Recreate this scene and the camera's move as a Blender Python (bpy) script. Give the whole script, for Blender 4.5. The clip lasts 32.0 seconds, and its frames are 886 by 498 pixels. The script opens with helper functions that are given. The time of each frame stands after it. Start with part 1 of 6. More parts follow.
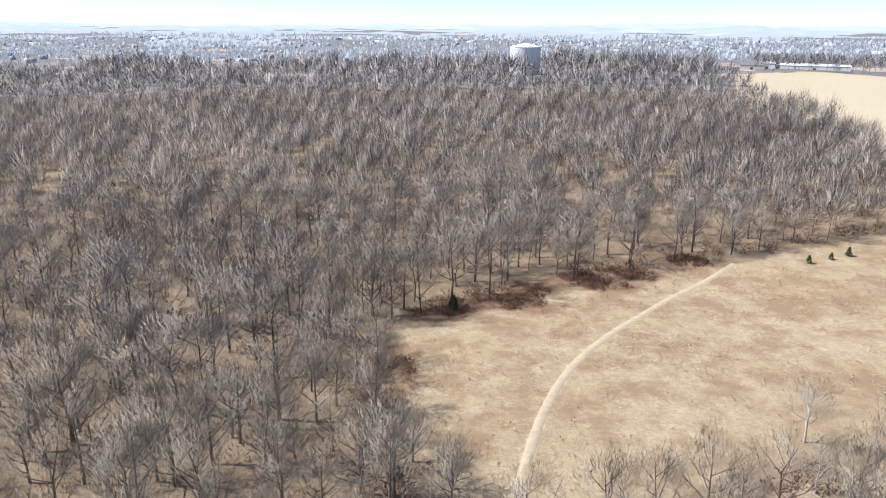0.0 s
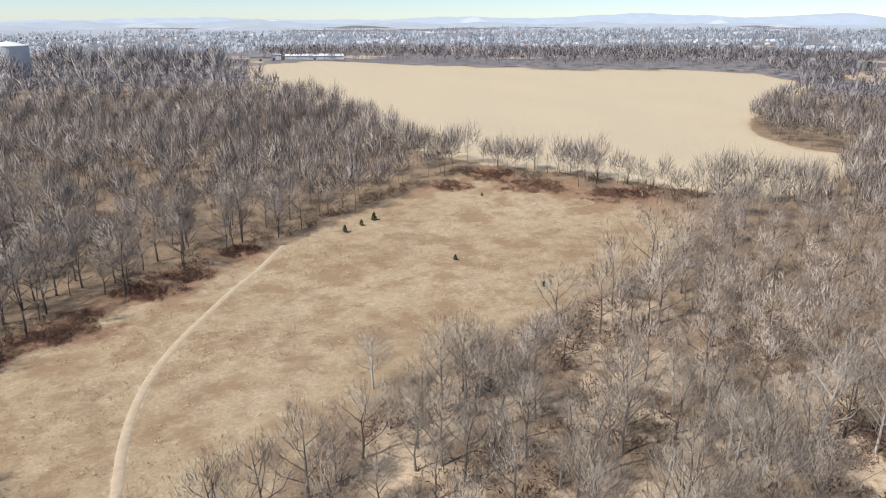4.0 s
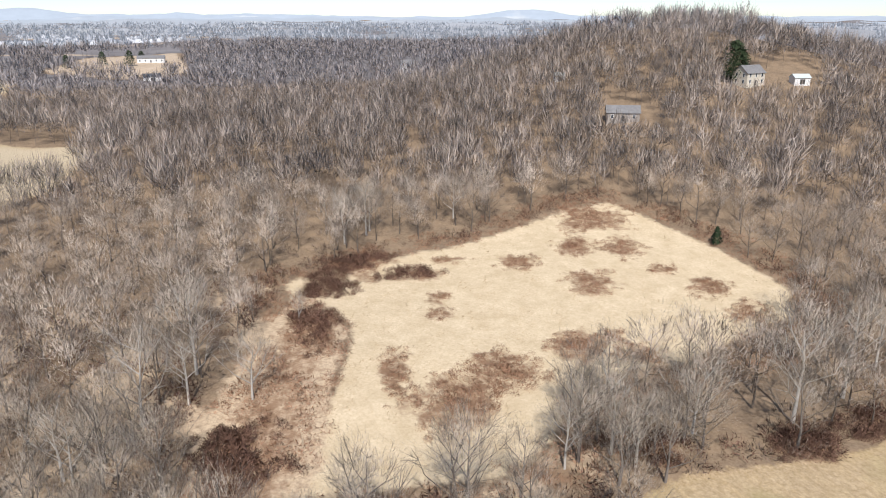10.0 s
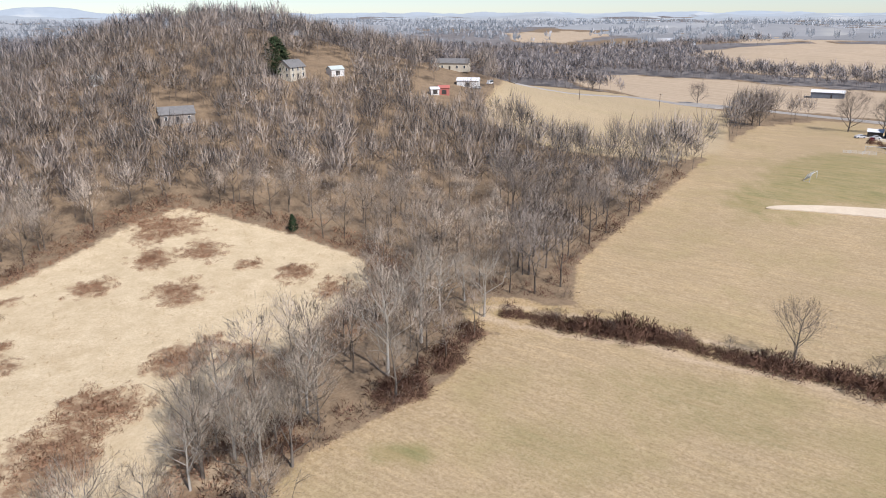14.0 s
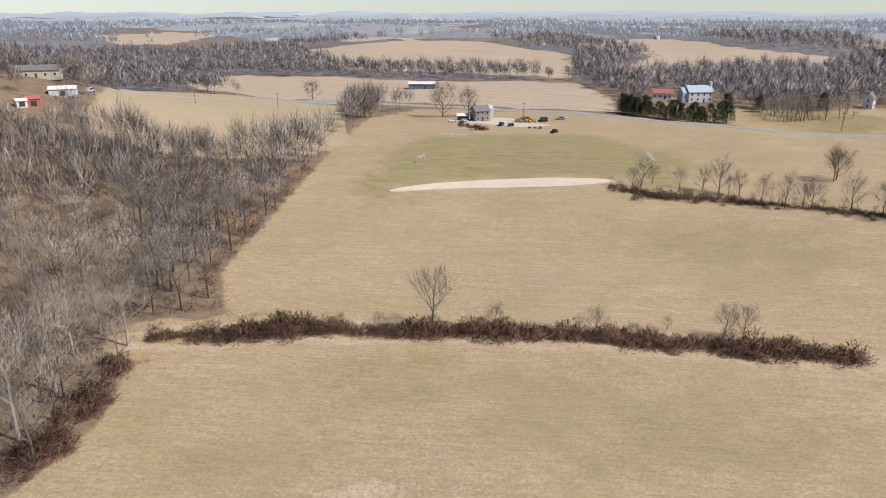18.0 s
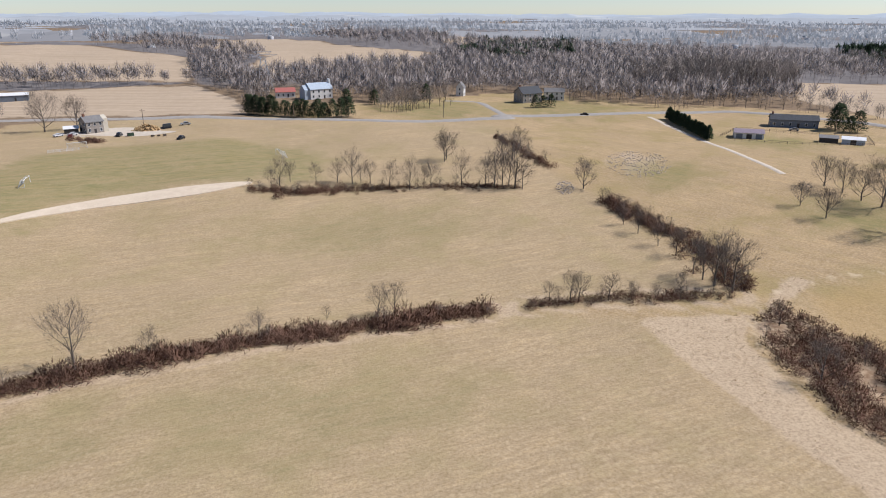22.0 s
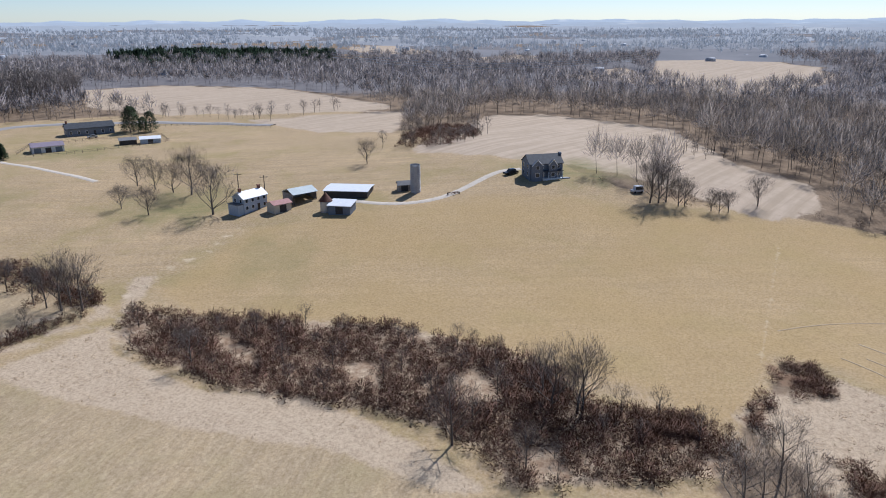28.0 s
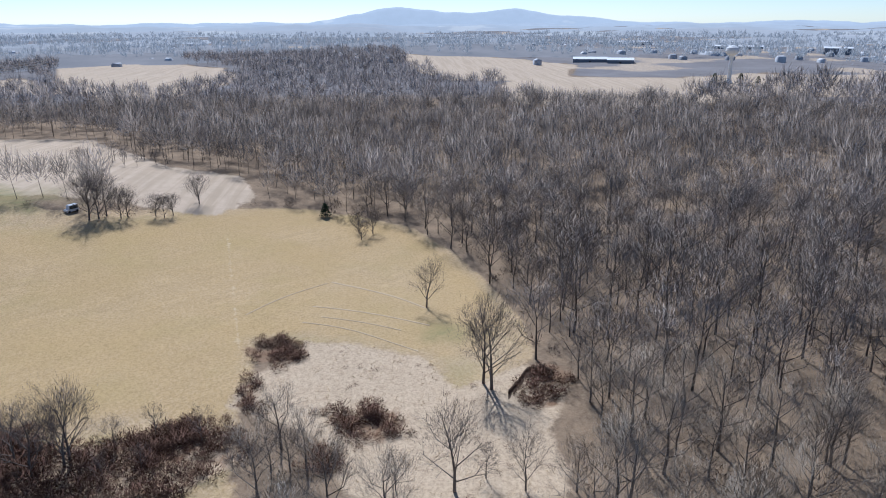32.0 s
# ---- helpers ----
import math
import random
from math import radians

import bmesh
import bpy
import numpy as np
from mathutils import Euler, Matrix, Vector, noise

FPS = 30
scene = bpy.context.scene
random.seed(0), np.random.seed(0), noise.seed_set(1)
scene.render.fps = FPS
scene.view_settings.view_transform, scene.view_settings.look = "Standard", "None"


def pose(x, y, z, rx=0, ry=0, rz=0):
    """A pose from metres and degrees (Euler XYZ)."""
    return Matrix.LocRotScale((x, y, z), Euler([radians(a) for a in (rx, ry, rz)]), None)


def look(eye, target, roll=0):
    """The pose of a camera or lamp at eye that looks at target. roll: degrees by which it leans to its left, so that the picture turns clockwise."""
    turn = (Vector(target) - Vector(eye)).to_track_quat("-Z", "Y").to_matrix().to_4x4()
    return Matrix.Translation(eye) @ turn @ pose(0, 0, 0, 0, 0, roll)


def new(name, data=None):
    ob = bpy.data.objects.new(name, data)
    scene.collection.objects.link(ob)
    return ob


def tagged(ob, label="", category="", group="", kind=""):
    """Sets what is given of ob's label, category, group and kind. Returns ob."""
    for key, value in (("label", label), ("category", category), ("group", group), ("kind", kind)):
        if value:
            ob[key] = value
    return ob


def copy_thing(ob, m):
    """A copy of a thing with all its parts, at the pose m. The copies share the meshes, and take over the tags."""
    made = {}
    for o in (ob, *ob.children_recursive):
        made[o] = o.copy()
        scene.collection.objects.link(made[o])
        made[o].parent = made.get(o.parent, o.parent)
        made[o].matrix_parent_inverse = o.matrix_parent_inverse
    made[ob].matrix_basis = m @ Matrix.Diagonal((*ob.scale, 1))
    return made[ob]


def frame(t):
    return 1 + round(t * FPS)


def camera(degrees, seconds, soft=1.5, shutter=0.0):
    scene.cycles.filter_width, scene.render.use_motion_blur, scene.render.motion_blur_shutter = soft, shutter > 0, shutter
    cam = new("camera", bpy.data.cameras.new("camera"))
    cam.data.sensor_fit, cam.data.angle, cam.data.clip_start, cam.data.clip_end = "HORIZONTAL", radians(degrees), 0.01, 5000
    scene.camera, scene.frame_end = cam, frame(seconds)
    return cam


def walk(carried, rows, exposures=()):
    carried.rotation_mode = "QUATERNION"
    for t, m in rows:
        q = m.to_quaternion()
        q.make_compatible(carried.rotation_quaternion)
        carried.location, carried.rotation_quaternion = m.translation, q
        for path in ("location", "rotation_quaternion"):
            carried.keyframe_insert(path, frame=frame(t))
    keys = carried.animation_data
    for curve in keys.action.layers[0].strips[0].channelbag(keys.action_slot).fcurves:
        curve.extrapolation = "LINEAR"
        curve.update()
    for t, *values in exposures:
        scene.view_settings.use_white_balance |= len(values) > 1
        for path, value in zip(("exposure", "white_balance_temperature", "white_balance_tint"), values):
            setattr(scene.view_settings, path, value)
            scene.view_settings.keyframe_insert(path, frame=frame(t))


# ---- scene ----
# seconds, stops, white balance and tint
EXPOSURES = [(0, 0.86, 5950, 10), (4, 0.44, 6200, 11), (9, 0.44, 6300, 12), (13, 0.34, 6250, 13), (19, 0.14, 6350, 14), (23, 0.13, 6150, 14),
             (28, 0.05, 5600, 13), (32, 0.18, 5350, 11)]
SUN_BEARING, SUN_HEIGHT = 87.0, 49.0
# the camera hovers and turns to the right: seconds, heading, tilt and lean in degrees
ROWS = [
    (0.0, 0.0, -17.74, -0.47), (0.5, -3.13, -17.77, -0.45), (1.0, -6.84, -17.8, -0.38), (1.5, -10.81, -17.82, -0.35),
    (2.0, -15.69, -17.85, -0.3), (2.5, -20.95, -17.87, -0.28), (3.0, -26.38, -17.89, -0.2), (3.5, -31.63, -17.95, -0.19),
    (4.0, -37.04, -18.0, -0.05), (4.5, -42.22, -18.05, -0.06), (6.5, -62.41, -18.2, -0.13), (7.0, -67.3, -18.24, -0.14),
    (7.5, -71.91, -18.27, -0.17), (8.0, -76.58, -18.28, -0.16), (8.5, -81.08, -18.3, -0.13), (9.0, -85.75, -18.31, -0.14),
    (9.5, -90.22, -18.32, -0.07), (10.0, -94.9, -18.38, 0.04), (10.5, -99.33, -18.43, 0.13), (11.0, -103.96, -18.48, 0.19),
    (11.5, -108.41, -18.53, 0.25), (12.0, -112.96, -18.58, 0.23), (12.5, -117.34, -18.62, 0.23), (13.0, -121.59, -18.61, 0.23),
    (13.5, -125.57, -18.63, 0.23), (14.0, -129.66, -18.64, 0.24), (14.5, -133.47, -18.63, 0.25), (16.5, -148.41, -18.67, 0.21),
    (17.0, -152.34, -18.68, 0.11), (17.5, -155.73, -18.68, 0.08), (18.0, -159.65, -18.7, 0.07), (18.5, -163.08, -18.71, 0.01),
    (19.0, -166.96, -18.72, 0.05), (19.5, -170.37, -18.71, 0.05), (20.0, -174.25, -18.73, 0.04), (20.5, -177.71, -18.72, -0.0),
    (21.0, -181.65, -18.7, 0.05), (21.5, -185.14, -18.71, -0.01), (22.0, -189.14, -18.68, -0.05), (22.5, -192.66, -18.65, -0.06),
    (23.0, -196.67, -18.63, -0.08), (23.5, -200.61, -18.6, -0.12), (24.0, -205.08, -18.57, -0.16), (24.5, -209.37, -18.52, -0.11),
    (26.5, -227.33, -18.31, 0.21), (27.0, -232.31, -18.26, 0.1), (27.5, -237.06, -18.23, 0.17), (28.0, -242.09, -18.2, 0.23),
    (28.5, -246.95, -18.16, 0.22), (29.0, -252.13, -18.14, 0.3), (29.5, -257.25, -18.12, 0.34), (30.0, -262.61, -18.11, 0.37),
    (30.5, -267.95, -18.1, 0.35), (31.0, -273.96, -18.1, 0.28), (31.5, -279.76, -18.07, 0.23), (32.0, -286.52, -18.04, 0.19),
]
cam = camera(64.43, 32.0, 1.0)
walk(cam, [(t, pose(0, 0, 60, 90 + tilt, 0, turn) @ pose(0, 0, 0, 0, 0, -lean)) for t, turn, tilt, lean in ROWS], EXPOSURES)

# ---- daylight ----
world = bpy.data.worlds.new("sky")
scene.world = world
world.use_nodes = True
wn = world.node_tree.nodes
sky = wn.new("ShaderNodeTexSky")
sky.sky_type, sky.sun_disc = "NISHITA", False
sky.sun_elevation, sky.sun_rotation = radians(SUN_HEIGHT), radians(-SUN_BEARING)
sky.air_density, sky.dust_density, sky.ozone_density, sky.altitude = 0.95, 0.85, 2.2, 2300
world.node_tree.links.new(sky.outputs[0], wn["Background"].inputs["Color"])
wn["Background"].inputs["Strength"].default_value = 0.092
sun = new("sun", bpy.data.lights.new("sun", "SUN"))
sun.data.energy, sun.data.angle, sun.data.color = 4.4, radians(0.6), (1.0, 0.965, 0.92)
sun.matrix_world = look(tuple(400 * c for c in (-math.sin(radians(SUN_BEARING)) * math.cos(radians(SUN_HEIGHT)),
                                                math.cos(radians(SUN_BEARING)) * math.cos(radians(SUN_HEIGHT)),
                                                math.sin(radians(SUN_HEIGHT)))), (0, 0, 0))


# ---- materials ----
def nodes_of(name, rough=0.85, metal=0.0):
    m = bpy.data.materials.new(name)
    m.use_nodes = True
    nt = m.node_tree
    b = nt.nodes["Principled BSDF"]
    b.inputs["Roughness"].default_value, b.inputs["Metallic"].default_value = rough, metal
    b.inputs["Specular IOR Level"].default_value = 0.25
    return m, nt, b


def mix(nt, fac, a, b, mode="MIX"):
    n = nt.nodes.new("ShaderNodeMix")
    n.data_type, n.blend_type = "RGBA", mode
    for socket, v in ((n.inputs[0], fac), (n.inputs[6], a), (n.inputs[7], b)):
        if hasattr(v, "links"):
            nt.links.new(v, socket)
        elif isinstance(v, (int, float)):
            socket.default_value = v
        else:
            socket.default_value = (*v, 1)
    return n.outputs[2]


def grain(nt, scale, detail=4, rough=0.6, low=0.35, high=0.65, stretch=None):
    """Noise from 0 to 1 at real size: scale is in swells a metre."""
    at = nt.nodes.new("ShaderNodeNewGeometry").outputs["Position"]
    if stretch:
        mp = nt.nodes.new("ShaderNodeMapping")
        mp.inputs["Scale"].default_value = stretch[:3]
        mp.inputs["Rotation"].default_value[2] = radians(stretch[3])
        mp.vector_type = "TEXTURE"
        nt.links.new(at, mp.inputs["Vector"])
        at = mp.outputs[0]
    n = nt.nodes.new("ShaderNodeTexNoise")
    n.inputs["Scale"].default_value, n.inputs["Detail"].default_value, n.inputs["Roughness"].default_value = scale, detail, rough
    nt.links.new(at, n.inputs["Vector"])
    r = nt.nodes.new("ShaderNodeMapRange")
    r.inputs[1].default_value, r.inputs[2].default_value = low, high
    nt.links.new(n.outputs["Fac"], r.inputs[0])
    return r.outputs[0]


def attr(nt, name):
    n = nt.nodes.new("ShaderNodeAttribute")
    n.attribute_name = name
    return n.outputs["Fac"]


def maths(nt, op, a, b):
    n = nt.nodes.new("ShaderNodeMath")
    n.operation = op
    n.use_clamp = True
    for s, v in zip(n.inputs, (a, b)):
        if hasattr(v, "links"):
            nt.links.new(v, s)
        else:
            s.default_value = v
    return n.outputs[0]


def bump(nt, b, height, strength=0.5, distance=0.1):
    n = nt.nodes.new("ShaderNodeBump")
    n.inputs["Strength"].default_value, n.inputs["Distance"].default_value = strength, distance
    nt.links.new(height, n.inputs["Height"])
    nt.links.new(n.outputs[0], b.inputs["Normal"])


def plain(name, a, b=None, scale=1.2, rough=0.7, metal=0.0, fine=9.0):
    """Two tones in soft stains, a fine grain over them and a little relief."""
    m, nt, p = nodes_of(name, rough, metal)
    b = b or tuple(c * 0.72 for c in a)
    if rough > 0.9:
        p.inputs["Specular IOR Level"].default_value = 0.03
    c = mix(nt, grain(nt, scale), a, b)
    g = grain(nt, fine, 2)
    c = mix(nt, maths(nt, "MULTIPLY", g, 0.35), c, tuple(v * 0.6 for v in a))
    rnd = nt.nodes.new("ShaderNodeObjectInfo").outputs["Random"]
    c = mix(nt, maths(nt, "MULTIPLY", rnd, 0.18), c, tuple(v * 0.55 for v in a))
    nt.links.new(c, p.inputs["Base Color"])
    bump(nt, p, g, 0.25, 0.02)
    return m


HAZE_GLOW = (0.54, 0.62, 0.71)  # haze colour, painted as emission onto the far woods and ridges


def wood_stuff(name, a, b, c, dense=1.0, haze=0.0):
    """Bark and twigs: every tree its own tone, every twig a little different. dense: how much of a spray of far twigs
    is wood, the rest gaps. The last number is a glow painted on as haze.
    """
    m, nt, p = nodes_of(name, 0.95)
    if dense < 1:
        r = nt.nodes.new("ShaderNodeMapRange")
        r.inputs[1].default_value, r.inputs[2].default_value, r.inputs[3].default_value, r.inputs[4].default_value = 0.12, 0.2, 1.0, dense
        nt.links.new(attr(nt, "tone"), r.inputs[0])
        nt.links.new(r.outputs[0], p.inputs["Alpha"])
        p.inputs["Emission Color"].default_value = (*HAZE_GLOW, 1)
        p.inputs["Emission Strength"].default_value = haze
    p.inputs["Specular IOR Level"].default_value = 0.1
    isl = nt.nodes.new("ShaderNodeNewGeometry").outputs["Random Per Island"]
    col = mix(nt, attr(nt, "tone"), a, b)
    col = mix(nt, maths(nt, "MULTIPLY", isl, 0.16), col, c)
    nt.links.new(col, p.inputs["Base Color"])
    return m


def wood_thing(name, a, b):
    m, nt, p = nodes_of(name, 0.95)
    p.inputs["Specular IOR Level"].default_value = 0.1
    rnd = nt.nodes.new("ShaderNodeObjectInfo").outputs["Random"]
    isl = nt.nodes.new("ShaderNodeNewGeometry").outputs["Random Per Island"]
    col = mix(nt, rnd, a, b)
    col = mix(nt, maths(nt, "MULTIPLY", isl, 0.25), col, tuple(v * 0.6 for v in a))
    col = mix(nt, maths(nt, "MULTIPLY", grain(nt, 5, 3), 0.4), col, tuple(v * 0.55 for v in b))
    nt.links.new(col, p.inputs["Base Color"])
    return m


LAY = 15.0  # degrees: the way the mower went


def ground_material():
    m, nt, p = nodes_of("ground_cover", 0.95)
    p.inputs["Specular IOR Level"].default_value = 0.1
    coarse, mid, fine = grain(nt, 0.035, 5), grain(nt, 0.22, 5, 0.65), grain(nt, 1.6, 6, 0.75, 0.38, 0.62)
    ragged = grain(nt, 0.5, 5, 0.7, 0.25, 0.75)

    def edge(name):
        # a soft land-cover mask with a ragged border
        w = maths(nt, "ADD", attr(nt, name), maths(nt, "MULTIPLY", maths(nt, "SUBTRACT", ragged, 0.0), 0.5))
        r = nt.nodes.new("ShaderNodeMapRange")
        r.inputs[1].default_value, r.inputs[2].default_value = 0.6, 0.9
        nt.links.new(w, r.inputs[0])
        return r.outputs[0]

    litter = mix(nt, mid, (0.25, 0.175, 0.108), (0.135, 0.093, 0.06))
    litter = mix(nt, maths(nt, "MULTIPLY", fine, 0.5), litter, (0.35, 0.265, 0.175))
    rows = grain(nt, 0.45, 5, 0.7, 0.42, 0.58, (14, 1.0, 1.0, LAY))
    rows = mix(nt, maths(nt, "MULTIPLY", attr(nt, "south"), 1.0), grain(nt, 0.5, 5, 0.7, 0.4, 0.6, (18, 1.0, 1.0, -60)), rows)
    mown = mix(nt, coarse, (0.54, 0.375, 0.19), (0.38, 0.265, 0.12))
    mown = mix(nt, maths(nt, "MULTIPLY", mid, 0.45), mown, (0.33, 0.24, 0.14))
    mown = mix(nt, maths(nt, "MULTIPLY", rows, 0.7), mown, (0.31, 0.22, 0.115))
    mown = mix(nt, maths(nt, "MULTIPLY", fine, 0.55), mown, (0.64, 0.49, 0.32))
    mown = mix(nt, maths(nt, "MULTIPLY", grain(nt, 0.05, 5, 0.7, 0.48, 0.68), 0.65), mown, (0.33, 0.265, 0.105))
    blades = grain(nt, 1.3, 5, 0.8, 0.46, 0.6, (5, 1.0, 1.0, LAY))
    mown = mix(nt, maths(nt, "MULTIPLY", maths(nt, "MULTIPLY", blades, 0.5), attr(nt, "south")), mown, (0.26, 0.175, 0.085))
    speck = grain(nt, 1.9, 6, 0.85, 0.46, 0.62)
    mown = mix(nt, maths(nt, "MULTIPLY", speck, 0.62), mown, (0.22, 0.155, 0.082))
    mown = mix(nt, maths(nt, "MULTIPLY", attr(nt, "bleach"), 0.85), mown, mix(nt, speck, (0.53, 0.44, 0.305), (0.38, 0.305, 0.20)))
    mown = mix(nt, maths(nt, "MULTIPLY", attr(nt, "gold"), maths(nt, "ADD", maths(nt, "MULTIPLY", coarse, 0.35), 0.4)), mown, mix(nt, speck, (0.47, 0.325, 0.148), (0.34, 0.23, 0.10)))
    tall = mix(nt, mid, (0.46, 0.36, 0.22), (0.335, 0.25, 0.145))
    tall = mix(nt, maths(nt, "MULTIPLY", coarse, 0.6), tall, (0.54, 0.435, 0.285))
    tall = mix(nt, maths(nt, "MULTIPLY", fine, 0.4), tall, (0.30, 0.20, 0.11))
    tall = mix(nt, maths(nt, "MULTIPLY", speck, 0.7), tall, (0.23, 0.165, 0.10))
    tall = mix(nt, maths(nt, "MULTIPLY", grain(nt, 0.3, 6, 0.75, 0.47, 0.6), 0.55), tall, (0.28, 0.205, 0.125))
    blotch = grain(nt, 0.085, 6, 0.7, 0.46, 0.6)
    tall = mix(nt, maths(nt, "MULTIPLY", blotch, 0.85), tall, (0.25, 0.165, 0.095))
    pale = mix(nt, mid, (0.67, 0.55, 0.37), (0.54, 0.43, 0.275))
    pale = mix(nt, maths(nt, "MULTIPLY", fine, 0.3), pale, (0.44, 0.32, 0.18))
    pale = mix(nt, maths(nt, "MULTIPLY", speck, 0.35), pale, (0.34, 0.24, 0.14))
    drill = grain(nt, 0.4, 3, 0.6, 0.42, 0.58, (40, 1.0, 1.0, -12))
    stubble = mix(nt, drill, (0.52, 0.405, 0.29), (0.44, 0.34, 0.235))
    stubble = mix(nt, maths(nt, "MULTIPLY", mid, 0.4), stubble, (0.36, 0.28, 0.19))
    rough = mix(nt, maths(nt, "MULTIPLY", speck, 0.75), mix(nt, ragged, (0.55, 0.425, 0.285), (0.42, 0.31, 0.20)), (0.21, 0.148, 0.092))
    rough = mix(nt, maths(nt, "MULTIPLY", fine, 0.5), rough, (0.64, 0.50, 0.335))
    brown = mix(nt, mid, (0.20, 0.12, 0.07), (0.30, 0.195, 0.12))
    green = mix(nt, rows, (0.17, 0.175, 0.065), (0.29, 0.235, 0.10))
    sand = mix(nt, fine, (0.66, 0.53, 0.36), (0.56, 0.44, 0.29))
    canopy = mix(nt, grain(nt, 0.02, 5, 0.7), (0.225, 0.207, 0.198), (0.165, 0.15, 0.143))
    col = litter
    for name, c in (("distant", canopy), ("mown", mown), ("tall", tall), ("pale", pale), ("stubble", stubble), ("rough", rough), ("brown", brown), ("sand", sand)):
        col = mix(nt, edge(name), col, c)
    col = mix(nt, maths(nt, "MULTIPLY", attr(nt, "green"), maths(nt, "ADD", maths(nt, "MULTIPLY", mid, 0.4), 0.6)), col, green)
    nt.links.new(col, p.inputs["Base Color"])
    n = nt.nodes.new("ShaderNodeMath")
    n.operation = "ADD"
    nt.links.new(maths(nt, "MULTIPLY", ragged, 0.6), n.inputs[0])
    nt.links.new(maths(nt, "MULTIPLY", fine, 0.4), n.inputs[1])
    bump(nt, p, n.outputs[0], 0.35, 0.16)
    return m


GROUND = ground_material()
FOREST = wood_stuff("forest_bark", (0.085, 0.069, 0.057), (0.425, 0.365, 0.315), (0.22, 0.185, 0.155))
# greyer and flatter than the near bark: some distance haze is in the colour
FARWOOD = wood_stuff("hazed_far_bark", (0.17, 0.148, 0.138), (0.52, 0.46, 0.435), (0.34, 0.296, 0.276), 0.5)
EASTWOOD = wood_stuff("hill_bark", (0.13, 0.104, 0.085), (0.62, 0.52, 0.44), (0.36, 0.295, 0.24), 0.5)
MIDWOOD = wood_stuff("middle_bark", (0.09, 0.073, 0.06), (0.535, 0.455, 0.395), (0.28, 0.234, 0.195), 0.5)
CREEKWOOD = wood_stuff("creek_bark", (0.11, 0.086, 0.066), (0.64, 0.54, 0.44), (0.32, 0.255, 0.20))
THICKET = wood_stuff("undergrowth_stems", (0.12, 0.083, 0.06), (0.24, 0.18, 0.135), (0.08, 0.06, 0.045))
RUSSET = wood_stuff("russet_stems", (0.30, 0.165, 0.098), (0.42, 0.25, 0.158), (0.22, 0.12, 0.072))
BRUSHWOOD = wood_stuff("brushwood", (0.075, 0.041, 0.029), (0.225, 0.128, 0.088), (0.07, 0.04, 0.028))
BARK = wood_thing("bark", (0.13, 0.105, 0.085), (0.22, 0.19, 0.16))
PALE_BARK = wood_thing("pale_bark", (0.42, 0.385, 0.33), (0.55, 0.51, 0.45))
TWIG = wood_thing("twigs", (0.37, 0.31, 0.24), (0.50, 0.425, 0.34))
DARK_TWIG = wood_thing("dark_twigs", (0.15, 0.118, 0.10), (0.25, 0.205, 0.175))
NEEDLE = wood_thing("needles", (0.035, 0.055, 0.028), (0.055, 0.075, 0.035))
NEEDLE_STUFF = wood_stuff("needle_spray", (0.03, 0.05, 0.03), (0.05, 0.075, 0.045), (0.02, 0.032, 0.02))
STRAW = wood_stuff("straw", (0.62, 0.48, 0.30), (0.38, 0.27, 0.155), (0.28, 0.19, 0.11))
PALE_STRAW = wood_stuff("pale_straw", (0.64, 0.50, 0.31), (0.46, 0.33, 0.19), (0.30, 0.21, 0.12))
ASPHALT = plain("asphalt", (0.40, 0.37, 0.335), (0.33, 0.305, 0.275), 0.3, 0.97)
GRAVEL = plain("gravel", (0.66, 0.575, 0.465), (0.54, 0.465, 0.37), 0.5, 0.97)
SAND = plain("bare_sand", (0.74, 0.62, 0.47), (0.66, 0.54, 0.40), 0.4, 0.95)
DIRT = plain("dirt_path", (0.52, 0.405, 0.27), (0.43, 0.33, 0.21), 0.7)
# grey base and blue emission put distance haze into these trees
HAZED_FOREST = wood_stuff("hazed_forest", (0.30, 0.295, 0.305), (0.44, 0.435, 0.445), (0.36, 0.355, 0.365), 0.5, 0.2)


# ---- the lie of the land ----
def smooth(a, b, v):
    s = np.clip((v - a) / (b - a), 0, 1)
    return s * s * (3 - 2 * s)


def waves(x, y, size, seed=0, octaves=3):
    """Soft irregular noise about -1 to 1, its swells about size metres apart."""
    rng = np.random.RandomState(seed + 11)
    total, amp, norm = 0.0, 1.0, 0.0
    for octave in range(octaves):
        for k in range(4):
            a, p = rng.uniform(0, 6.283), rng.uniform(0, 6.283)
            f = 6.283 / (size / 2 ** octave) * rng.uniform(0.6, 1.3)
            total = total + amp * np.sin((x * math.cos(a) + y * math.sin(a)) * f + p)
        norm += amp * 2.0
        amp *= 0.5
    return total / norm


# rises and hollows: bearing in degrees to the left of north, distance, height, breadth along the sight, breadth across
RISES = [(-112, 470, 44, 110, 80), (-40, 600, 9, 150, 220), (-250, 240, 8, 70, 75), (-283, 330, -6, 90, 70),
         (-158, 950, 10, 130, 160), (-185, 900, 12, 120, 150), (-225, 800, -8, 140, 260), (-285, 1150, 14, 200, 250), (-130, 410, 15, 70, 60), (-140, 800, -14, 220, 190), (8, 570, 8, 90, 260), (5, 1600, -17, 480, 800), (-285, 1900, -8, 600, 700)]


def polar(az, d):
    a = math.radians(az)
    return -math.sin(a) * d, math.cos(a) * d


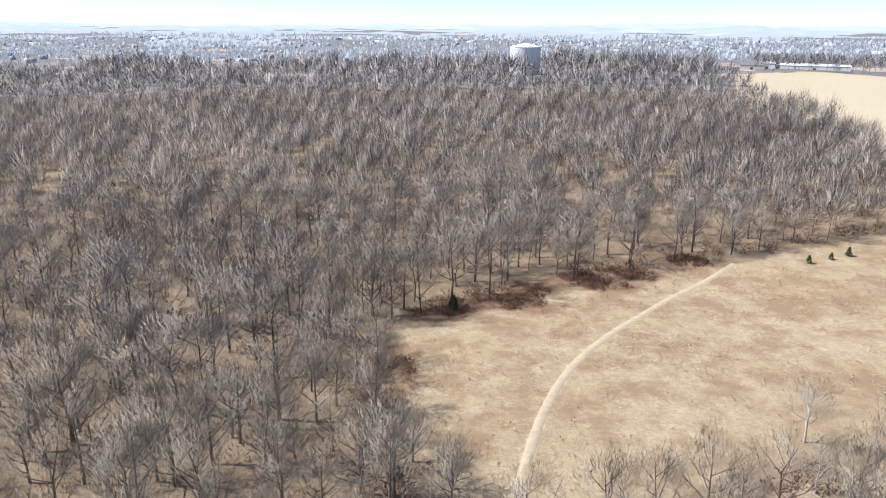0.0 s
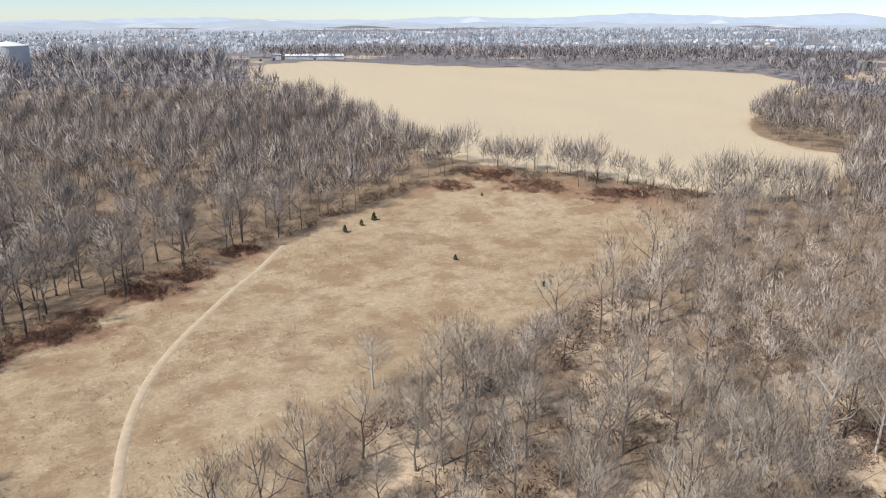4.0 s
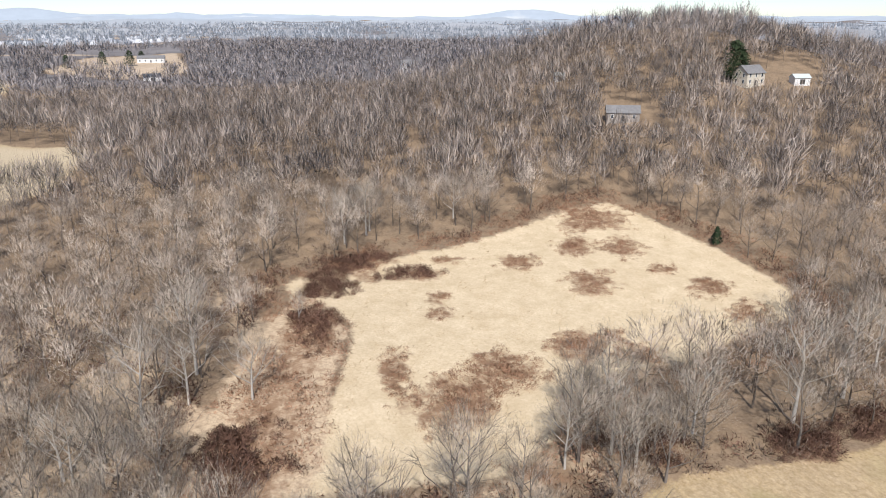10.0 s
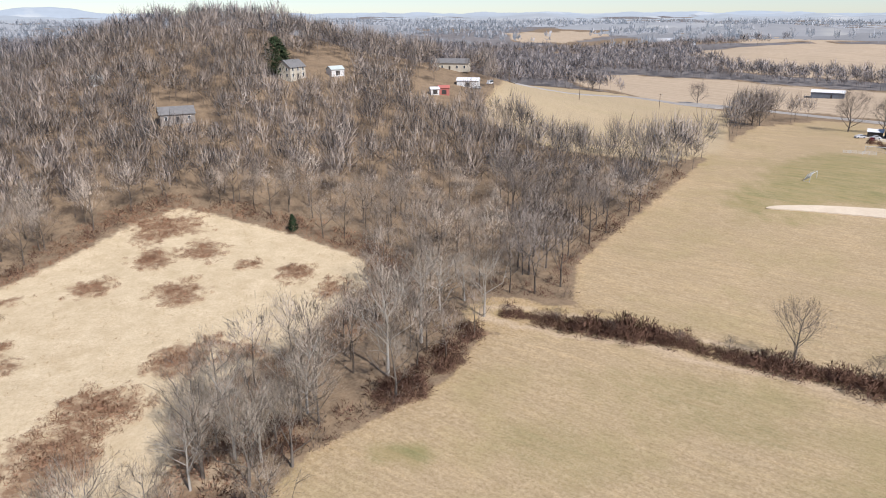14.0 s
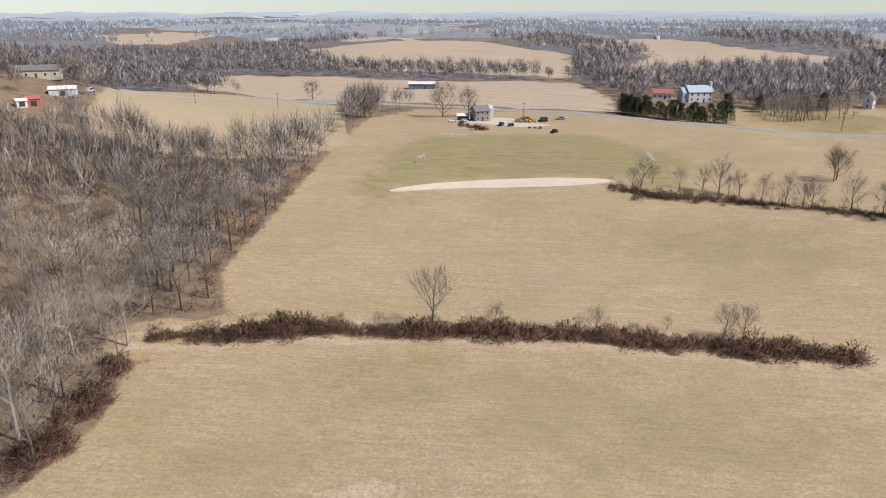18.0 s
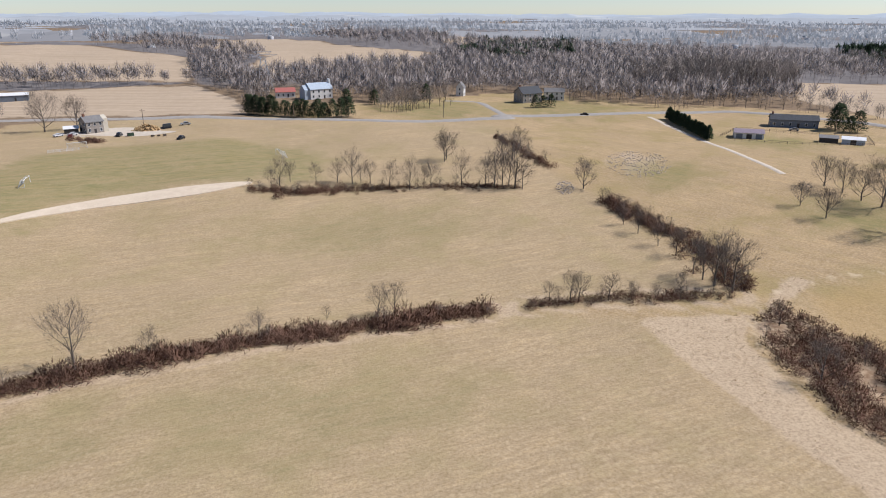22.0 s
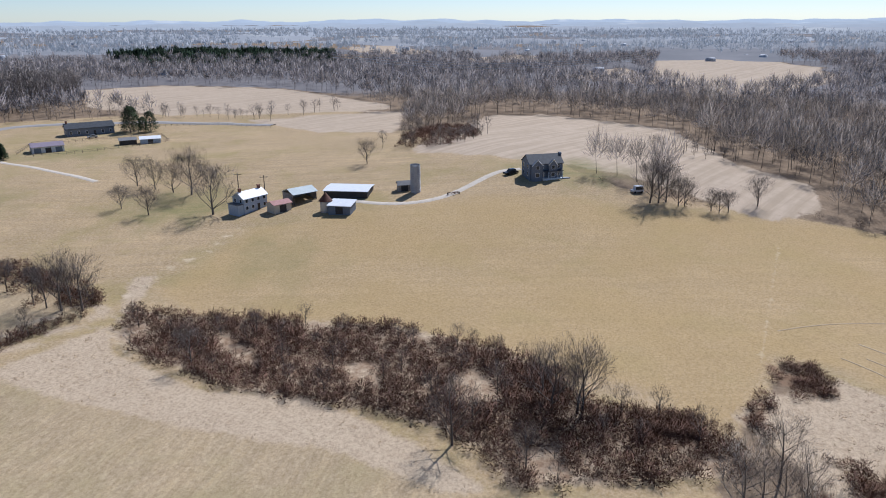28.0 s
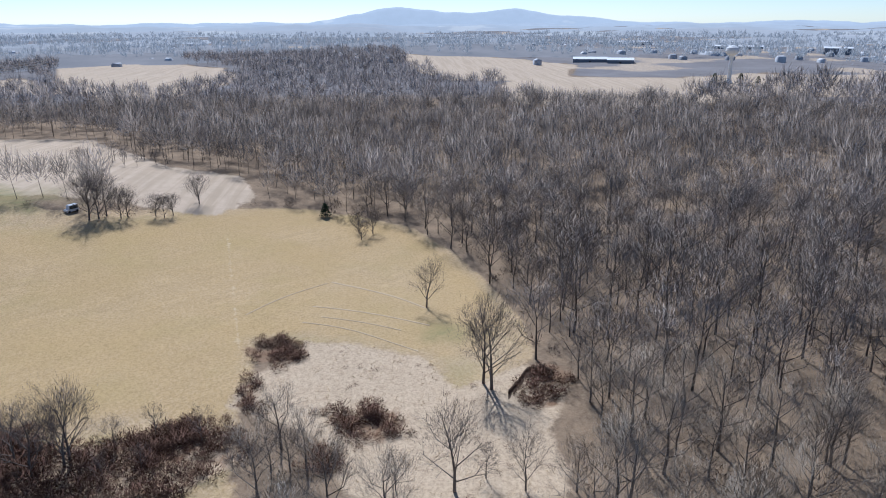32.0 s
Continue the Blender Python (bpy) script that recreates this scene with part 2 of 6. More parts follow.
def land(x, y):
    """Height of the ground in metres, 60 m below the camera where it hovers."""
    x, y = np.asarray(x, float), np.asarray(y, float)
    r = np.hypot(x, y)
    z = 7 * smooth(150, 300, r) + 14 * (0.62 + 0.38 * x / (r + 1)) * smooth(350, 800, r) + 12 * smooth(900, 3800, r)
    for az, d, high, along, across in RISES:
        cx, cy = polar(az, d)
        ux, uy = polar(az, 1)
        u, v = (x - cx) * ux + (y - cy) * uy, (x - cx) * uy - (y - cy) * ux
        z = z + high * np.exp(-0.5 * ((u / along) ** 2 + (v / across) ** 2))
    z = z + 0.5 * waves(x, y, 90, 1) * smooth(40, 120, r) + (3.0 + 5 * smooth(1500, 4000, r)) * waves(x, y, 420, 2) * smooth(350, 1000, r)
    return z
# ---- end of the lie ----

# outlines of the fields, woods and lines on the ground, in metres
MEADOW_NORTH = [(-1, 79), (-7, 99), (-9, 108), (-7, 119), (-17, 132), (-5, 135), (8, 146), (29, 158), (44, 163), (73, 174), (80, 175), (99, 184),
    (126, 193), (159, 199), (174, 173), (191, 139), (187, 116), (175, 107), (155, 105), (120, 99), (89, 96), (58, 90), (39, 83), (29, 76)]
FIELD_NORTH = [(242, 592), (320, 624), (374, 483), (425, 402), (501, 350), (538, 309), (501, 246), (418, 219), (351, 203), (316, 177), (301, 150),
    (305, 128), (292, 116), (231, 109), (210, 131), (201, 160), (186, 188), (176, 205), (170, 235), (192, 326), (197, 402), (203, 494)]
FIELD_FAR_HOUSES = [(559, 251), (717, 273), (778, 208), (577, 151), (539, 194)]
MEADOW_EAST = [(77, 16), (99, 11), (119, 8), (132, 8), (148, 22), (159, 25), (172, 3), (179, -21), (200, -53), (204, -69), (191, -77), (167, -87),
    (142, -92), (128, -86), (121, -72), (112, -56), (108, -40), (99, -29), (89, -25), (80, -17)]
FIELD_NEAR = [(71, -30), (77, -41), (78, -55), (80, -69), (89, -86), (83, -98), (68, -109), (46, -117), (15, -123), (-32, -132), (-34, -131), (-59,
    -123), (-60, -106), (-63, -82), (-67, -62), (-69, -57), (-68, -36)]
FIELD_PITCH = [(89, -113), (104, -132), (112, -158), (129, -219), (167, -340), (155, -386), (69, -391), (21, -376), (-34, -360), (-69, -355), (-78,
    -342), (-78, -235), (-84, -207), (-85, -166), (-85, -132), (-55, -133), (-40, -134), (-32, -135), (-33, -139), (17, -130), (47, -122)]
FIELD_ROAD = [(250, -238), (385, -405), (297, -406), (207, -379), (143, -264), (148, -233), (179, -209), (226, -212)]
FIELD_FARM_UPPER = [(-91, -326), (-166, -334), (-252, -310), (-249, -352), (-287, -278), (-262, -205), (-225, -142), (-230, -106), (-223, -72), (-206,
    -40), (-195, -80), (-165, -114), (-137, -134), (-111, -138), (-111, -141), (-103, -153), (-86, -212), (-82, -249)]
FIELD_FARM = [(-100, -126), (-139, -134), (-165, -114), (-195, -80), (-202, -39), (-217, -4), (-218, 19), (-210, 32), (-194, 46), (-171, 52), (-151,
    54), (-129, 52), (-116, 44), (-112, 35), (-117, 30), (-124, 20), (-131, 6), (-131, -1), (-109, -3), (-103, -6), (-101, -5), (-107, -18), (-109,
    -39), (-109, -68), (-96, -111)]
ROUGH_STRIP = [(-59, -125), (-85, -122), (-101, -137), (-112, -136), (-99, -127), (-85, -120), (-77, -111), (-74, -86), (-81, -67), (-77, -44), (-72,
    -29), (-68, -36), (-69, -57), (-67, -62), (-63, -82), (-60, -106)]
ROUGH_CREEK = [(-127, 9), (-124, 18), (-115, 31), (-103, 33), (-105, 40), (-108, 47), (-105, 50), (-95, 51), (-85, 43), (-77, 42), (-70, 39), (-66, 20), (-79, 9),
    (-92, 8), (-101, 0), (-106, -6), (-112, -4)]
CREEK_GRASS = [(-163, 18), (-179, 28), (-190, 42), (-176, 45), (-154, 54), (-128, 53), (-111, 49), (-105, 40), (-103, 33), (-115, 31), (-124, 18), (-127, 9), (-138, 8)]
CREEK_GLADE = [(70, 26), (93, 30), (114, 28), (138, 24), (152, 20), (142, 12), (127, 8), (105, 9), (84, 9), (70, 14)]
FURROWS = [[(-157, 19), (-152, 25), (-146, 32), (-137, 37)], [(-143, 13), (-140, 20), (-136, 26), (-131, 32), (-126, 37)], [(-142, -1), (-147, 4), (-153, 11), (-157, 19)],
           [(-135, 10), (-131, 18), (-122, 26), (-116, 31)], [(-137, 14), (-133, 22), (-126, 30)]]
HARVEST_LINE = [(-210, -5.7), (-177, -3.7), (-146, -2.6), (-126, -3.2)]
STUBBLE = [(-364, -165), (-388, -140), (-359, -62), (-274, -24), (-259, 2), (-230, 6), (-211, -8), (-228, -54), (-230, -106), (-227, -136)]
STUBBLE_FAR = [(-358, -500), (-420, -484), (-443, -377), (-390, -245), (-367, -231), (-334, -261), (-287, -330), (-297, -417)]
STUBBLE_ROAD = [(-294, -280), (-368, -219), (-277, -171), (-271, -212)]
BRUSH = [(-80, -116), (-92, -125), (-95, -110), (-102, -92), (-110, -69), (-110, -45), (-107, -37), (-101, -31), (-100, -22), (-103, -10), (-97, -3),
    (-91, -1), (-73, -29), (-79, -36), (-81, -45), (-81, -58), (-78, -69), (-76, -82), (-77, -97)]
PATH = [(10, 79), (13, 90), (17, 103), (24, 118), (35, 133), (51, 150), (66, 163), (76, 173)]
ROAD = [(299, -301), (289, -396), (214, -392), (252, -403), (156, -400), (69, -391), (21, -376), (-34, -360), (-97, -360), (-84, -368), (-147, -366),
    (-218, -367), (-262, -324), (-285, -248)]
HEDGE_LONG = [(96, -96), (84, -101), (68, -110), (46, -118), (16, -125), (-31, -134)]
HEDGE_SHORT = [(-40, -135), (-56, -135), (-69, -133), (-85, -131)]
TREELINE_DITCH = [(-85, -206), (-88, -190), (-92, -164), (-92, -148), (-89, -133)]
DITCH_UPPER = [(-73.5, -306), (-76, -262), (-80, -245)]
HOUSE_TREES = [(-28, -405), (-70, -402), (-80, -455), (-30, -470)]
HOUSE_TREES_WEST = [(-150, -424), (-181, -424), (-195, -470), (-160, -480)]
VALLEY_TREES = [(-20, -500), (-130, -495), (-150, -560), (40, -580)]
COPSE_PITCH = [(27, -233), (12, -228), (-15, -231), (-41, -228), (-63, -224)]
BUNKER = [(97, -203), (93, -213), (71, -232), (42, -240), (22, -242), (40, -229), (68, -223), (85, -213)]
FAR_FIELD_A = [(456, -741), (378, -897), (272, -906), (133, -732), (101, -558), (174, -578), (229, -591), (326, -601)]
FAR_FIELD_B = [(152, -890), (124, -1339), (-10, -812), (-121, -717), (-77, -631), (-9, -628), (51, -563), (71, -623), (55, -721)]
FAR_FIELD_C = [(-199, -1306), (-355, -1450), (-338, -1088), (-264, -922), (-142, -817)]
FAR_FIELD_D = [(439, -513), (397, -552), (207, -531), (96, -540), (57, -468), (45, -403), (71, -402), (161, -411), (258, -413), (358, -438)]
FAR_FIELD_E = [(651, -1233), (675, -1608), (484, -1611), (345, -1116), (383, -911), (482, -894)]
FAR_FIELD_F = [(1058, -1091), (982, -1212), (766, -943), (779, -818)]
FAR_FIELD_G = [(-334, -471), (-386, -468), (-420, -372), (-352, -310), (-294, -364), (-286, -402)]
FAR_FIELD_H = [(-1079, -770), (-1226, -753), (-945, -513), (-895, -513), (-912, -620)]
FAR_FIELD_I = [(-936, -466), (-1013, -442), (-935, -343), (-853, -326), (-807, -375)]
FAR_FIELD_J = [(-648, -225), (-783, -195), (-667, -140), (-644, -121), (-585, -35), (-531, -46), (-594, -111), (-617, -178)]
FAR_FIELD_K = [(-951, -180), (-937, -98), (-813, -1), (-764, -10), (-808, -112)]
FAR_FIELD_L = [(-571, 218), (-627, 285), (-561, 387), (-561, 478), (-504, 562), (-373, 419), (-416, 381), (-397, 276), (-405, 220), (-455, 182)]
FAR_FIELD_M = [(-945, 223), (-908, 322), (-751, 383), (-588, 289), (-625, 194), (-732, 185)]
FAR_FIELD_N = [(-1068, -210), (-962, -68), (-701, 18), (-560, -31), (-518, -75), (-680, -141)]
FAR_FIELD_P = [(1004, -986), (1059, -1234), (861, -1156), (726, -849), (806, -816)]
FAR_FIELD_Q = [(390, -461), (398, -542), (277, -551), (203, -410), (245, -388)]
HOUSE_LAWNS = [(43, -382), (26, -444), (-24, -427), (-73, -446), (-108, -468), (-154, -451), (-128, -369), (-86, -363), (-35, -369), (22, -384)]
HOUSE_LAWNS_WEST = [(-79, -373), (-115, -412), (-152, -417), (-182, -381), (-147, -366)]
FARM_DRIVE = [(-170, -126), (-170, -121), (-170, -110), (-175, -101), (-183, -96), (-193, -95), (-200, -93), (-208, -93), (-218, -89), (-218, -84)]
FIELD_DRIVE = [(-167, -353), (-162, -306), (-159, -270), (-153, -213)]
HOUSE_DRIVE = [(-71, -434), (-91, -430), (-92, -395), (-93, -364)]
FARM_TRACK = [(-142, -139), (-131, -136), (-117, -134), (-106, -133), (-93, -129)]
HOLLOW_TRACK = [(-82, -119), (-76, -105), (-71, -90), (-71, -74), (-72, -60), (-72, -46), (-70, -36)]
PINE_WOOD = [(-124, -687), (-212, -861), (-359, -1034), (-240, -683), (-167, -635)]
PINE_WOOD_WEST = [(-621, -812), (-775, -873), (-853, -629), (-669, -487), (-596, -587), (-535, -667)]
TALL_STAND = [(-191, -441), (-215, -492), (-261, -529), (-352, -507), (-297, -417), (-247, -417)]
ROAD_ROW = [(-189, -380), (-229, -385), (-277, -343), (-294, -298), (-300, -262)]
ROAD_ROW_WEST = [(-273, -384), (-284, -326), (-305, -282), (-334, -261), (-359, -263)]
NORTH_ROW = [(173, 212), (186, 188), (194, 167), (199, 145), (203, 126)]
COPSE_FAR = [(-233, -147), (-236, -136), (-246, -126), (-276, -128), (-315, -152), (-309, -171), (-265, -158)]
LAWN_CLUMP = [(-30, -401), (-41, -398), (-53, -408), (-35, -416)]
STUBBLE_CLUMP = [(-279, -49), (-273, -43), (-276, -26), (-296, -36), (-286, -46)]
PADDOCK_A = [(-172, -290), (-190, -307), (-203, -298), (-217, -291), (-234, -276), (-223, -258), (-188, -267), (-169, -283)]
PADDOCK_B = [(-241, -328), (-254, -305), (-272, -278), (-275, -242)]
PITCH = [(101, -211), (109, -232), (118, -265), (116, -295), (80, -318), (43, -320), (20, -299), (2, -269), (21, -252), (43, -243), (72, -235), (90,
    -218)]
HEDGE_TREES = [(46.5, -119.3, 14.6), (-7.9, -134.3, 8.1), (-11.4, -134.5, 8.1), (34.4, -121.8, 6.8), (15.2, -125.1, 7.3), (-95.5, -26.0, 13.7),
    (-93.2, -30.3, 13.0)]
COPSE_TREES = [(17.6, -236.4, 10.7), (14.2, -240.6, 8.0), (20.3, -236.2, 6.9), (5.5, -240.0, 7.3), (-1.8, -238.6, 8.6), (-6.7, -237.0, 13.0), (-9.7,
    -237.4, 7.7), (-12.8, -236.7, 9.0), (-18.9, -229.8, 10.5), (-25.3, -227.2, 11.8), (-30.5, -230.1, 8.6), (-32.8, -228.7, 9.8), (-42.6, -261.1,
    11.4), (-43.2, -229.0, 12.1), (-51.3, -228.4, 10.4), (-53.5, -223.8, 13.7), (-56.8, -226.6, 13.5), (-58.8, -225.5, 11.5), (-60.2, -223.1, 17.7),
    (-62.5, -221.9, 10.2)]
GROVE_TREES = [(-137.9, -184.1, 7.0), (-137.5, -171.8, 8.5), (-146.1, -154.4, 14.5), (-156.3, -199.0, 9.5), (-156.8, -191.0, 9.5), (-156.5, -182.1,
    9.5), (-157.1, -174.8, 14.1), (-83.0, -219.4, 9.8)]
DITCH_TREES = [(-86.2, -132.5, 14.0), (-84.2, -136.7, 14.3), (-83.5, -140.6, 11.8), (-86.9, -137.4, 11.1), (-83.1, -144.3, 10.0), (-85.1, -157.0,
    8.4), (-83.8, -164.4, 7.7), (-82.6, -174.5, 8.2), (-82.1, -183.5, 6.8), (-94.6, -140.1, 4.2), (-75.7, -135.9, 4.7), (-50.3, -136.6, 7.5), (-51.7,
    -135.0, 7.6), (-58.0, -134.0, 6.9), (-45.6, -136.6, 5.2), (-67.9, -131.6, 4.0), (-68.4, -258.2, 12.9), (-64.2, -254.6, 10.7), (-67.6, -272.8,
    7.9), (-75.1, -269.8, 11.3)]
FARM_TREES = [(-206.2, -40.2, 12.4), (-207.6, -38.0, 10.8), (-209.9, -36.3, 11.3), (-208.1, -32.4, 8.5), (-209.3, -30.7, 7.6), (-210.2, -23.5, 6.3),
    (-209.5, -21.2, 6.2), (-211.7, -19.0, 6.1), (-222.7, -12.1, 8.6), (-191.7, 35.8, 7.4), (-194.9, 32.3, 5.8), (-186.9, 31.6, 5.7), (-207.1, -140.2,
    8.4), (-275.4, -53.7, 6.1)]
ROAD_TREES = [(339.3, -426.1, 10.9), (239.3, -403.5, 12.1), (169.5, -345.8, 16.1), (173.1, -344.6, 13.8), (133.0, -357.7, 17.4), (119.9, -362.3,
    14.8), (-43.6, -264.0, 10.8)]
HOLLOW_TREES = [(-75.8, 24.0, 14.5), (-86.0, 3.3, 8.1), (-86.5, 0.7, 8.6), (-78.3, 16.5, 6.8), (-73.3, 33.2, 9.4), (-71.2, 39.7, 8.8), (-77.3, 29.0,
    6.0), (-102.8, 37.7, 17.7), (-100.4, 38.4, 16.6), (-137.6, 37.0, 11.7), (-97.0, -33.2, 10.8), (-95.3, -26.8, 12.4), (-78.8, -40.4, 11.8), (-78.9,
    -28.9, 7.8), (-79.1, -93.0, 9.1), (-94.8, -40.2, 7.0)]
EAST_PALE = [(104.1, 22.5, 13.2), (97.9, 38.0, 19.5), (103.5, 32.5, 14.8), (85.0, 44.6, 14.1), (113.6, 33.7, 20.4), (183.2, 11.1, 17.4), (192.0, 4.4,
    14.6), (233.1, -20.9, 15.1), (134.3, 18.1, 7.5), (220.1, -33.2, 12.6), (90.2, -62.2, 20.4), (96.6, -74.6, 20.4), (105.2, -86.3, 15.9), (84.3,
    -31.4, 17.1), (88.6, -45.4, 15.8), (106.7, -94.5, 12.8), (97.9, -92.2, 15.7), (81.6, -24.0, 12.7), (81.2, -34.0, 13.4), (199.0, -20.1, 13.7),
    (189.0, 5.3, 19.0), (210.9, -7.6, 12.3), (50.5, 80.5, 9.6), (55.1, 92.9, 11.5), (61.1, 54.7, 8.8), (68.5, 80.3, 11.4), (91.8, 58.8, 11.9), (84.2,
    43.0, 13.0)]
OAKS_NORTH = [(-25.8, 98.2, 15.0), (-55.1, 91.2, 16.1), (-30.2, 91.7, 13.4), (-10.7, 79.8, 11.5), (1.5, 81.0, 8.4), (-4.1, 86.9, 9.0), (-36.2, 81.3,
    14.4), (-60.2, 89.7, 13.2), (-54.3, 105.9, 14.0), (-22.5, 129.1, 15.5), (26.6, 221.0, 18.3), (-15.1, 141.2, 17.8), (7.9, 162.4, 15.7)]
CEDARS_MEADOW = [(94.6, 172.3, 2.3), (101.8, 175.1, 2.0), (107.6, 177.5, 2.6), (106.5, 135.8, 1.6), (112.5, 109.6, 1.5), (149.1, 175.9, 1.3), (170.5,
    -87.2, 4.9), (2.4, 144.0, 3.8)]
PATCHES_EAST = [(163.8, -33.0, 5.6, 5.8), (149.0, -47.9, 6.3, 8.5), (170.5, -61.0, 6.2, 7.5), (173.1, -49.7, 5.6, 8.0), (143.5, -73.1, 5.2, 6.5),
    (132.3, -76.9, 5.0, 6.8), (193.3, -60.4, 11.3, 11.8), (145.1, -11.6, 3.2, 3.5), (135.0, -11.5, 3.4, 3.8), (110.2, -20.2, 8.2, 7.8), (100.5, -9.8,
    9.0, 9.8), (111.5, -0.9, 3.1, 8.3), (119.1, -36.4, 6.6, 7.8), (123.4, -44.1, 4.0, 4.0), (114.3, -46.8, 4.3, 5.0), (81.3, -19.2, 5.1, 2.8), (155.3,
    -66.7, 3.4, 3.5), (168.5, 5.0, 4.9, 11.0), (158.9, -7.3, 5.1, 4.0), (167.9, -14.2, 6.7, 3.3)]
SHRUB_MOUNDS = [(-123.0, 4.0, 5.4, 6.5), (-95.8, 15.5, 7.0, 6.0), (-109.0, -1.6, 2.3, 7.5), (-87.2, 7.8, 3.2, 3.3), (-96.7, -12.4, 8.2, 6.0), (-99.8,
    47.6, 4.4, 7.0), (-101.4, -34.2, 5.0, 6.3), (169.4, 7.4, 8.7, 6.3), (160.5, -4.0, 8.2, 4.0), (87.8, 21.8, 7.6, 8.8), (156.0, 13.5, 6.8, 8.3),
    (131.7, 14.9, 4.7, 12.0), (84.0, -62.2, 5.7, 6.5), (88.7, -73.2, 4.1, 6.8), (86.6, -36.5, 6.0, 6.3), (93.1, -85.0, 3.3, 4.0), (102, -326, 6.0, 5.0), (112, -330, 3.0, 3.0)]
DARK_NORTH = [(-8.6, 117.7, 3.7, 7.3), (-8.6, 102.7, 1.9, 5.5), (36.9, 161.9, 8.2, 4.5), (65.0, 175.9, 4.5, 3.5), (15.2, 151.3, 7.8, 3.5), (-0.4,
    143.5, 7.5, 3.3), (2.1, 146.0, 3.2, 4.8), (21.1, 156.6, 6.8, 3.5), (-8.0, 95.7, 1.2, 4.8), (35.3, 161.7, 7.8, 4.8), (63.5, 175.4, 7.3, 4.3),
    (47.1, 166.5, 6.7, 3.8), (15.5, 148.7, 6.7, 4.8), (148.0, 190.9, 8.0, 5.3), (170.9, 172.1, 11.9, 7.3), (167.2, 192.0, 8.3, 7.5), (184.7, 148.6,
    11.2, 7.8)]
GREENS = [(101.3, -234.1, 9.2, 28.5), (30.1, -274.4, 24.5, 24.5), (75.7, -248.3, 25.0, 15.5), (11.4, -255.3, 8.2, 16.5), (-124.8, 36.5, 4.6, 4.8),
    (69.9, -50.1, 4.1, 2.3), (102.1, -209.5, 6.4, 16.0), (-148.4, -167.9, 16.1, 16.5), (-116.8, -227.9, 12.2, 16.0), (-65.9, -400.7, 31.6, 32.8),
    (-134.4, -395.9, 36.5, 33.5), (-223.2, -72.1, 16.9, 15.0), (-184.8, -275.3, 19.5, 18.8)]
OLIVE = [(3.1, -99.0, 23.3, 10.0), (49.9, -95.8, 15.1, 7.8), (13.1, -97.6, 16.5, 9.3), (55.5, -67.7, 9.4, 5.3), (-126.0, -114.9, 9.3, 13.0), (-6.3,
    -190.9, 31.1, 13.3)]
CLOD_PATCHES = [(36.2, -69.6, 7.0, 2.6), (-40.8, -66.6, 5.5, 2.4)]
ROCK_PATCH = (-113.1, -244.7, 11.9, 20.5)
AT_GABLED = (305.5, -161.6)
AT_PINE_A = (310.7, -157.0)
AT_PINE_B = (309.3, -158.7)
AT_BLUE_SHED = (302.8, -183.7)
AT_RANCH = (313.7, -266.5)
AT_RED_SHED = (262.5, -218.5)
AT_WORKSHOP = (271.7, -242.4)
AT_LITTLE_SHED = (263.9, -213.8)
AT_WOOD_HOUSE = (281.2, -97.3)
AT_WHITE_WOOD = (601.8, -22.0)
AT_WHITE_SMALL = (355.2, -88.7)
AT_FAR_FARM = (650.2, 198.2)
AT_FAR_BARN = (540.8, 165.8)
AT_YARD_CAR = (266.7, -243.5)
AT_YARD_VAN = (277.4, -262.8)

# ---- mesh helpers ----
def inside(poly, x, y, grow=0.0):
    """How far inside an outline each place lies, in metres; less than 0 outside."""
    p = np.array(poly, float)
    q = np.roll(p, -1, 0)
    hit = np.zeros(np.shape(x), bool)
    near = np.full(np.shape(x), 1e9)
    for (ax, ay), (bx, by) in zip(p, q):
        if ay != by:
            hit ^= ((ay > y) != (by > y)) & (x < (bx - ax) * (y - ay) / (by - ay) + ax)
        t = np.clip(((x - ax) * (bx - ax) + (y - ay) * (by - ay)) / ((bx - ax) ** 2 + (by - ay) ** 2 + 1e-9), 0, 1)
        near = np.minimum(near, np.hypot(x - ax - t * (bx - ax), y - ay - t * (by - ay)))
    return np.where(hit, near, -near) + grow


def along(line, x, y):
    """Distance from a line of corners."""
    near = np.full(np.shape(x), 1e9)
    for (ax, ay), (bx, by) in zip(line, line[1:]):
        t = np.clip(((x - ax) * (bx - ax) + (y - ay) * (by - ay)) / ((bx - ax) ** 2 + (by - ay) ** 2 + 1e-9), 0, 1)
        near = np.minimum(near, np.hypot(x - ax - t * (bx - ax), y - ay - t * (by - ay)))
    return near


def steps_on(line, gap):
    """Places at even gaps on a line of corners, with the heading there."""
    out, left = [], 0.0
    for (ax, ay), (bx, by) in zip(line, line[1:]):
        d = math.hypot(bx - ax, by - ay)
        while left < d:
            out.append((ax + (bx - ax) * left / d, ay + (by - ay) * left / d, math.atan2(by - ay, bx - ax)))
            left += gap
        left -= d
    return out


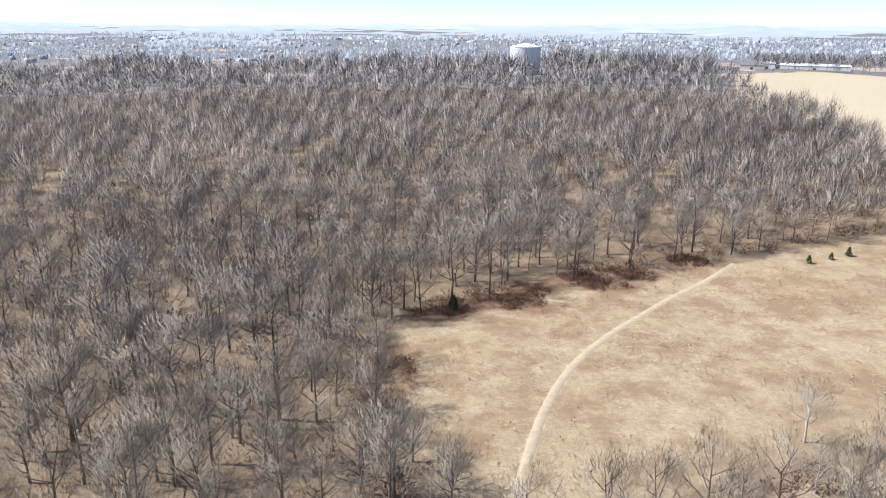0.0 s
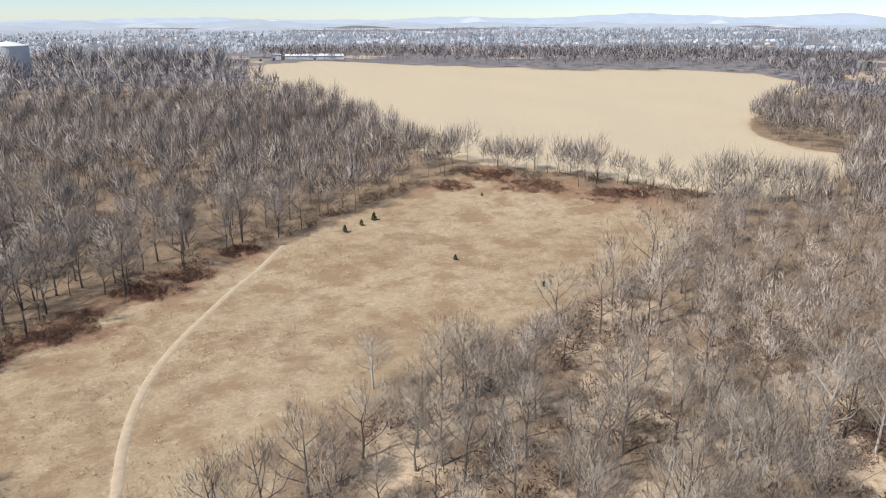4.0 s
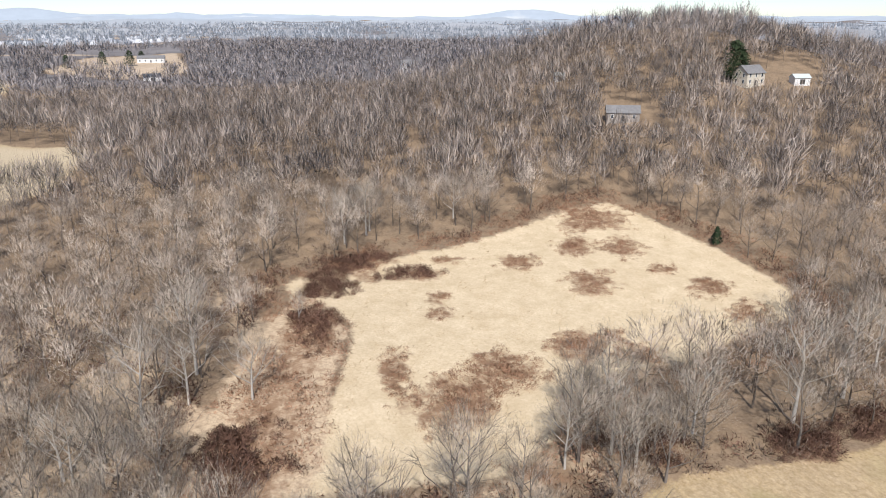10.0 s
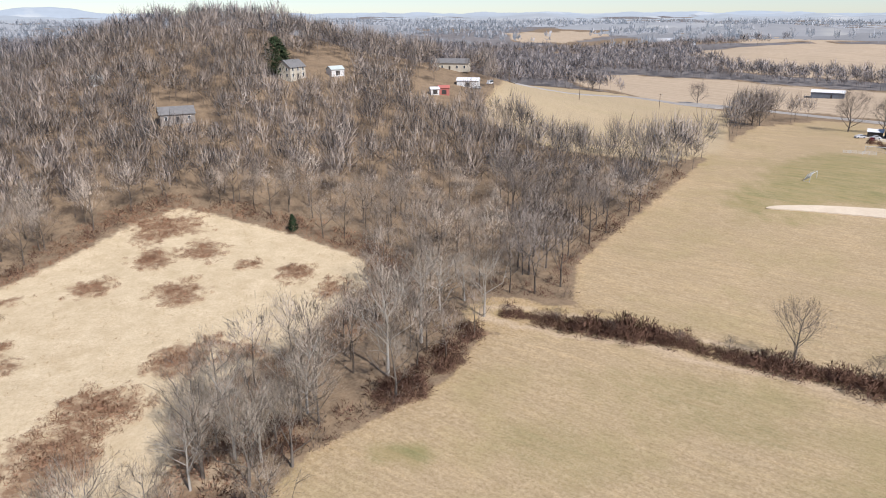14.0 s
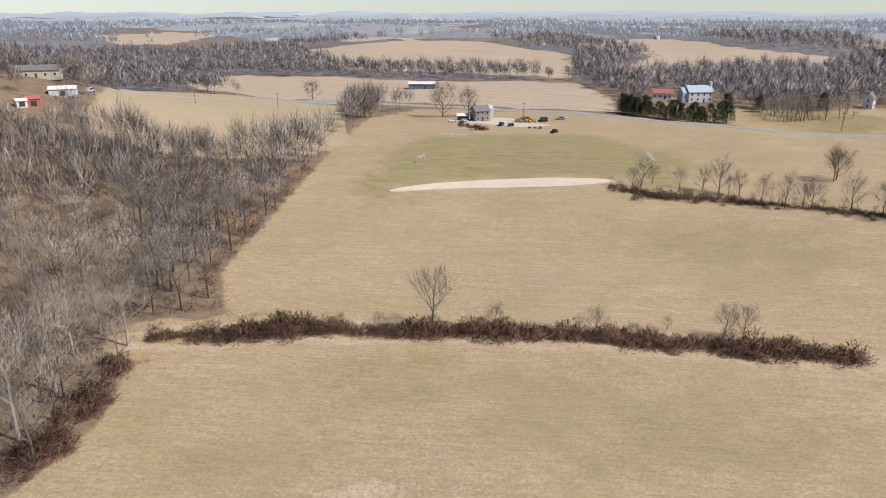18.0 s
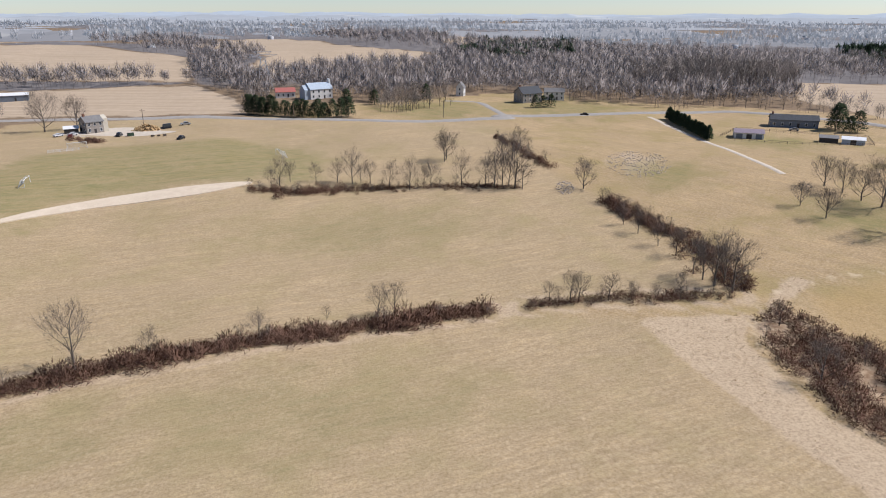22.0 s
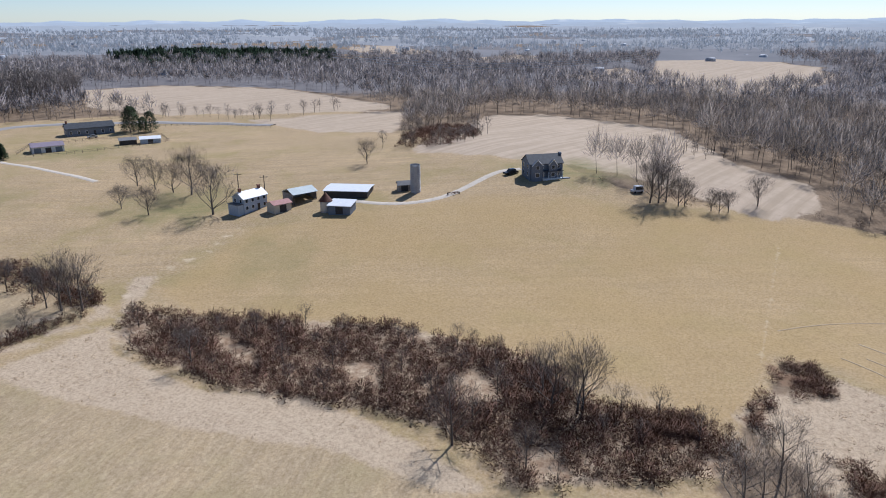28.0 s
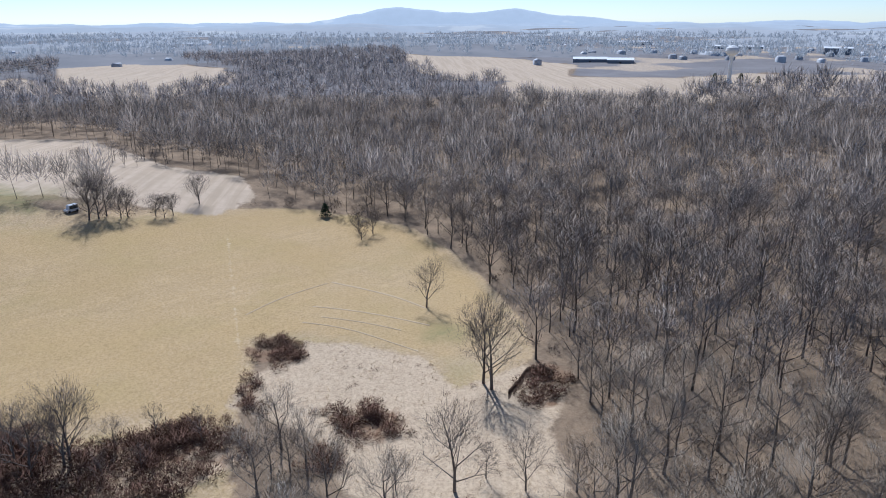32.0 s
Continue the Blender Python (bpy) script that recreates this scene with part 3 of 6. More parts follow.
def mesh_of(name, verts, tris, material, tone=None, sides=3, normals=None):
    verts, tris = np.asarray(verts, np.float32), np.asarray(tris, np.int32)
    me = bpy.data.meshes.new(name)
    me.vertices.add(len(verts))
    me.vertices.foreach_set("co", verts.ravel())
    me.loops.add(len(tris) * sides)
    me.loops.foreach_set("vertex_index", tris.ravel())
    me.polygons.add(len(tris))
    me.polygons.foreach_set("loop_start", np.arange(len(tris), dtype=np.int32) * sides)
    me.update(calc_edges=True)
    me.materials.append(material)
    if tone is not None:
        at = me.attributes.new("tone", "FLOAT", "POINT")
        at.data.foreach_set("value", np.asarray(tone, np.float32))
    if normals is not None:
        at = me.attributes.new("custom_normal", "FLOAT_VECTOR", "POINT")
        at.data.foreach_set("vector", np.asarray(normals, np.float32).ravel())
        me.update()
    return me


def part(name, bm, material, parent=None, label=""):
    me = bpy.data.meshes.new(name)
    bm.to_mesh(me)
    bm.free()
    me.materials.append(material)
    ob = new(name, me)
    ob.parent = parent
    if label:
        tagged(ob, label)
    return ob


def ground_z(x, y):
    return float(land(x, y))


# ---- bare trees, as plain arrays of corners and triangles ----
def tube(a, b, ra, rb, sides=3):
    a, b = np.asarray(a, float), np.asarray(b, float)
    d = b - a
    d = d / (np.linalg.norm(d) + 1e-9)
    u = np.cross(d, (0.31, 0.87, 0.39))
    u /= np.linalg.norm(u)
    v = np.cross(d, u)
    k = np.arange(sides) * 2 * math.pi / sides
    ring = np.cos(k)[:, None] * u + np.sin(k)[:, None] * v
    f = []
    for i in range(sides):
        j = (i + 1) % sides
        f += [(i, j, sides + j), (i, sides + j, sides + i)]
    return np.vstack([a + ring * ra, b + ring * rb]), np.array(f)


def unit(v):
    return v / (np.linalg.norm(v, axis=1)[:, None] + 1e-9)


def slivers(starts, ways, widths, rng, facing=None):
    """Thin twigs, a triangle each; facing: the way each one's broad side looks."""
    side = unit(np.cross(ways, rng.normal(size=ways.shape) if facing is None else facing))
    v = np.stack([starts - side * widths[:, None], starts + side * widths[:, None], starts + ways], 1).reshape(-1, 3)
    return v, np.arange(len(v)).reshape(-1, 3)


def soft_normals(v, f):
    """Normals of the corners of a mesh, from its faces."""
    n = np.zeros(v.shape)
    face = np.cross(v[f[:, 1]] - v[f[:, 0]], v[f[:, 2]] - v[f[:, 0]])
    for k in range(3):
        np.add.at(n, f[:, k], face)
    return unit(n)


def crown_normals(v, heart, broad, tall):
    """A crown's twigs catch the light like the rounded mass that they make up."""
    return unit(unit((v - heart) / (broad, broad, tall)) * (1, 1, 0.55) + (0, 0, 0.05))


def toned(wood, twigs, heart, broad, tall):
    """Join wood and twigs: corners, triangles, which corners are twigs, normals."""
    v, f = join([wood, twigs])
    return v, f, np.r_[np.zeros(len(wood[0])), np.ones(len(twigs[0]))], np.vstack([soft_normals(*wood), crown_normals(twigs[0], heart, broad, tall)])


def join(pieces):
    vs, fs, n = [], [], 0
    for v, f in pieces:
        vs.append(v)
        fs.append(f + n)
        n += len(v)
    return np.vstack(vs), np.vstack(fs)


def bare_tree(seed, height=16, limbs=9, forks=4, twigs=180, twig_size=1.4, twig_width=0.022, sides=4, spread=1.0, low=0.3, cheap=False, girth=1.0):
    """A leafless tree with a rounded crown: (trunk, branches, the crown's middle and reach, twigs)."""
    rng = np.random.RandomState(seed)
    branches = []
    lean = rng.normal(0, 0.6, 2)
    r0 = (height * 0.0098 + 0.03) * girth
    joint = [np.array([lean[0] * s ** 2, lean[1] * s ** 2, height * s * 0.8]) + np.r_[rng.normal(0, 0.2, 2) * s * 2, 0] for s in (0, 0.3, 0.6, 1.0)]
    rad = [r0 * 1.35, r0 * 0.9, r0 * 0.5, r0 * 0.12]
    trunk = join([tube(joint[i] - (0, 0, 0.5 if i == 0 else 0), joint[i + 1], rad[i], rad[i + 1], sides) for i in range(3)])
    turn = rng.uniform(0, 6.28)
    heart = np.array([lean[0] * 0.3, lean[1] * 0.3, height * (0.5 + low * 0.42)])
    broad, tall = height * 0.30 * spread, height * (0.5 - low * 0.42)
    tips = []
    for k in range(limbs):
        turn += 2.4 + rng.normal(0, 0.35)
        up = -0.2 + 1.4 * (k + rng.uniform(0, 0.8)) / limbs
        end = heart + np.array([math.cos(turn) * math.cos(up) * broad, math.sin(turn) * math.cos(up) * broad, math.sin(up) * tall]) * rng.uniform(0.75, 1.0)
        s = min(0.85, max(low, (end[2] - 0.95 * math.hypot(end[0], end[1]) - 0.1 * height) / (0.8 * height)))
        i = min(2, int(np.searchsorted((0.3, 0.6), s)))
        lo, hi = ((0, 0.3), (0.3, 0.6), (0.6, 1.0))[i]
        a = joint[i] + (joint[i + 1] - joint[i]) * (s - lo) / (hi - lo)
        way = end - a
        size = np.linalg.norm(way)
        mid = a + way * 0.5 + np.array([way[0], way[1], 0]) * 0.1 - (0, 0, 0.04 * size) + rng.normal(0, 0.06, 3) * size
        rl = r0 * (0.6 - 0.32 * s)
        branches.append(tube(a, mid, rl, rl * 0.55, 3))
        branches.append(tube(mid, end, rl * 0.55, rl * 0.12, 3))
        tips += [mid + (end - mid) * q for q in (0.3, 0.65, 1.0)]
        for j in range(forks):
            q = rng.uniform(0.25, 0.95)
            b = a + (mid - a) * q * 2 if q < 0.5 else mid + (end - mid) * (q - 0.5) * 2
            w = way / size + rng.normal(0, 0.55, 3)
            w[2] = abs(w[2]) * 0.8 + 0.2
            w *= size * rng.uniform(0.25, 0.5) / np.linalg.norm(w)
            if cheap:
                branches.append(slivers(b[None], w[None], np.array([rl * 0.34]), rng))
            else:
                branches.append(tube(b, b + w, rl * 0.36, rl * 0.07, 3))
                for _ in range(2):
                    x = w * rng.uniform(0.35, 0.6) + rng.normal(0, 0.22, 3) * np.linalg.norm(w)
                    branches.append(slivers((b + w * rng.uniform(0.3, 0.8))[None], x[None], np.array([rl * 0.15]), rng))
            tips += [b + w * 0.6, b + w]
    return trunk, join(branches), (heart, broad, tall), spray(rng, heart, broad, tall, heart - (0, 0, 0.8 * tall), twigs, twig_size, twig_width, np.array(tips))


def spray(rng, heart, broad, tall, root, twigs, size, width, tips=None):
    """Fine twigs in fans round the branch tips, which make up a rounded, lobed crown."""
    a = unit(rng.normal(size=(twigs, 3)))
    a[:, 2] = np.where(a[:, 2] < -0.35, -a[:, 2], a[:, 2])
    lobe = 1 + 0.14 * np.sin(3 * np.arctan2(a[:, 1], a[:, 0]) + rng.uniform(0, 6)) + 0.10 * np.sin(5 * a[:, 2] + rng.uniform(0, 6))
    at = heart + a * np.array([broad, broad, tall]) * (rng.uniform(0.12, 1.0, twigs) ** 0.38 * lobe)[:, None]
    if tips is not None:
        n = int(twigs * 0.6)
        at[:n] = tips[rng.randint(0, len(tips), n)] + rng.normal(0, 0.085, (n, 3)) * (broad, broad, tall) * 1.3
    ways = unit(unit(at - root) + (0, 0, 0.15) + rng.normal(0, 0.42, (twigs, 3)))
    ways *= (size * rng.uniform(0.55, 1.3, twigs))[:, None]
    out = unit((at - heart) / (broad, broad, tall))
    return slivers(at - ways * 0.7, ways, width * rng.uniform(0.7, 1.3, twigs), rng, unit(out + rng.normal(0, 0.35, (twigs, 3))))


def far_tree(seed, height, plumes, width, low=0.56, stem=0.5):
    """A tree for distant woods: a trunk and a feathery crown of plumes that taper from the fork out to the crown's edge."""
    rng = np.random.RandomState(seed)
    wood = tube((0, 0, -0.4), (rng.normal(0, 0.4), rng.normal(0, 0.4), height * stem), 0.11, 0.05, 3)
    heart, broad, tall = np.array([0, 0, height * low]), height * 0.34, height * (0.99 - low)
    root = heart - (0, 0, 0.62 * tall)
    a = unit(rng.normal(size=(plumes, 3)))
    a[:, 2] = np.where(a[:, 2] < -0.3, -a[:, 2], a[:, 2])
    lobe = 1 + 0.13 * np.sin(3 * np.arctan2(a[:, 1], a[:, 0]) + rng.uniform(0, 6)) + 0.08 * np.sin(5 * a[:, 2] + rng.uniform(0, 6))
    tip = heart + a * np.array([broad, broad, tall]) * (rng.uniform(0.72, 1.05, plumes) * lobe)[:, None]
    base = root + (tip - root) * rng.uniform(0.3, 0.72, plumes)[:, None] + rng.normal(0, 0.05, (plumes, 3)) * height
    crown = slivers(base, tip - base, width * rng.uniform(0.6, 1.4, plumes), rng)
    return toned(wood, crown, heart, broad, tall)


def bush(seed, height, radius, stems, width):
    """A rounded thicket of stems that spread from the ground."""
    rng = np.random.RandomState(seed)
    a = unit(rng.normal(size=(stems, 3)))
    a[:, 2] = np.abs(a[:, 2])
    lobe = 1 + 0.22 * np.sin(3 * np.arctan2(a[:, 1], a[:, 0]) + seed) * (1 - a[:, 2])
    at = a * (radius, radius, height) * (rng.uniform(0.15, 1.0, stems) ** 0.45 * lobe)[:, None]
    ways = unit(unit(at + (0, 0, 0.3 * height)) + rng.normal(0, 0.5, (stems, 3)))
    ways *= (height * rng.uniform(0.18, 0.42, stems))[:, None]
    v, f = slivers(at - ways * 0.8, ways, width * rng.uniform(0.6, 1.4, stems), rng, a)
    v[:, 2] = np.maximum(v[:, 2], -0.15)
    return v, f, None, crown_normals(v, np.array([0, 0, -0.2 * height]), radius, height)


def sown(name, kinds, places, material, label, category, seed=1, kind="stuff"):
    """Many copies of a few plants, joined into one mesh. Places: x, y, size."""
    rng = np.random.RandomState(seed)
    places = np.array(places, float)
    drift = waves(places[:, 0], places[:, 1], 55, seed + 70)
    places[:, 2] *= 1 + 0.16 * drift
    hue = np.clip(0.5 + 0.5 * waves(places[:, 0], places[:, 1], 80, seed + 90), 0, 1)
    which = rng.randint(0, len(kinds), len(places))
    z = land(places[:, 0], places[:, 1])
    vs, fs, tones, looks, n = [], [], [], [], 0
    for k, (v, f, mark, nor) in enumerate(kinds):
        at = places[which == k]
        if not len(at):
            continue
        zz = z[which == k]
        turn = rng.uniform(0, 6.283, len(at))
        c, s = np.cos(turn)[:, None], np.sin(turn)[:, None]
        size = at[:, 2][:, None]
        wide = size * rng.uniform(0.85, 1.2, (len(at), 1))
        x = (v[None, :, 0] * c - v[None, :, 1] * s) * wide + at[:, 0][:, None]
        y = (v[None, :, 0] * s + v[None, :, 1] * c) * wide + at[:, 1][:, None]
        w = v[None, :, 2] * size + zz[:, None]
        vs.append(np.stack([x, y, w], 2).reshape(-1, 3))
        fs.append((f[None] + (np.arange(len(at)) * len(v))[:, None, None]).reshape(-1, 3) + n)
        own = 0.55 * rng.uniform(0, 1, (len(at), 1)) + 0.45 * hue[which == k][:, None]
        tones.append((np.repeat(own, len(v), 1) if mark is None else 0.1 * own + mark * (0.22 + 0.72 * own)).ravel())
        looks.append(np.stack([nor[None, :, 0] * c - nor[None, :, 1] * s, nor[None, :, 0] * s + nor[None, :, 1] * c, np.repeat(nor[None, :, 2], len(at), 0)], 2).reshape(-1, 3))
        n += len(at) * len(v)
    me = mesh_of(name, np.vstack(vs), np.vstack(fs), material, np.concatenate(tones), 3, np.vstack(looks))
    return tagged(new(name, me), label, category, kind=kind)


def scatter(gap, reach, test, seed, low=0.75, high=1.2):
    """Places in a jittered net out to reach, from inner to outer distance, where test allows."""
    rng = np.random.RandomState(seed)
    inner, outer = reach
    k = np.arange(-outer, outer, gap)
    x, y = np.meshgrid(k, k)
    x, y = (g.ravel() + rng.uniform(-0.5, 0.5, x.size) * gap for g in (x, y))
    r = np.hypot(x, y)
    ok = (r > inner) & (r < outer)
    x, y = x[ok], y[ok]
    ok = test(x, y)
    x, y = x[ok], y[ok]
    return np.stack([x, y, rng.uniform(low, high, len(x))], 1)


# ---- the ground: one sheet to the horizon ----
MOWN = [CREEK_GRASS, FIELD_NORTH, FIELD_NEAR, FIELD_PITCH, FIELD_ROAD, FIELD_FARM_UPPER, FIELD_FARM, HOUSE_LAWNS, HOUSE_LAWNS_WEST]
CROPPED = [STUBBLE, STUBBLE_FAR, STUBBLE_ROAD, FAR_FIELD_A, FAR_FIELD_B, FAR_FIELD_C, FAR_FIELD_D, FAR_FIELD_E, FAR_FIELD_F, FAR_FIELD_G, FAR_FIELD_H,
           FAR_FIELD_I, FAR_FIELD_J, FAR_FIELD_K, FAR_FIELD_L, FAR_FIELD_M, FAR_FIELD_N, FAR_FIELD_P, FAR_FIELD_Q, FIELD_FAR_HOUSES]
OPEN = MOWN + CROPPED + [MEADOW_NORTH, MEADOW_EAST, ROUGH_STRIP, ROUGH_CREEK, CREEK_GLADE]


def open_land(x, y):
    best = np.full(np.shape(x), -1e9)
    for poly in OPEN:
        best = np.maximum(best, inside(poly, x, y))
    best = np.maximum(best, 14 - along(ROAD, x, y))
    for line in (HEDGE_LONG, HEDGE_SHORT, TREELINE_DITCH, DITCH_UPPER):
        best = np.maximum(best, 9 - along(line, x, y))
    return best


def bearing(x, y):
    """Degrees to the right of north, 0 to 360."""
    return np.degrees(np.arctan2(x, y)) % 360


def town_land(x, y):
    """1 in the built-up land beyond the northern woods, 0 elsewhere."""
    b, r = bearing(x, y), np.hypot(x, y) + 60 * waves(x, y, 260, 21)
    first = smooth(600, 640, r) * ((b > 286) | (b < 23))
    second = smooth(790, 830, r) * ((b >= 23) & (b < 80))
    third = smooth(1000, 1050, r) * ((b > 262) & (b <= 286))
    return np.clip(first + second + third, 0, 1)


AZ, RINGS = 580, 225
ra = 20 * np.exp(np.linspace(0, math.log(4900 / 20), RINGS))
aa = np.arange(AZ) * 2 * math.pi / AZ
gx, gy = (np.concatenate([[0.0], (ra[:, None] * f(aa)[None, :]).ravel()]) for f in (np.sin, np.cos))
gz = land(gx, gy)
i, j = np.meshgrid(np.arange(RINGS - 1), np.arange(AZ), indexing="ij")
jn = (j + 1) % AZ
quads = np.stack([1 + i * AZ + j, 1 + (i + 1) * AZ + j, 1 + (i + 1) * AZ + jn, 1 + i * AZ + jn], -1).reshape(-1, 4)[:, ::-1]
me = mesh_of("ground", np.stack([gx, gy, gz], 1), quads, GROUND, sides=4)
me.polygons.foreach_set("use_smooth", np.ones(len(me.polygons), bool))


def soft(polys, width=3.0, grow=0.0):
    best = np.full(gx.shape, -1e9)
    for poly in polys:
        best = np.maximum(best, inside(poly, gx, gy))
    best = best + grow
    return smooth(-width, width, best) * 0.5 + smooth(-width * 0.2, width * 0.8, best) * 0.5


COVER = {"mown": soft(MOWN, 3.0, 2.5), "tall": soft([MEADOW_NORTH], 4), "pale": soft([MEADOW_EAST], 4), "stubble": soft(CROPPED),
         "rough": soft([ROUGH_STRIP, ROUGH_CREEK, BRUSH, CREEK_GLADE], 4), "brown": soft([BRUSH], 2), "sand": 0.0 * gx, "green": np.zeros(gx.shape)}
gb, gr = bearing(gx, gy), np.hypot(gx, gy)
COVER["mown"] = np.maximum(COVER["mown"], np.maximum(smooth(188, 192, gb) * smooth(269, 265, gb) * smooth(345, 325, gr + 118 * smooth(248, 254, gb)), smooth(185, 188, gb) * smooth(237, 234, gb) * smooth(455, 440, gr)))
for line in (HEDGE_LONG, HEDGE_SHORT):
    COVER["mown"] = np.maximum(COVER["mown"], smooth(10, 7, along(line, gx, gy)))
COVER["distant"] = smooth(420, 640, gr) * smooth(2, -8, np.maximum.reduce([inside(p, gx, gy) for p in OPEN])) * np.maximum(np.maximum(town_land(gx, gy), smooth(1000, 900, gr)), smooth(-0.4, -0.2, waves(gx, gy, 620, 9)))
COVER["rough"] = np.maximum(COVER["rough"], 0.58 * smooth(-0.35, 0.15, waves(gx, gy, 22, 44)) * smooth(180, 150, gr) * smooth(25, 32, gb) * smooth(118, 108, gb) * (inside(MEADOW_EAST, gx, gy) < 0) * (inside(FIELD_NEAR, gx, gy) < -3) * (inside(MEADOW_NORTH, gx, gy) < -2))
COVER["stubble"] = np.maximum(COVER["stubble"], town_land(gx, gy) * 0.6 * smooth(0.15, 0.5, waves(gx, gy, 200, 31)))
for line in (HEDGE_LONG, HEDGE_SHORT):
    far_off = along(line, gx, gy)
    COVER["rough"] = np.maximum(COVER["rough"], 0.7 * smooth(1.5, 3.0, far_off) * smooth(7.5, 4.5, far_off))


def blots(places, grow=1.0):
    best = np.zeros(gx.shape)
    for x, y, across, deep in places:
        ux, uy = x / math.hypot(x, y), y / math.hypot(x, y)
        u, v = ((gx - x) * ux + (gy - y) * uy) / (deep * grow), ((gx - x) * uy - (gy - y) * ux) / (across * grow)
        best = np.maximum(best, smooth(1.45, 0.4, np.hypot(u, v) - 0.45 * waves(gx, gy, 14, 33)))
    return best


COVER["bleach"] = np.maximum(np.maximum(soft([FIELD_NORTH], 4, 2), 0.2 * soft([CREEK_GRASS], 6, 0)), np.maximum(0.55 * soft([FIELD_ROAD], 4, 2), 0.25 * soft([FIELD_PITCH, FIELD_NEAR], 4, 2)))
COVER["gold"] = soft([FIELD_FARM], 2.0, 0)
COVER["south"] = soft([FIELD_NEAR, FIELD_PITCH, FIELD_ROAD, FIELD_NORTH], 4, 2)
COVER["green"] = np.maximum(0.75 * blots(GREENS, 1.1), 0.68 * soft([PITCH], 1.5))
COVER["rough"] = np.maximum(COVER["rough"], np.maximum(0.6 * blots([ROCK_PATCH]), 0.8 * blots(CLOD_PATCHES)))
COVER["green"] = np.maximum(COVER["green"], 0.4 * blots(OLIVE, 1.25))
COVER["brown"] = np.maximum(np.maximum(COVER["brown"] * 0.5, 0.56 * soft([CREEK_GLADE], 9, 0)), np.maximum(0.62 * blots(PATCHES_EAST + SHRUB_MOUNDS), 0.95 * blots(DARK_NORTH, 1.5)))
for line, wide, much in ((PATH, 1.3, 0.5), (FARM_TRACK, 1.6, 0.5), (HOLLOW_TRACK, 1.2, 0.4), (HARVEST_LINE, 0.9, 0.42)):
    COVER["sand"] = np.maximum(COVER["sand"], much * smooth(wide + 0.9, wide - 0.9, along(line, gx, gy)))
for name, values in COVER.items():
    me.attributes.new(name, "FLOAT", "POINT").data.foreach_set("value", values.astype(np.float32))
tagged(new("ground", me), "rolling ground of dry winter grass, meadow and leaf litter", "ground", kind="structure")


def strip(name, line, width, material, label, category, lift=0.12, skirt=0.3):
    """A road or path laid over the ground, with a crown and a thickness."""
    pts = steps_on(line, 3.0)
    n = len(pts)
    xs, ys, hs = (np.array(c) for c in zip(*pts))
    for _ in range(6):
        xs[1:-1], ys[1:-1] = (xs[:-2] + 2 * xs[1:-1] + xs[2:]) / 4, (ys[:-2] + 2 * ys[1:-1] + ys[2:]) / 4
    hs = np.arctan2(np.gradient(ys), np.gradient(xs))
    rows = []
    for o, up in ((-0.5, -skirt), (-0.36, 0.0), (0.0, 0.02), (0.36, 0.0), (0.5, -skirt)):
        px, py = xs - np.sin(hs) * width * o, ys + np.cos(hs) * width * o
        rows.append(np.stack([px, py, land(px, py) + lift + up], 1))
    v = np.stack(rows, 1).reshape(-1, 3)
    a, b = np.meshgrid(np.arange(n - 1), np.arange(4), indexing="ij")
    q = np.stack([a * 5 + b, a * 5 + b + 1, a * 5 + b + 6, a * 5 + b + 5], -1).reshape(-1, 4)[:, ::-1]
    return tagged(new(name, mesh_of(name, v, q, material, sides=4)), label, category, kind="structure")


strip("road", ROAD, 7.5, ASPHALT, "pale grey asphalt country road between dry fields", "road", 0.42, 0.6)


def rounded(line, times=3):
    """A closed outline with its corners cut round."""
    p = np.array(line, float)
    for _ in range(times):
        q = np.roll(p, -1, 0)
        p = np.stack([0.75 * p + 0.25 * q, 0.25 * p + 0.75 * q], 1).reshape(-1, 2)
    return p


bm = bmesh.new()
for x, y in rounded(BUNKER):
    bm.verts.new((x, y, ground_z(x, y) + 0.3))
sheet = bm.faces.new(bm.verts)
for ring in bmesh.ops.extrude_face_region(bm, geom=[sheet])["geom"]:
    if isinstance(ring, bmesh.types.BMVert):
        ring.co.z -= 0.6
bmesh.ops.triangulate(bm, faces=bm.faces)
bmesh.ops.recalc_face_normals(bm, faces=bm.faces)
tagged(part("sand_bank", bm, SAND), "bare pale sand bank below the sports pitch", "sand", kind="structure")
strip("path", PATH, 1.7, DIRT, "worn sandy foot path across the dry meadow", "path", 0.09, 0.13)

FURROW = plain("furrow_soil", (0.56, 0.43, 0.28), (0.46, 0.35, 0.22), 0.5, 0.97)
for k, line in enumerate(FURROWS):
    strip("furrow_%d" % (k + 1), line, (0.7, 0.55, 0.4, 0.45, 0.4)[k], FURROW, "dark washed-out furrow across the grass slope", "furrow", 0.05, 0.12)


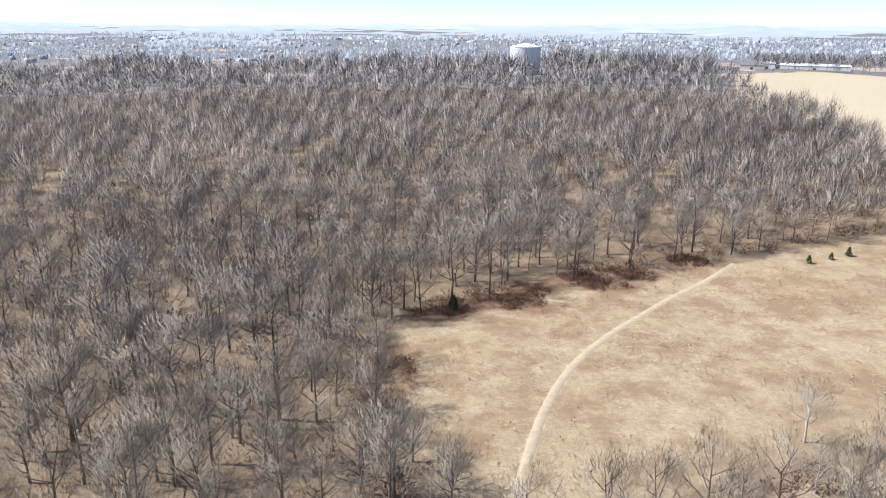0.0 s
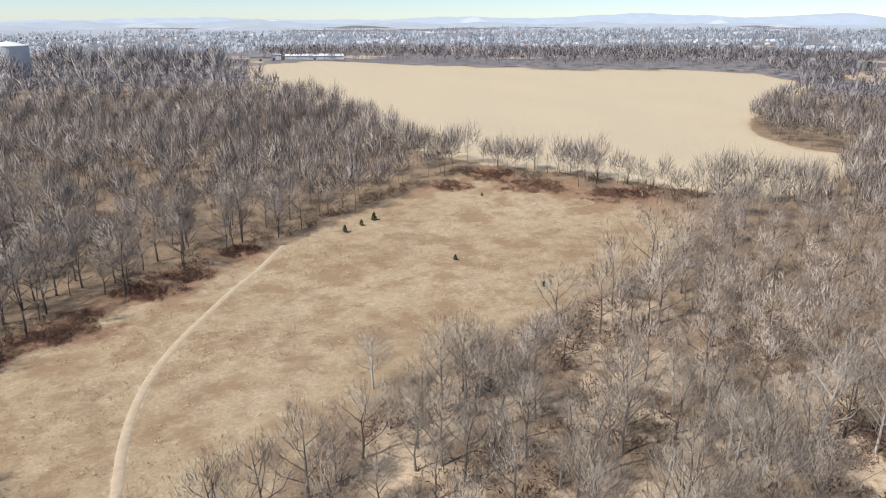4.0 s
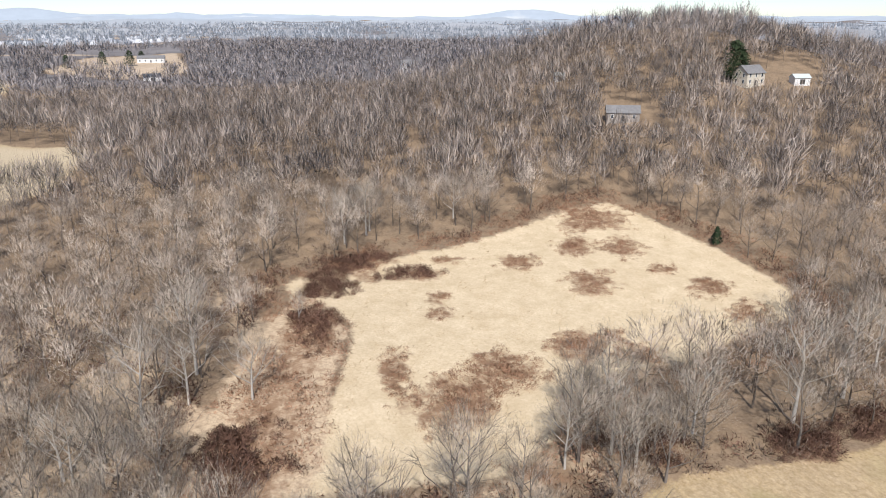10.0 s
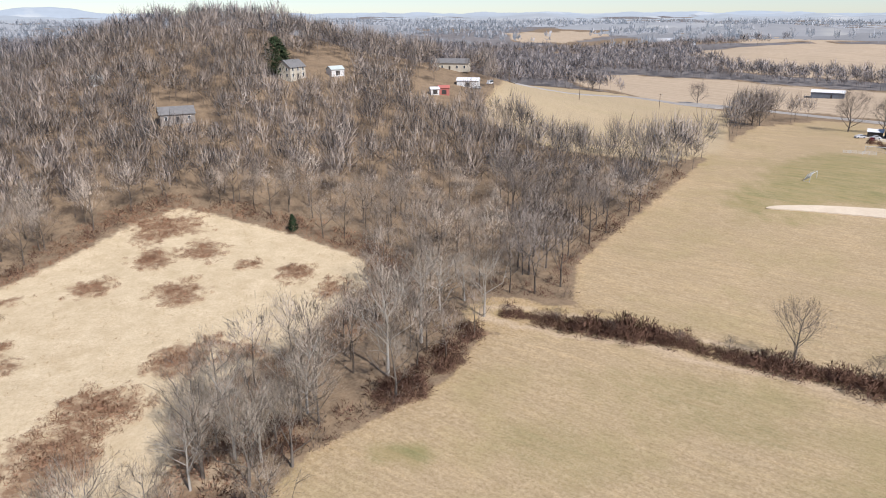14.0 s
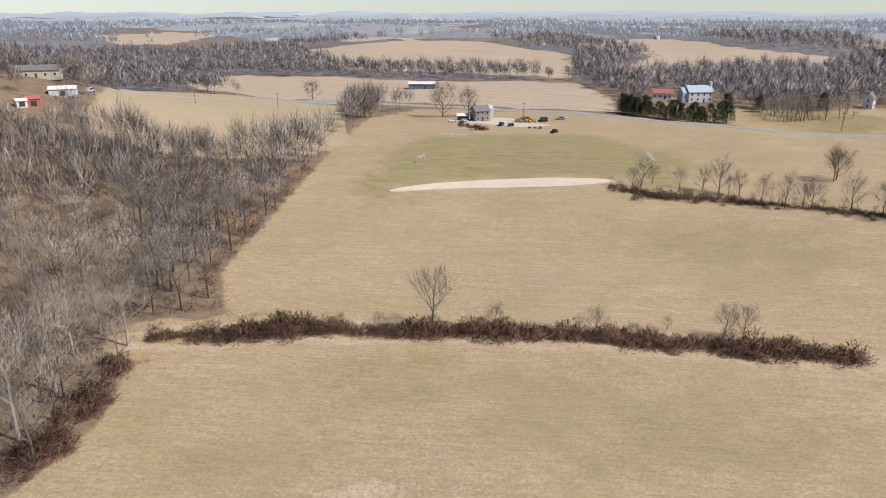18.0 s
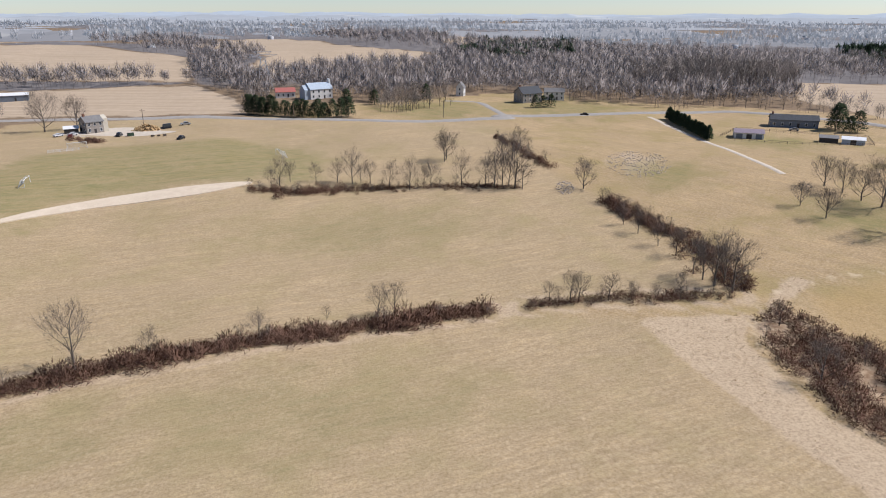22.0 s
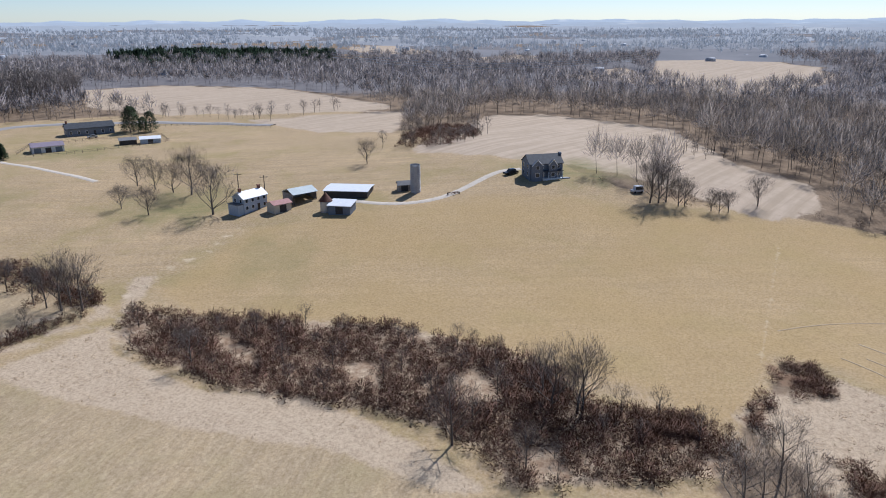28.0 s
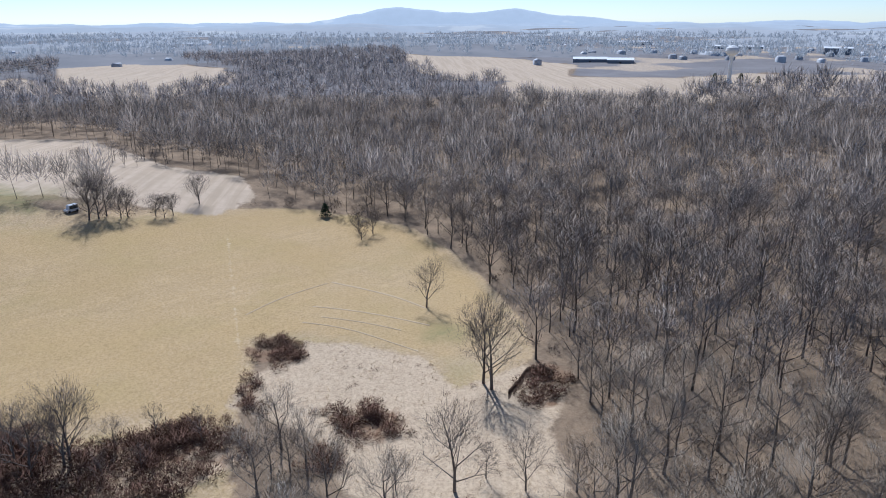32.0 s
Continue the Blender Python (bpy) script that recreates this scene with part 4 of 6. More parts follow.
def creek_bank(name, arc, high, label):
    """A crumbling stream bank, turned to face the camera: a lip of turf, a steep dark face and a dark hollow at its
    foot.
    """
    pts = steps_on(arc, 0.7)
    rng = np.random.RandomState(5)
    rows = []
    for x, y, h in pts:
        ox, oy = -x / math.hypot(x, y), -y / math.hypot(x, y)
        j = rng.uniform(-0.25, 0.25)
        z = ground_z(x, y)
        rows.append([(x + ox * (d + j), y + oy * (d + j), z + u * high + rng.uniform(-0.06, 0.06)) for d, u in ((-1.6, -0.1), (-0.6, 0.7), (0.0, 1.0), (0.25, 0.6), (0.5, 0.15), (1.6, 0.03), (2.6, -0.05))])
    v = np.array(rows).reshape(-1, 3)
    a, b = np.meshgrid(np.arange(len(pts) - 1), np.arange(6), indexing="ij")
    q = np.stack([a * 7 + b, a * 7 + b + 1, a * 7 + b + 8, a * 7 + b + 7], -1).reshape(-1, 4)
    return tagged(new(name, mesh_of(name, v, q, plain("dark_soil", (0.15, 0.105, 0.072), (0.09, 0.062, 0.043), 1.0, 0.95), sides=4)), label, "bank", kind="structure")


creek_bank("stream_bank", [(-98, 40.5), (-101.5, 43.9), (-104.6, 46.5), (-104.8, 49.8), (-102, 51)], 0.6, "dark crumbling stream bank under the bare trees")

# ---- woods ----
# buildings kept in view: trees are cleared on each one's line towards the camera
SITES = [AT_GABLED, AT_BLUE_SHED, AT_RANCH, AT_RED_SHED, AT_WORKSHOP, AT_LITTLE_SHED, AT_WOOD_HOUSE, AT_WHITE_WOOD, AT_FAR_FARM, AT_FAR_BARN, (206, 642), (193, 655), (60, 634), (80, 634),
         (27, -468), (6, -460), (14, -455), (-86, -462), (-120, -423), (-139, -431), (196, -485)]


def wooded(x, y):
    b, r = bearing(x, y), np.hypot(x, y)
    free = (open_land(x, y) < -2) & (inside(BRUSH, x, y) < 0) & (town_land(x, y) < 0.5)
    for hx, hy in SITES:
        d = math.hypot(hx, hy)
        free = free & (along([(hx * (1 + 9 / d), hy * (1 + 9 / d)), (hx * (0.955 - 14 / d), hy * (0.955 - 14 / d))], x, y) > 10)
    return free


def near_woods(x, y):
    b, r = bearing(x, y), np.hypot(x, y)
    west_gap = ((b > 190) & (b < 252) & (r < 330)) | ((b > 251) & (b < 268) & (r < 212)) | ((b > 186) & (b < 236) & (r < 445))
    return wooded(x, y) & ~west_gap & (r > 64 + 6 * waves(x, y, 40, 5))


def far_wooded(x, y):
    return waves(x, y, 620, 9) > -0.25


EDGE = 106
def woodland(seed, *how):
    tr, br, crown, tw = bare_tree(seed, *how)
    return toned(join([tr, br]), tw, *crown)


NEAR_KINDS = [woodland(40 + k, 14.5 + (k % 4) * 1.1, 8, 4, 820, 1.3, 0.037, 3, 1.05 + 0.12 * (k % 3), 0.2 + 0.05 * (k % 3), True) for k in range(10)]
ROW_KINDS = [woodland(170 + k, 15, 8, 4, 260, 1.5, 0.05, 3, 1.05, 0.18, True) for k in range(6)]
MID_KINDS = [far_tree(60 + k, 15.5 + k % 3, 175, 0.125) for k in range(8)]
FAR_KINDS = [far_tree(80 + k, 16, 60, 0.34) for k in range(6)]
DIM_KINDS = [far_tree(90 + k, 13, 18, 0.95, 0.5, 0.1) for k in range(5)]

def eastward(x, y):
    b = bearing(x, y)
    return (b > 30) & (b < 135)


sown("near_woods", NEAR_KINDS, scatter(7.8, (EDGE, 215), lambda x, y: near_woods(x, y) & ~eastward(x, y), 3, 0.75, 1.25), FOREST, "bare grey-brown winter woods over leaf litter", "trees", 3)
sown("creek_woods", NEAR_KINDS, scatter(8.6, (EDGE, 215), lambda x, y: near_woods(x, y) & eastward(x, y), 13, 0.65, 1.1), CREEKWOOD, "bare beige-grey trees along the creek hollow", "trees", 13)
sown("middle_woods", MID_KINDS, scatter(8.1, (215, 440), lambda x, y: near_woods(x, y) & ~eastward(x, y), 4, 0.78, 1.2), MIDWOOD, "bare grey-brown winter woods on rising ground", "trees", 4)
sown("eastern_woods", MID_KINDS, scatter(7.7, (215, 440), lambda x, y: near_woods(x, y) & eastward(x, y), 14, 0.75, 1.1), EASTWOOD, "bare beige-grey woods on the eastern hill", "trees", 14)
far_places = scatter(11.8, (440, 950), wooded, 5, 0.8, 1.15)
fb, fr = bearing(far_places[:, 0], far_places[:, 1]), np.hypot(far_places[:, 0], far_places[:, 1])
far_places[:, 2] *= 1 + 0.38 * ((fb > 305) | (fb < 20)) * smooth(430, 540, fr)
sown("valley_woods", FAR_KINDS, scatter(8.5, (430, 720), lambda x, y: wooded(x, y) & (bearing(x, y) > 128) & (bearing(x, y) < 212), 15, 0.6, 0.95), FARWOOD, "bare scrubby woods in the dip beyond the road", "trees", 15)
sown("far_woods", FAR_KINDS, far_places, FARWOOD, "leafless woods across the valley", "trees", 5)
sown("backdrop_woods", DIM_KINDS, scatter(26, (950, 2350), lambda x, y: (wooded(x, y) & far_wooded(x, y)) | ((town_land(x, y) > 0.5) & (open_land(x, y) < -5) & (waves(x, y, 170, 23) > -0.25)), 6, 1.0, 1.7), HAZED_FOREST, "leafless woods far off towards the horizon, haze painted on as a blue glow", "trees", 6, "structure")
UNDER_KINDS = [bush(140 + k, 2.0, 1.8, 60, 0.05) for k in range(5)]
sown("undergrowth", UNDER_KINDS, scatter(5.0, (70, 230), lambda x, y: near_woods(x, y) & (waves(x, y, 35, 15) > 0.0), 16, 0.5, 1.6), THICKET,
     "grey-brown saplings and undergrowth among the trees", "undergrowth", 16)
sown("creek_thicket", UNDER_KINDS, scatter(3.0, (70, 165), lambda x, y: near_woods(x, y) & (bearing(x, y) > 28) & (bearing(x, y) < 95) & (waves(x, y, 24, 18) > -0.02), 17, 0.6, 1.7), BRUSHWOOD,
     "dark brown thicket under the creek-side trees", "undergrowth", 17)

# ---- hedges and brush ----
BUSH_KINDS = [bush(120 + k, 2.2, 2.0, 165, 0.046) for k in range(6)]
LOW_KINDS = [bush(130 + k, 1.1, 1.5, 78, 0.04) for k in range(5)]
places = []
rng = np.random.RandomState(7)
for line, wide, size in ((HEDGE_LONG, 4.0, 1.3), (HEDGE_LONG, 3.0, 1.1), (HEDGE_SHORT, 2.8, 0.95), (TREELINE_DITCH, 6.5, 0.95), (TREELINE_DITCH, 4.5, 1.1), (DITCH_UPPER, 3.0, 0.8), (COPSE_PITCH, 5.0, 0.75), (COPSE_PITCH, 3.0, 0.7)):
    for x, y, h in steps_on(line, 0.62):
        o = rng.normal(0, wide * 0.42)
        places.append((x - math.sin(h) * o, y + math.cos(h) * o, size * rng.uniform(0.55, 1.25) * (1 + 0.35 * float(waves(x, y, 16, 77)))))
sown("hedge_brush", BUSH_KINDS, places, BRUSHWOOD, "dark red-brown brambles along the field hedges", "hedge", 8)
sown("copse_brush", BUSH_KINDS, scatter(3.2, (150, 420), lambda x, y: inside(COPSE_FAR, x, y) > 0, 19, 0.7, 1.5), BRUSHWOOD, "dark brush under the copse in the stubble field", "brush", 19)
sown("brush_thicket", BUSH_KINDS, scatter(1.7, (70, 180), lambda x, y: (inside(BRUSH, x, y) > 0) & (waves(x, y, 19, 12) > -0.52), 9, 0.45, 1.35), BRUSHWOOD,
     "dark tangled bramble thicket in the hollow", "brush", 9)


def in_blots(blobs, gap, seed, low=0.5, high=1.1):
    rng = np.random.RandomState(seed)
    out = []
    for x, y, across, deep in blobs:
        ux, uy = x / math.hypot(x, y), y / math.hypot(x, y)
        for k in range(max(5, int(4.6 * across * deep / gap ** 2))):
            a, d = rng.uniform(0, 6.283), math.sqrt(rng.uniform(0, 1.7))
            u, v = math.cos(a) * d * deep, math.sin(a) * d * across
            px, py = x + ux * u + uy * v, y + uy * u - ux * v
            if d - 0.5 * float(waves(px, py, 11, 34)) + rng.normal(0, 0.12) < 0.95:
                out.append((px, py, rng.uniform(low, high) * (1.15 - 0.4 * d)))
    return out


sown("meadow_shrubs", LOW_KINDS, in_blots(PATCHES_EAST, 1.2, 41, 0.5, 1.15), RUSSET, "rust-brown low shrub patches in the pale meadow", "shrubs", 41)
sown("shrub_mounds", BUSH_KINDS, in_blots(SHRUB_MOUNDS, 1.45, 42, 0.65, 1.15), BRUSHWOOD, "dense dark brown shrub mounds beside the hollow and woods", "shrubs", 42)
sown("wood_edge_brush", LOW_KINDS, in_blots(DARK_NORTH, 1.0, 43, 0.5, 1.5), BRUSHWOOD, "dark brambles along the edge of the northern woods", "brush", 43)
sown("wood_margin_brush", UNDER_KINDS, scatter(2.5, (75, 260), lambda x, y: near_woods(x, y) & (open_land(x, y) > -8) & ((bearing(x, y) < 200) | (bearing(x, y) > 330)) & (waves(x, y, 30, 25) > -0.3), 44, 0.5, 1.5), BRUSHWOOD,
     "dark brown brambles along the margin of the woods", "brush", 44)
TUFT_KINDS = [bush(150 + k, 0.75, 0.55, 9, 0.04) for k in range(5)]
sown("meadow_tussocks", TUFT_KINDS, scatter(1.25, (48, 230), lambda x, y: (inside(MEADOW_NORTH, x, y) > 1) & (along(PATH, x, y) > 1.6) & (waves(x, y, 9, 61) + 0.6 * waves(x, y, 38, 62) > 0.0), 60, 0.5, 1.5), STRAW,
     "straw-coloured grass tussocks in the winter meadow", "grass", 60)
sown("pale_tussocks", TUFT_KINDS, scatter(1.5, (48, 230), lambda x, y: (inside(MEADOW_EAST, x, y) > 1) & (waves(x, y, 10, 63) > 0.05), 61, 0.4, 1.2), PALE_STRAW,
     "bleached grass tussocks in the pale meadow", "grass", 61)
sown("rough_tussocks", TUFT_KINDS, scatter(1.3, (40, 260), lambda x, y: ((inside(ROUGH_STRIP, x, y) > 0.5) | (inside(ROUGH_CREEK, x, y) > 0.5)) & (along(HOLLOW_TRACK, x, y) > 1.4) & (waves(x, y, 8, 64) > -0.1), 62, 0.4, 1.3), PALE_STRAW,
     "pale dead grass tussocks on the rough strip", "grass", 62)
sown("clod_tussocks", TUFT_KINDS, in_blots(CLOD_PATCHES, 0.7, 65, 0.3, 0.8), PALE_STRAW, "pale straw clods in a rough patch of the mown field", "grass", 65)
sown("russet_fringe", LOW_KINDS, scatter(2.3, (60, 230), lambda x, y: (inside(MEADOW_EAST, x, y) < 1) & (inside(MEADOW_EAST, x, y) > -11) & (open_land(x, y) < 1) & (waves(x, y, 22, 66) > -0.45), 67, 0.6, 1.6), RUSSET,
     "rust-brown brambles and dead weeds along the meadow edge", "brush", 67)

sown("glade_shrubs", LOW_KINDS, scatter(2.3, (60, 170), lambda x, y: (inside(CREEK_GLADE, x, y) > 0.5) & (waves(x, y, 16, 68) > -0.35), 69, 0.6, 1.7), RUSSET,
     "rust-brown weeds and low shrubs in the open hollow", "shrubs", 69)
sown("creek_weeds", LOW_KINDS, scatter(4.2, (60, 150), lambda x, y: (inside(ROUGH_CREEK, x, y) > 1) & (waves(x, y, 12, 70) > 0.05), 71, 0.25, 0.8), BRUSHWOOD,
     "small dark weeds dotted over the bare creek ground", "shrubs", 71)

# ---- distance: wooded ridges that close the view, their haze a painted-on blue glow ----
def ridge_material(name, wood, haze, share):
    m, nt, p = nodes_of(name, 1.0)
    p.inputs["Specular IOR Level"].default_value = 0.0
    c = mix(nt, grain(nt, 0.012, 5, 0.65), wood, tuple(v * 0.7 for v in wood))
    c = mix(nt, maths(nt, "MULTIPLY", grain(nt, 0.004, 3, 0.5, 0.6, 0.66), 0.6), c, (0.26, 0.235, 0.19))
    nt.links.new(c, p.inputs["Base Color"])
    # emission stands in for haze, stronger on the farther ridges
    p.inputs["Emission Color"].default_value = (*haze, 1)
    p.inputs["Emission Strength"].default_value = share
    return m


# bearing, half breadth in degrees, extra height in metres
PEAKS = [(282.5, 2.6, 72), (291.5, 3.6, 64), (287, 7, 16), (101.3, 2.4, 34), (64.3, 2.2, 44), (52.6, 5.0, 48), (20.0, 8.0, 22), (76, 6, 18), (182, 4, 6), (38, 5, 24)]
KNOB = [(280.8, 2.6, 24), (272.0, 5.0, 12), (12, 7, 8), (305, 9, 10)]


def ridge(name, far, base, swell, peaks, material, seed):
    n = 1500
    a = np.arange(n) * 2 * math.pi / n
    deg = np.degrees(a)
    ux, uy = np.sin(a), np.cos(a)
    wave = waves(ux * far, uy * far, 900, seed, 4)
    top = np.maximum(land(ux * far, uy * far) - 6, land(ux * far, uy * far) + base + swell * wave)
    for b, wide, high in peaks:
        top = top + high * np.exp(-0.5 * (((deg - b + 180) % 360 - 180) / wide) ** 2)
    fuzz = np.random.RandomState(seed).uniform(-1, 1, n)
    rows = []
    for depth, share in ((-220, 0.0), (-130, 0.45), (-60, 0.85), (0, 1.0), (160, 0.0)):
        r = far + depth
        g = land(ux * r, uy * r) - 3
        rows.append(np.stack([ux * r, uy * r, g + (top - g) * share + (fuzz * 0.7 if 0.5 < share else 0)], 1))
    v = np.vstack(rows)
    i, j = np.meshgrid(np.arange(4), np.arange(n), indexing="ij")
    jn = (j + 1) % n
    q = np.stack([i * n + j, (i + 1) * n + j, (i + 1) * n + jn, i * n + jn], -1).reshape(-1, 4)[:, ::-1]
    me = mesh_of(name, v, q, material, sides=4)
    me.polygons.foreach_set("use_smooth", np.ones(len(me.polygons), bool))
    return tagged(new(name, me), "distant wooded ridge, haze painted on as a blue glow", "hills", kind="structure")


# low rings round the camera, added to lay a haze glow over the woods
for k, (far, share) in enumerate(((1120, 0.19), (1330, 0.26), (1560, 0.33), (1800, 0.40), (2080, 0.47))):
    ridge("backdrop_%d" % (k + 6), far, 1, 16, [(20, 28, -7), (345, 20, -7), (300, 10, -4)], ridge_material("haze_glow_rise", (0.17, 0.15, 0.14), HAZE_GLOW, share), 81 + k)
ridge("backdrop_1", 2450, 5, 8, KNOB, ridge_material("wooded_ridge_near", (0.15, 0.13, 0.12), HAZE_GLOW, 0.50), 51)
ridge("backdrop_2", 2900, 8, 9, [(280, 9, 16), (200, 30, 6)], ridge_material("wooded_ridge_second", (0.14, 0.13, 0.125), HAZE_GLOW, 0.54), 52)
ridge("backdrop_3", 3400, 11, 9, [(20, 14, 8)], ridge_material("wooded_ridge_middle", (0.13, 0.13, 0.13), HAZE_GLOW, 0.58), 55)
ridge("backdrop_4", 4000, 15, 8, [], ridge_material("wooded_ridge_far", (0.12, 0.125, 0.135), HAZE_GLOW, 0.63), 53)
ridge("backdrop_5", 4600, 22, 7, PEAKS, ridge_material("wooded_ridge_last", (0.11, 0.12, 0.135), HAZE_GLOW, 0.68), 54)

# ---- paints and building stuffs ----
WHITE = plain("white_siding", (0.78, 0.77, 0.74), (0.70, 0.69, 0.66), 0.8)
CREAM = plain("cream_siding", (0.62, 0.56, 0.45), (0.55, 0.50, 0.40), 0.8)
GREY_WALL = plain("blue_grey_siding", (0.20, 0.225, 0.26), (0.16, 0.18, 0.21), 0.8)
PALE_BLUE = plain("pale_blue_render", (0.48, 0.55, 0.62), (0.40, 0.47, 0.54), 0.7)
STONE = plain("stone_wall", (0.36, 0.32, 0.28), (0.25, 0.22, 0.19), 1.5)
BRICKWORK = plain("brick_wall", (0.30, 0.15, 0.10), (0.22, 0.11, 0.08), 1.5)
SHINGLE = plain("dark_shingles", (0.075, 0.08, 0.09), (0.05, 0.055, 0.06), 0.9)
GREY_ROOF = plain("grey_shingles", (0.24, 0.23, 0.22), (0.17, 0.165, 0.16), 0.9)
TIN = plain("pale_metal_roof", (0.84, 0.84, 0.83), (0.76, 0.76, 0.75), 0.6, 0.42, 0.0)
GREEN_TIN = plain("green_grey_metal_roof", (0.60, 0.65, 0.62), (0.52, 0.57, 0.54), 0.6, 0.5, 0.0)
RED_TIN = plain("faded_red_metal_roof", (0.52, 0.16, 0.13), (0.44, 0.18, 0.15), 0.6, 0.5)
PINK_TIN = plain("pinkish_rusty_roof", (0.50, 0.26, 0.22), (0.40, 0.20, 0.16), 0.9, 0.6)
RUST = plain("rusty_roof", (0.16, 0.07, 0.045), (0.11, 0.05, 0.035), 1.0)
CONCRETE = plain("weathered_concrete", (0.42, 0.42, 0.42), (0.32, 0.32, 0.33), 0.5)
DARK_WOOD = plain("dark_weathered_wood", (0.075, 0.065, 0.06), (0.05, 0.045, 0.04), 1.2)
POLE_WOOD = plain("pole_wood", (0.20, 0.16, 0.12), (0.14, 0.11, 0.085), 2.0)
STEEL = plain("galvanised_steel", (0.55, 0.56, 0.57), (0.45, 0.46, 0.47), 1.0, 0.4, 0.6)
FRAME_WHITE = plain("white_trim", (0.80, 0.80, 0.78), (0.72, 0.72, 0.70), 2.0)
TYRE = plain("tyre_rubber", (0.03, 0.03, 0.03), None, 3.0)
CAR_DARK = plain("dark_car_paint", (0.03, 0.033, 0.04), None, 1.0, 0.25)
CAR_WHITE = plain("white_car_paint", (0.75, 0.75, 0.75), None, 1.0, 0.25)
CAR_SILVER = plain("silver_car_paint", (0.45, 0.46, 0.48), None, 1.0, 0.25, 0.4)
LOG_ENDS = plain("split_firewood", (0.60, 0.42, 0.22), (0.42, 0.28, 0.14), 2.5)
GLASS, _, _gb = nodes_of("window_glass", 0.08)
_gb.inputs["Base Color"].default_value = (0.035, 0.045, 0.055, 1)
_gb.inputs["Specular IOR Level"].default_value = 0.6


def boxes(*list_of):
    """One bmesh of boxes: each is x0, y0, z0, x1, y1, z1."""
    bm = bmesh.new()
    for x0, y0, z0, x1, y1, z1 in list_of:
        v = [bm.verts.new(p) for p in ((x0, y0, z0), (x1, y0, z0), (x1, y1, z0), (x0, y1, z0), (x0, y0, z1), (x1, y0, z1), (x1, y1, z1), (x0, y1, z1))]
        for f in ((0, 3, 2, 1), (4, 5, 6, 7), (0, 1, 5, 4), (1, 2, 6, 5), (2, 3, 7, 6), (3, 0, 4, 7)):
            bm.faces.new([v[k] for k in f])
    return bm


def prism(outline, x0, x1):
    """An outline in y and z drawn out along x."""
    bm = bmesh.new()
    a = [bm.verts.new((x0, y, z)) for y, z in outline]
    b = [bm.verts.new((x1, y, z)) for y, z in outline]
    bm.faces.new(a[::-1])
    bm.faces.new(b)
    for k in range(len(a)):
        n = (k + 1) % len(a)
        bm.faces.new((a[k], a[n], b[n], b[k]))
    bmesh.ops.recalc_face_normals(bm, faces=bm.faces)
    return bm


def turned(rows, sides=20):
    """A turned shape: rows of radius and height from the bottom up, closed at both ends."""
    bm = bmesh.new()
    rings = [[bm.verts.new((r * math.cos(6.2832 * k / sides), r * math.sin(6.2832 * k / sides), z)) for k in range(sides)] for r, z in rows]
    bm.faces.new(rings[0][::-1])
    bm.faces.new(rings[-1])
    for a, b in zip(rings, rings[1:]):
        for k in range(sides):
            n = (k + 1) % sides
            bm.faces.new((a[k], a[n], b[n], b[k]))
    return bm


def rods(pairs, radius, sides=5):
    bm = bmesh.new()
    for a, b in pairs:
        v, f = tube(a, b, radius, radius, sides)
        vs = [bm.verts.new(p) for p in v]
        for t in f:
            bm.faces.new([vs[k] for k in t])
    return bm


def thing(name, x, y, turn, label, category, group="", sink=0.0):
    """An empty at a site on the ground; its own -y side faces the camera's hovering point, turned by turn degrees."""
    ob = new(name)
    ob.empty_display_size = 0.5
    ob.matrix_world = Matrix.Translation((x, y, ground_z(x, y) - sink)) @ Matrix.Rotation(math.atan2(-x, y) + radians(turn), 4, "Z")
    return tagged(ob, label, category, group)


def window(parent, x, y, z, wide, high, face):
    """A window in a wall: face is the way it looks, '-y', '+y', '-x' or '+x'."""
    d = 0.07
    if face in ("-y", "+y"):
        s = -1 if face == "-y" else 1
        fr = part("window", boxes((x - wide / 2 - 0.1, min(y, y + s * d), z - 0.1, x + wide / 2 + 0.1, max(y, y + s * d), z + high + 0.1)), FRAME_WHITE, parent)
        part("pane", boxes((x - wide / 2, min(y + s * d, y + s * (d + 0.02)), z, x + wide / 2, max(y + s * d, y + s * (d + 0.02)), z + high)), GLASS, fr)
    else:
        s = -1 if face == "-x" else 1
        fr = part("window", boxes((min(x, x + s * d), y - wide / 2 - 0.1, z - 0.1, max(x, x + s * d), y + wide / 2 + 0.1, z + high + 0.1)), FRAME_WHITE, parent)
        part("pane", boxes((min(x + s * d, x + s * (d + 0.02)), y - wide / 2, z, max(x + s * d, x + s * (d + 0.02)), y + wide / 2, z + high)), GLASS, fr)


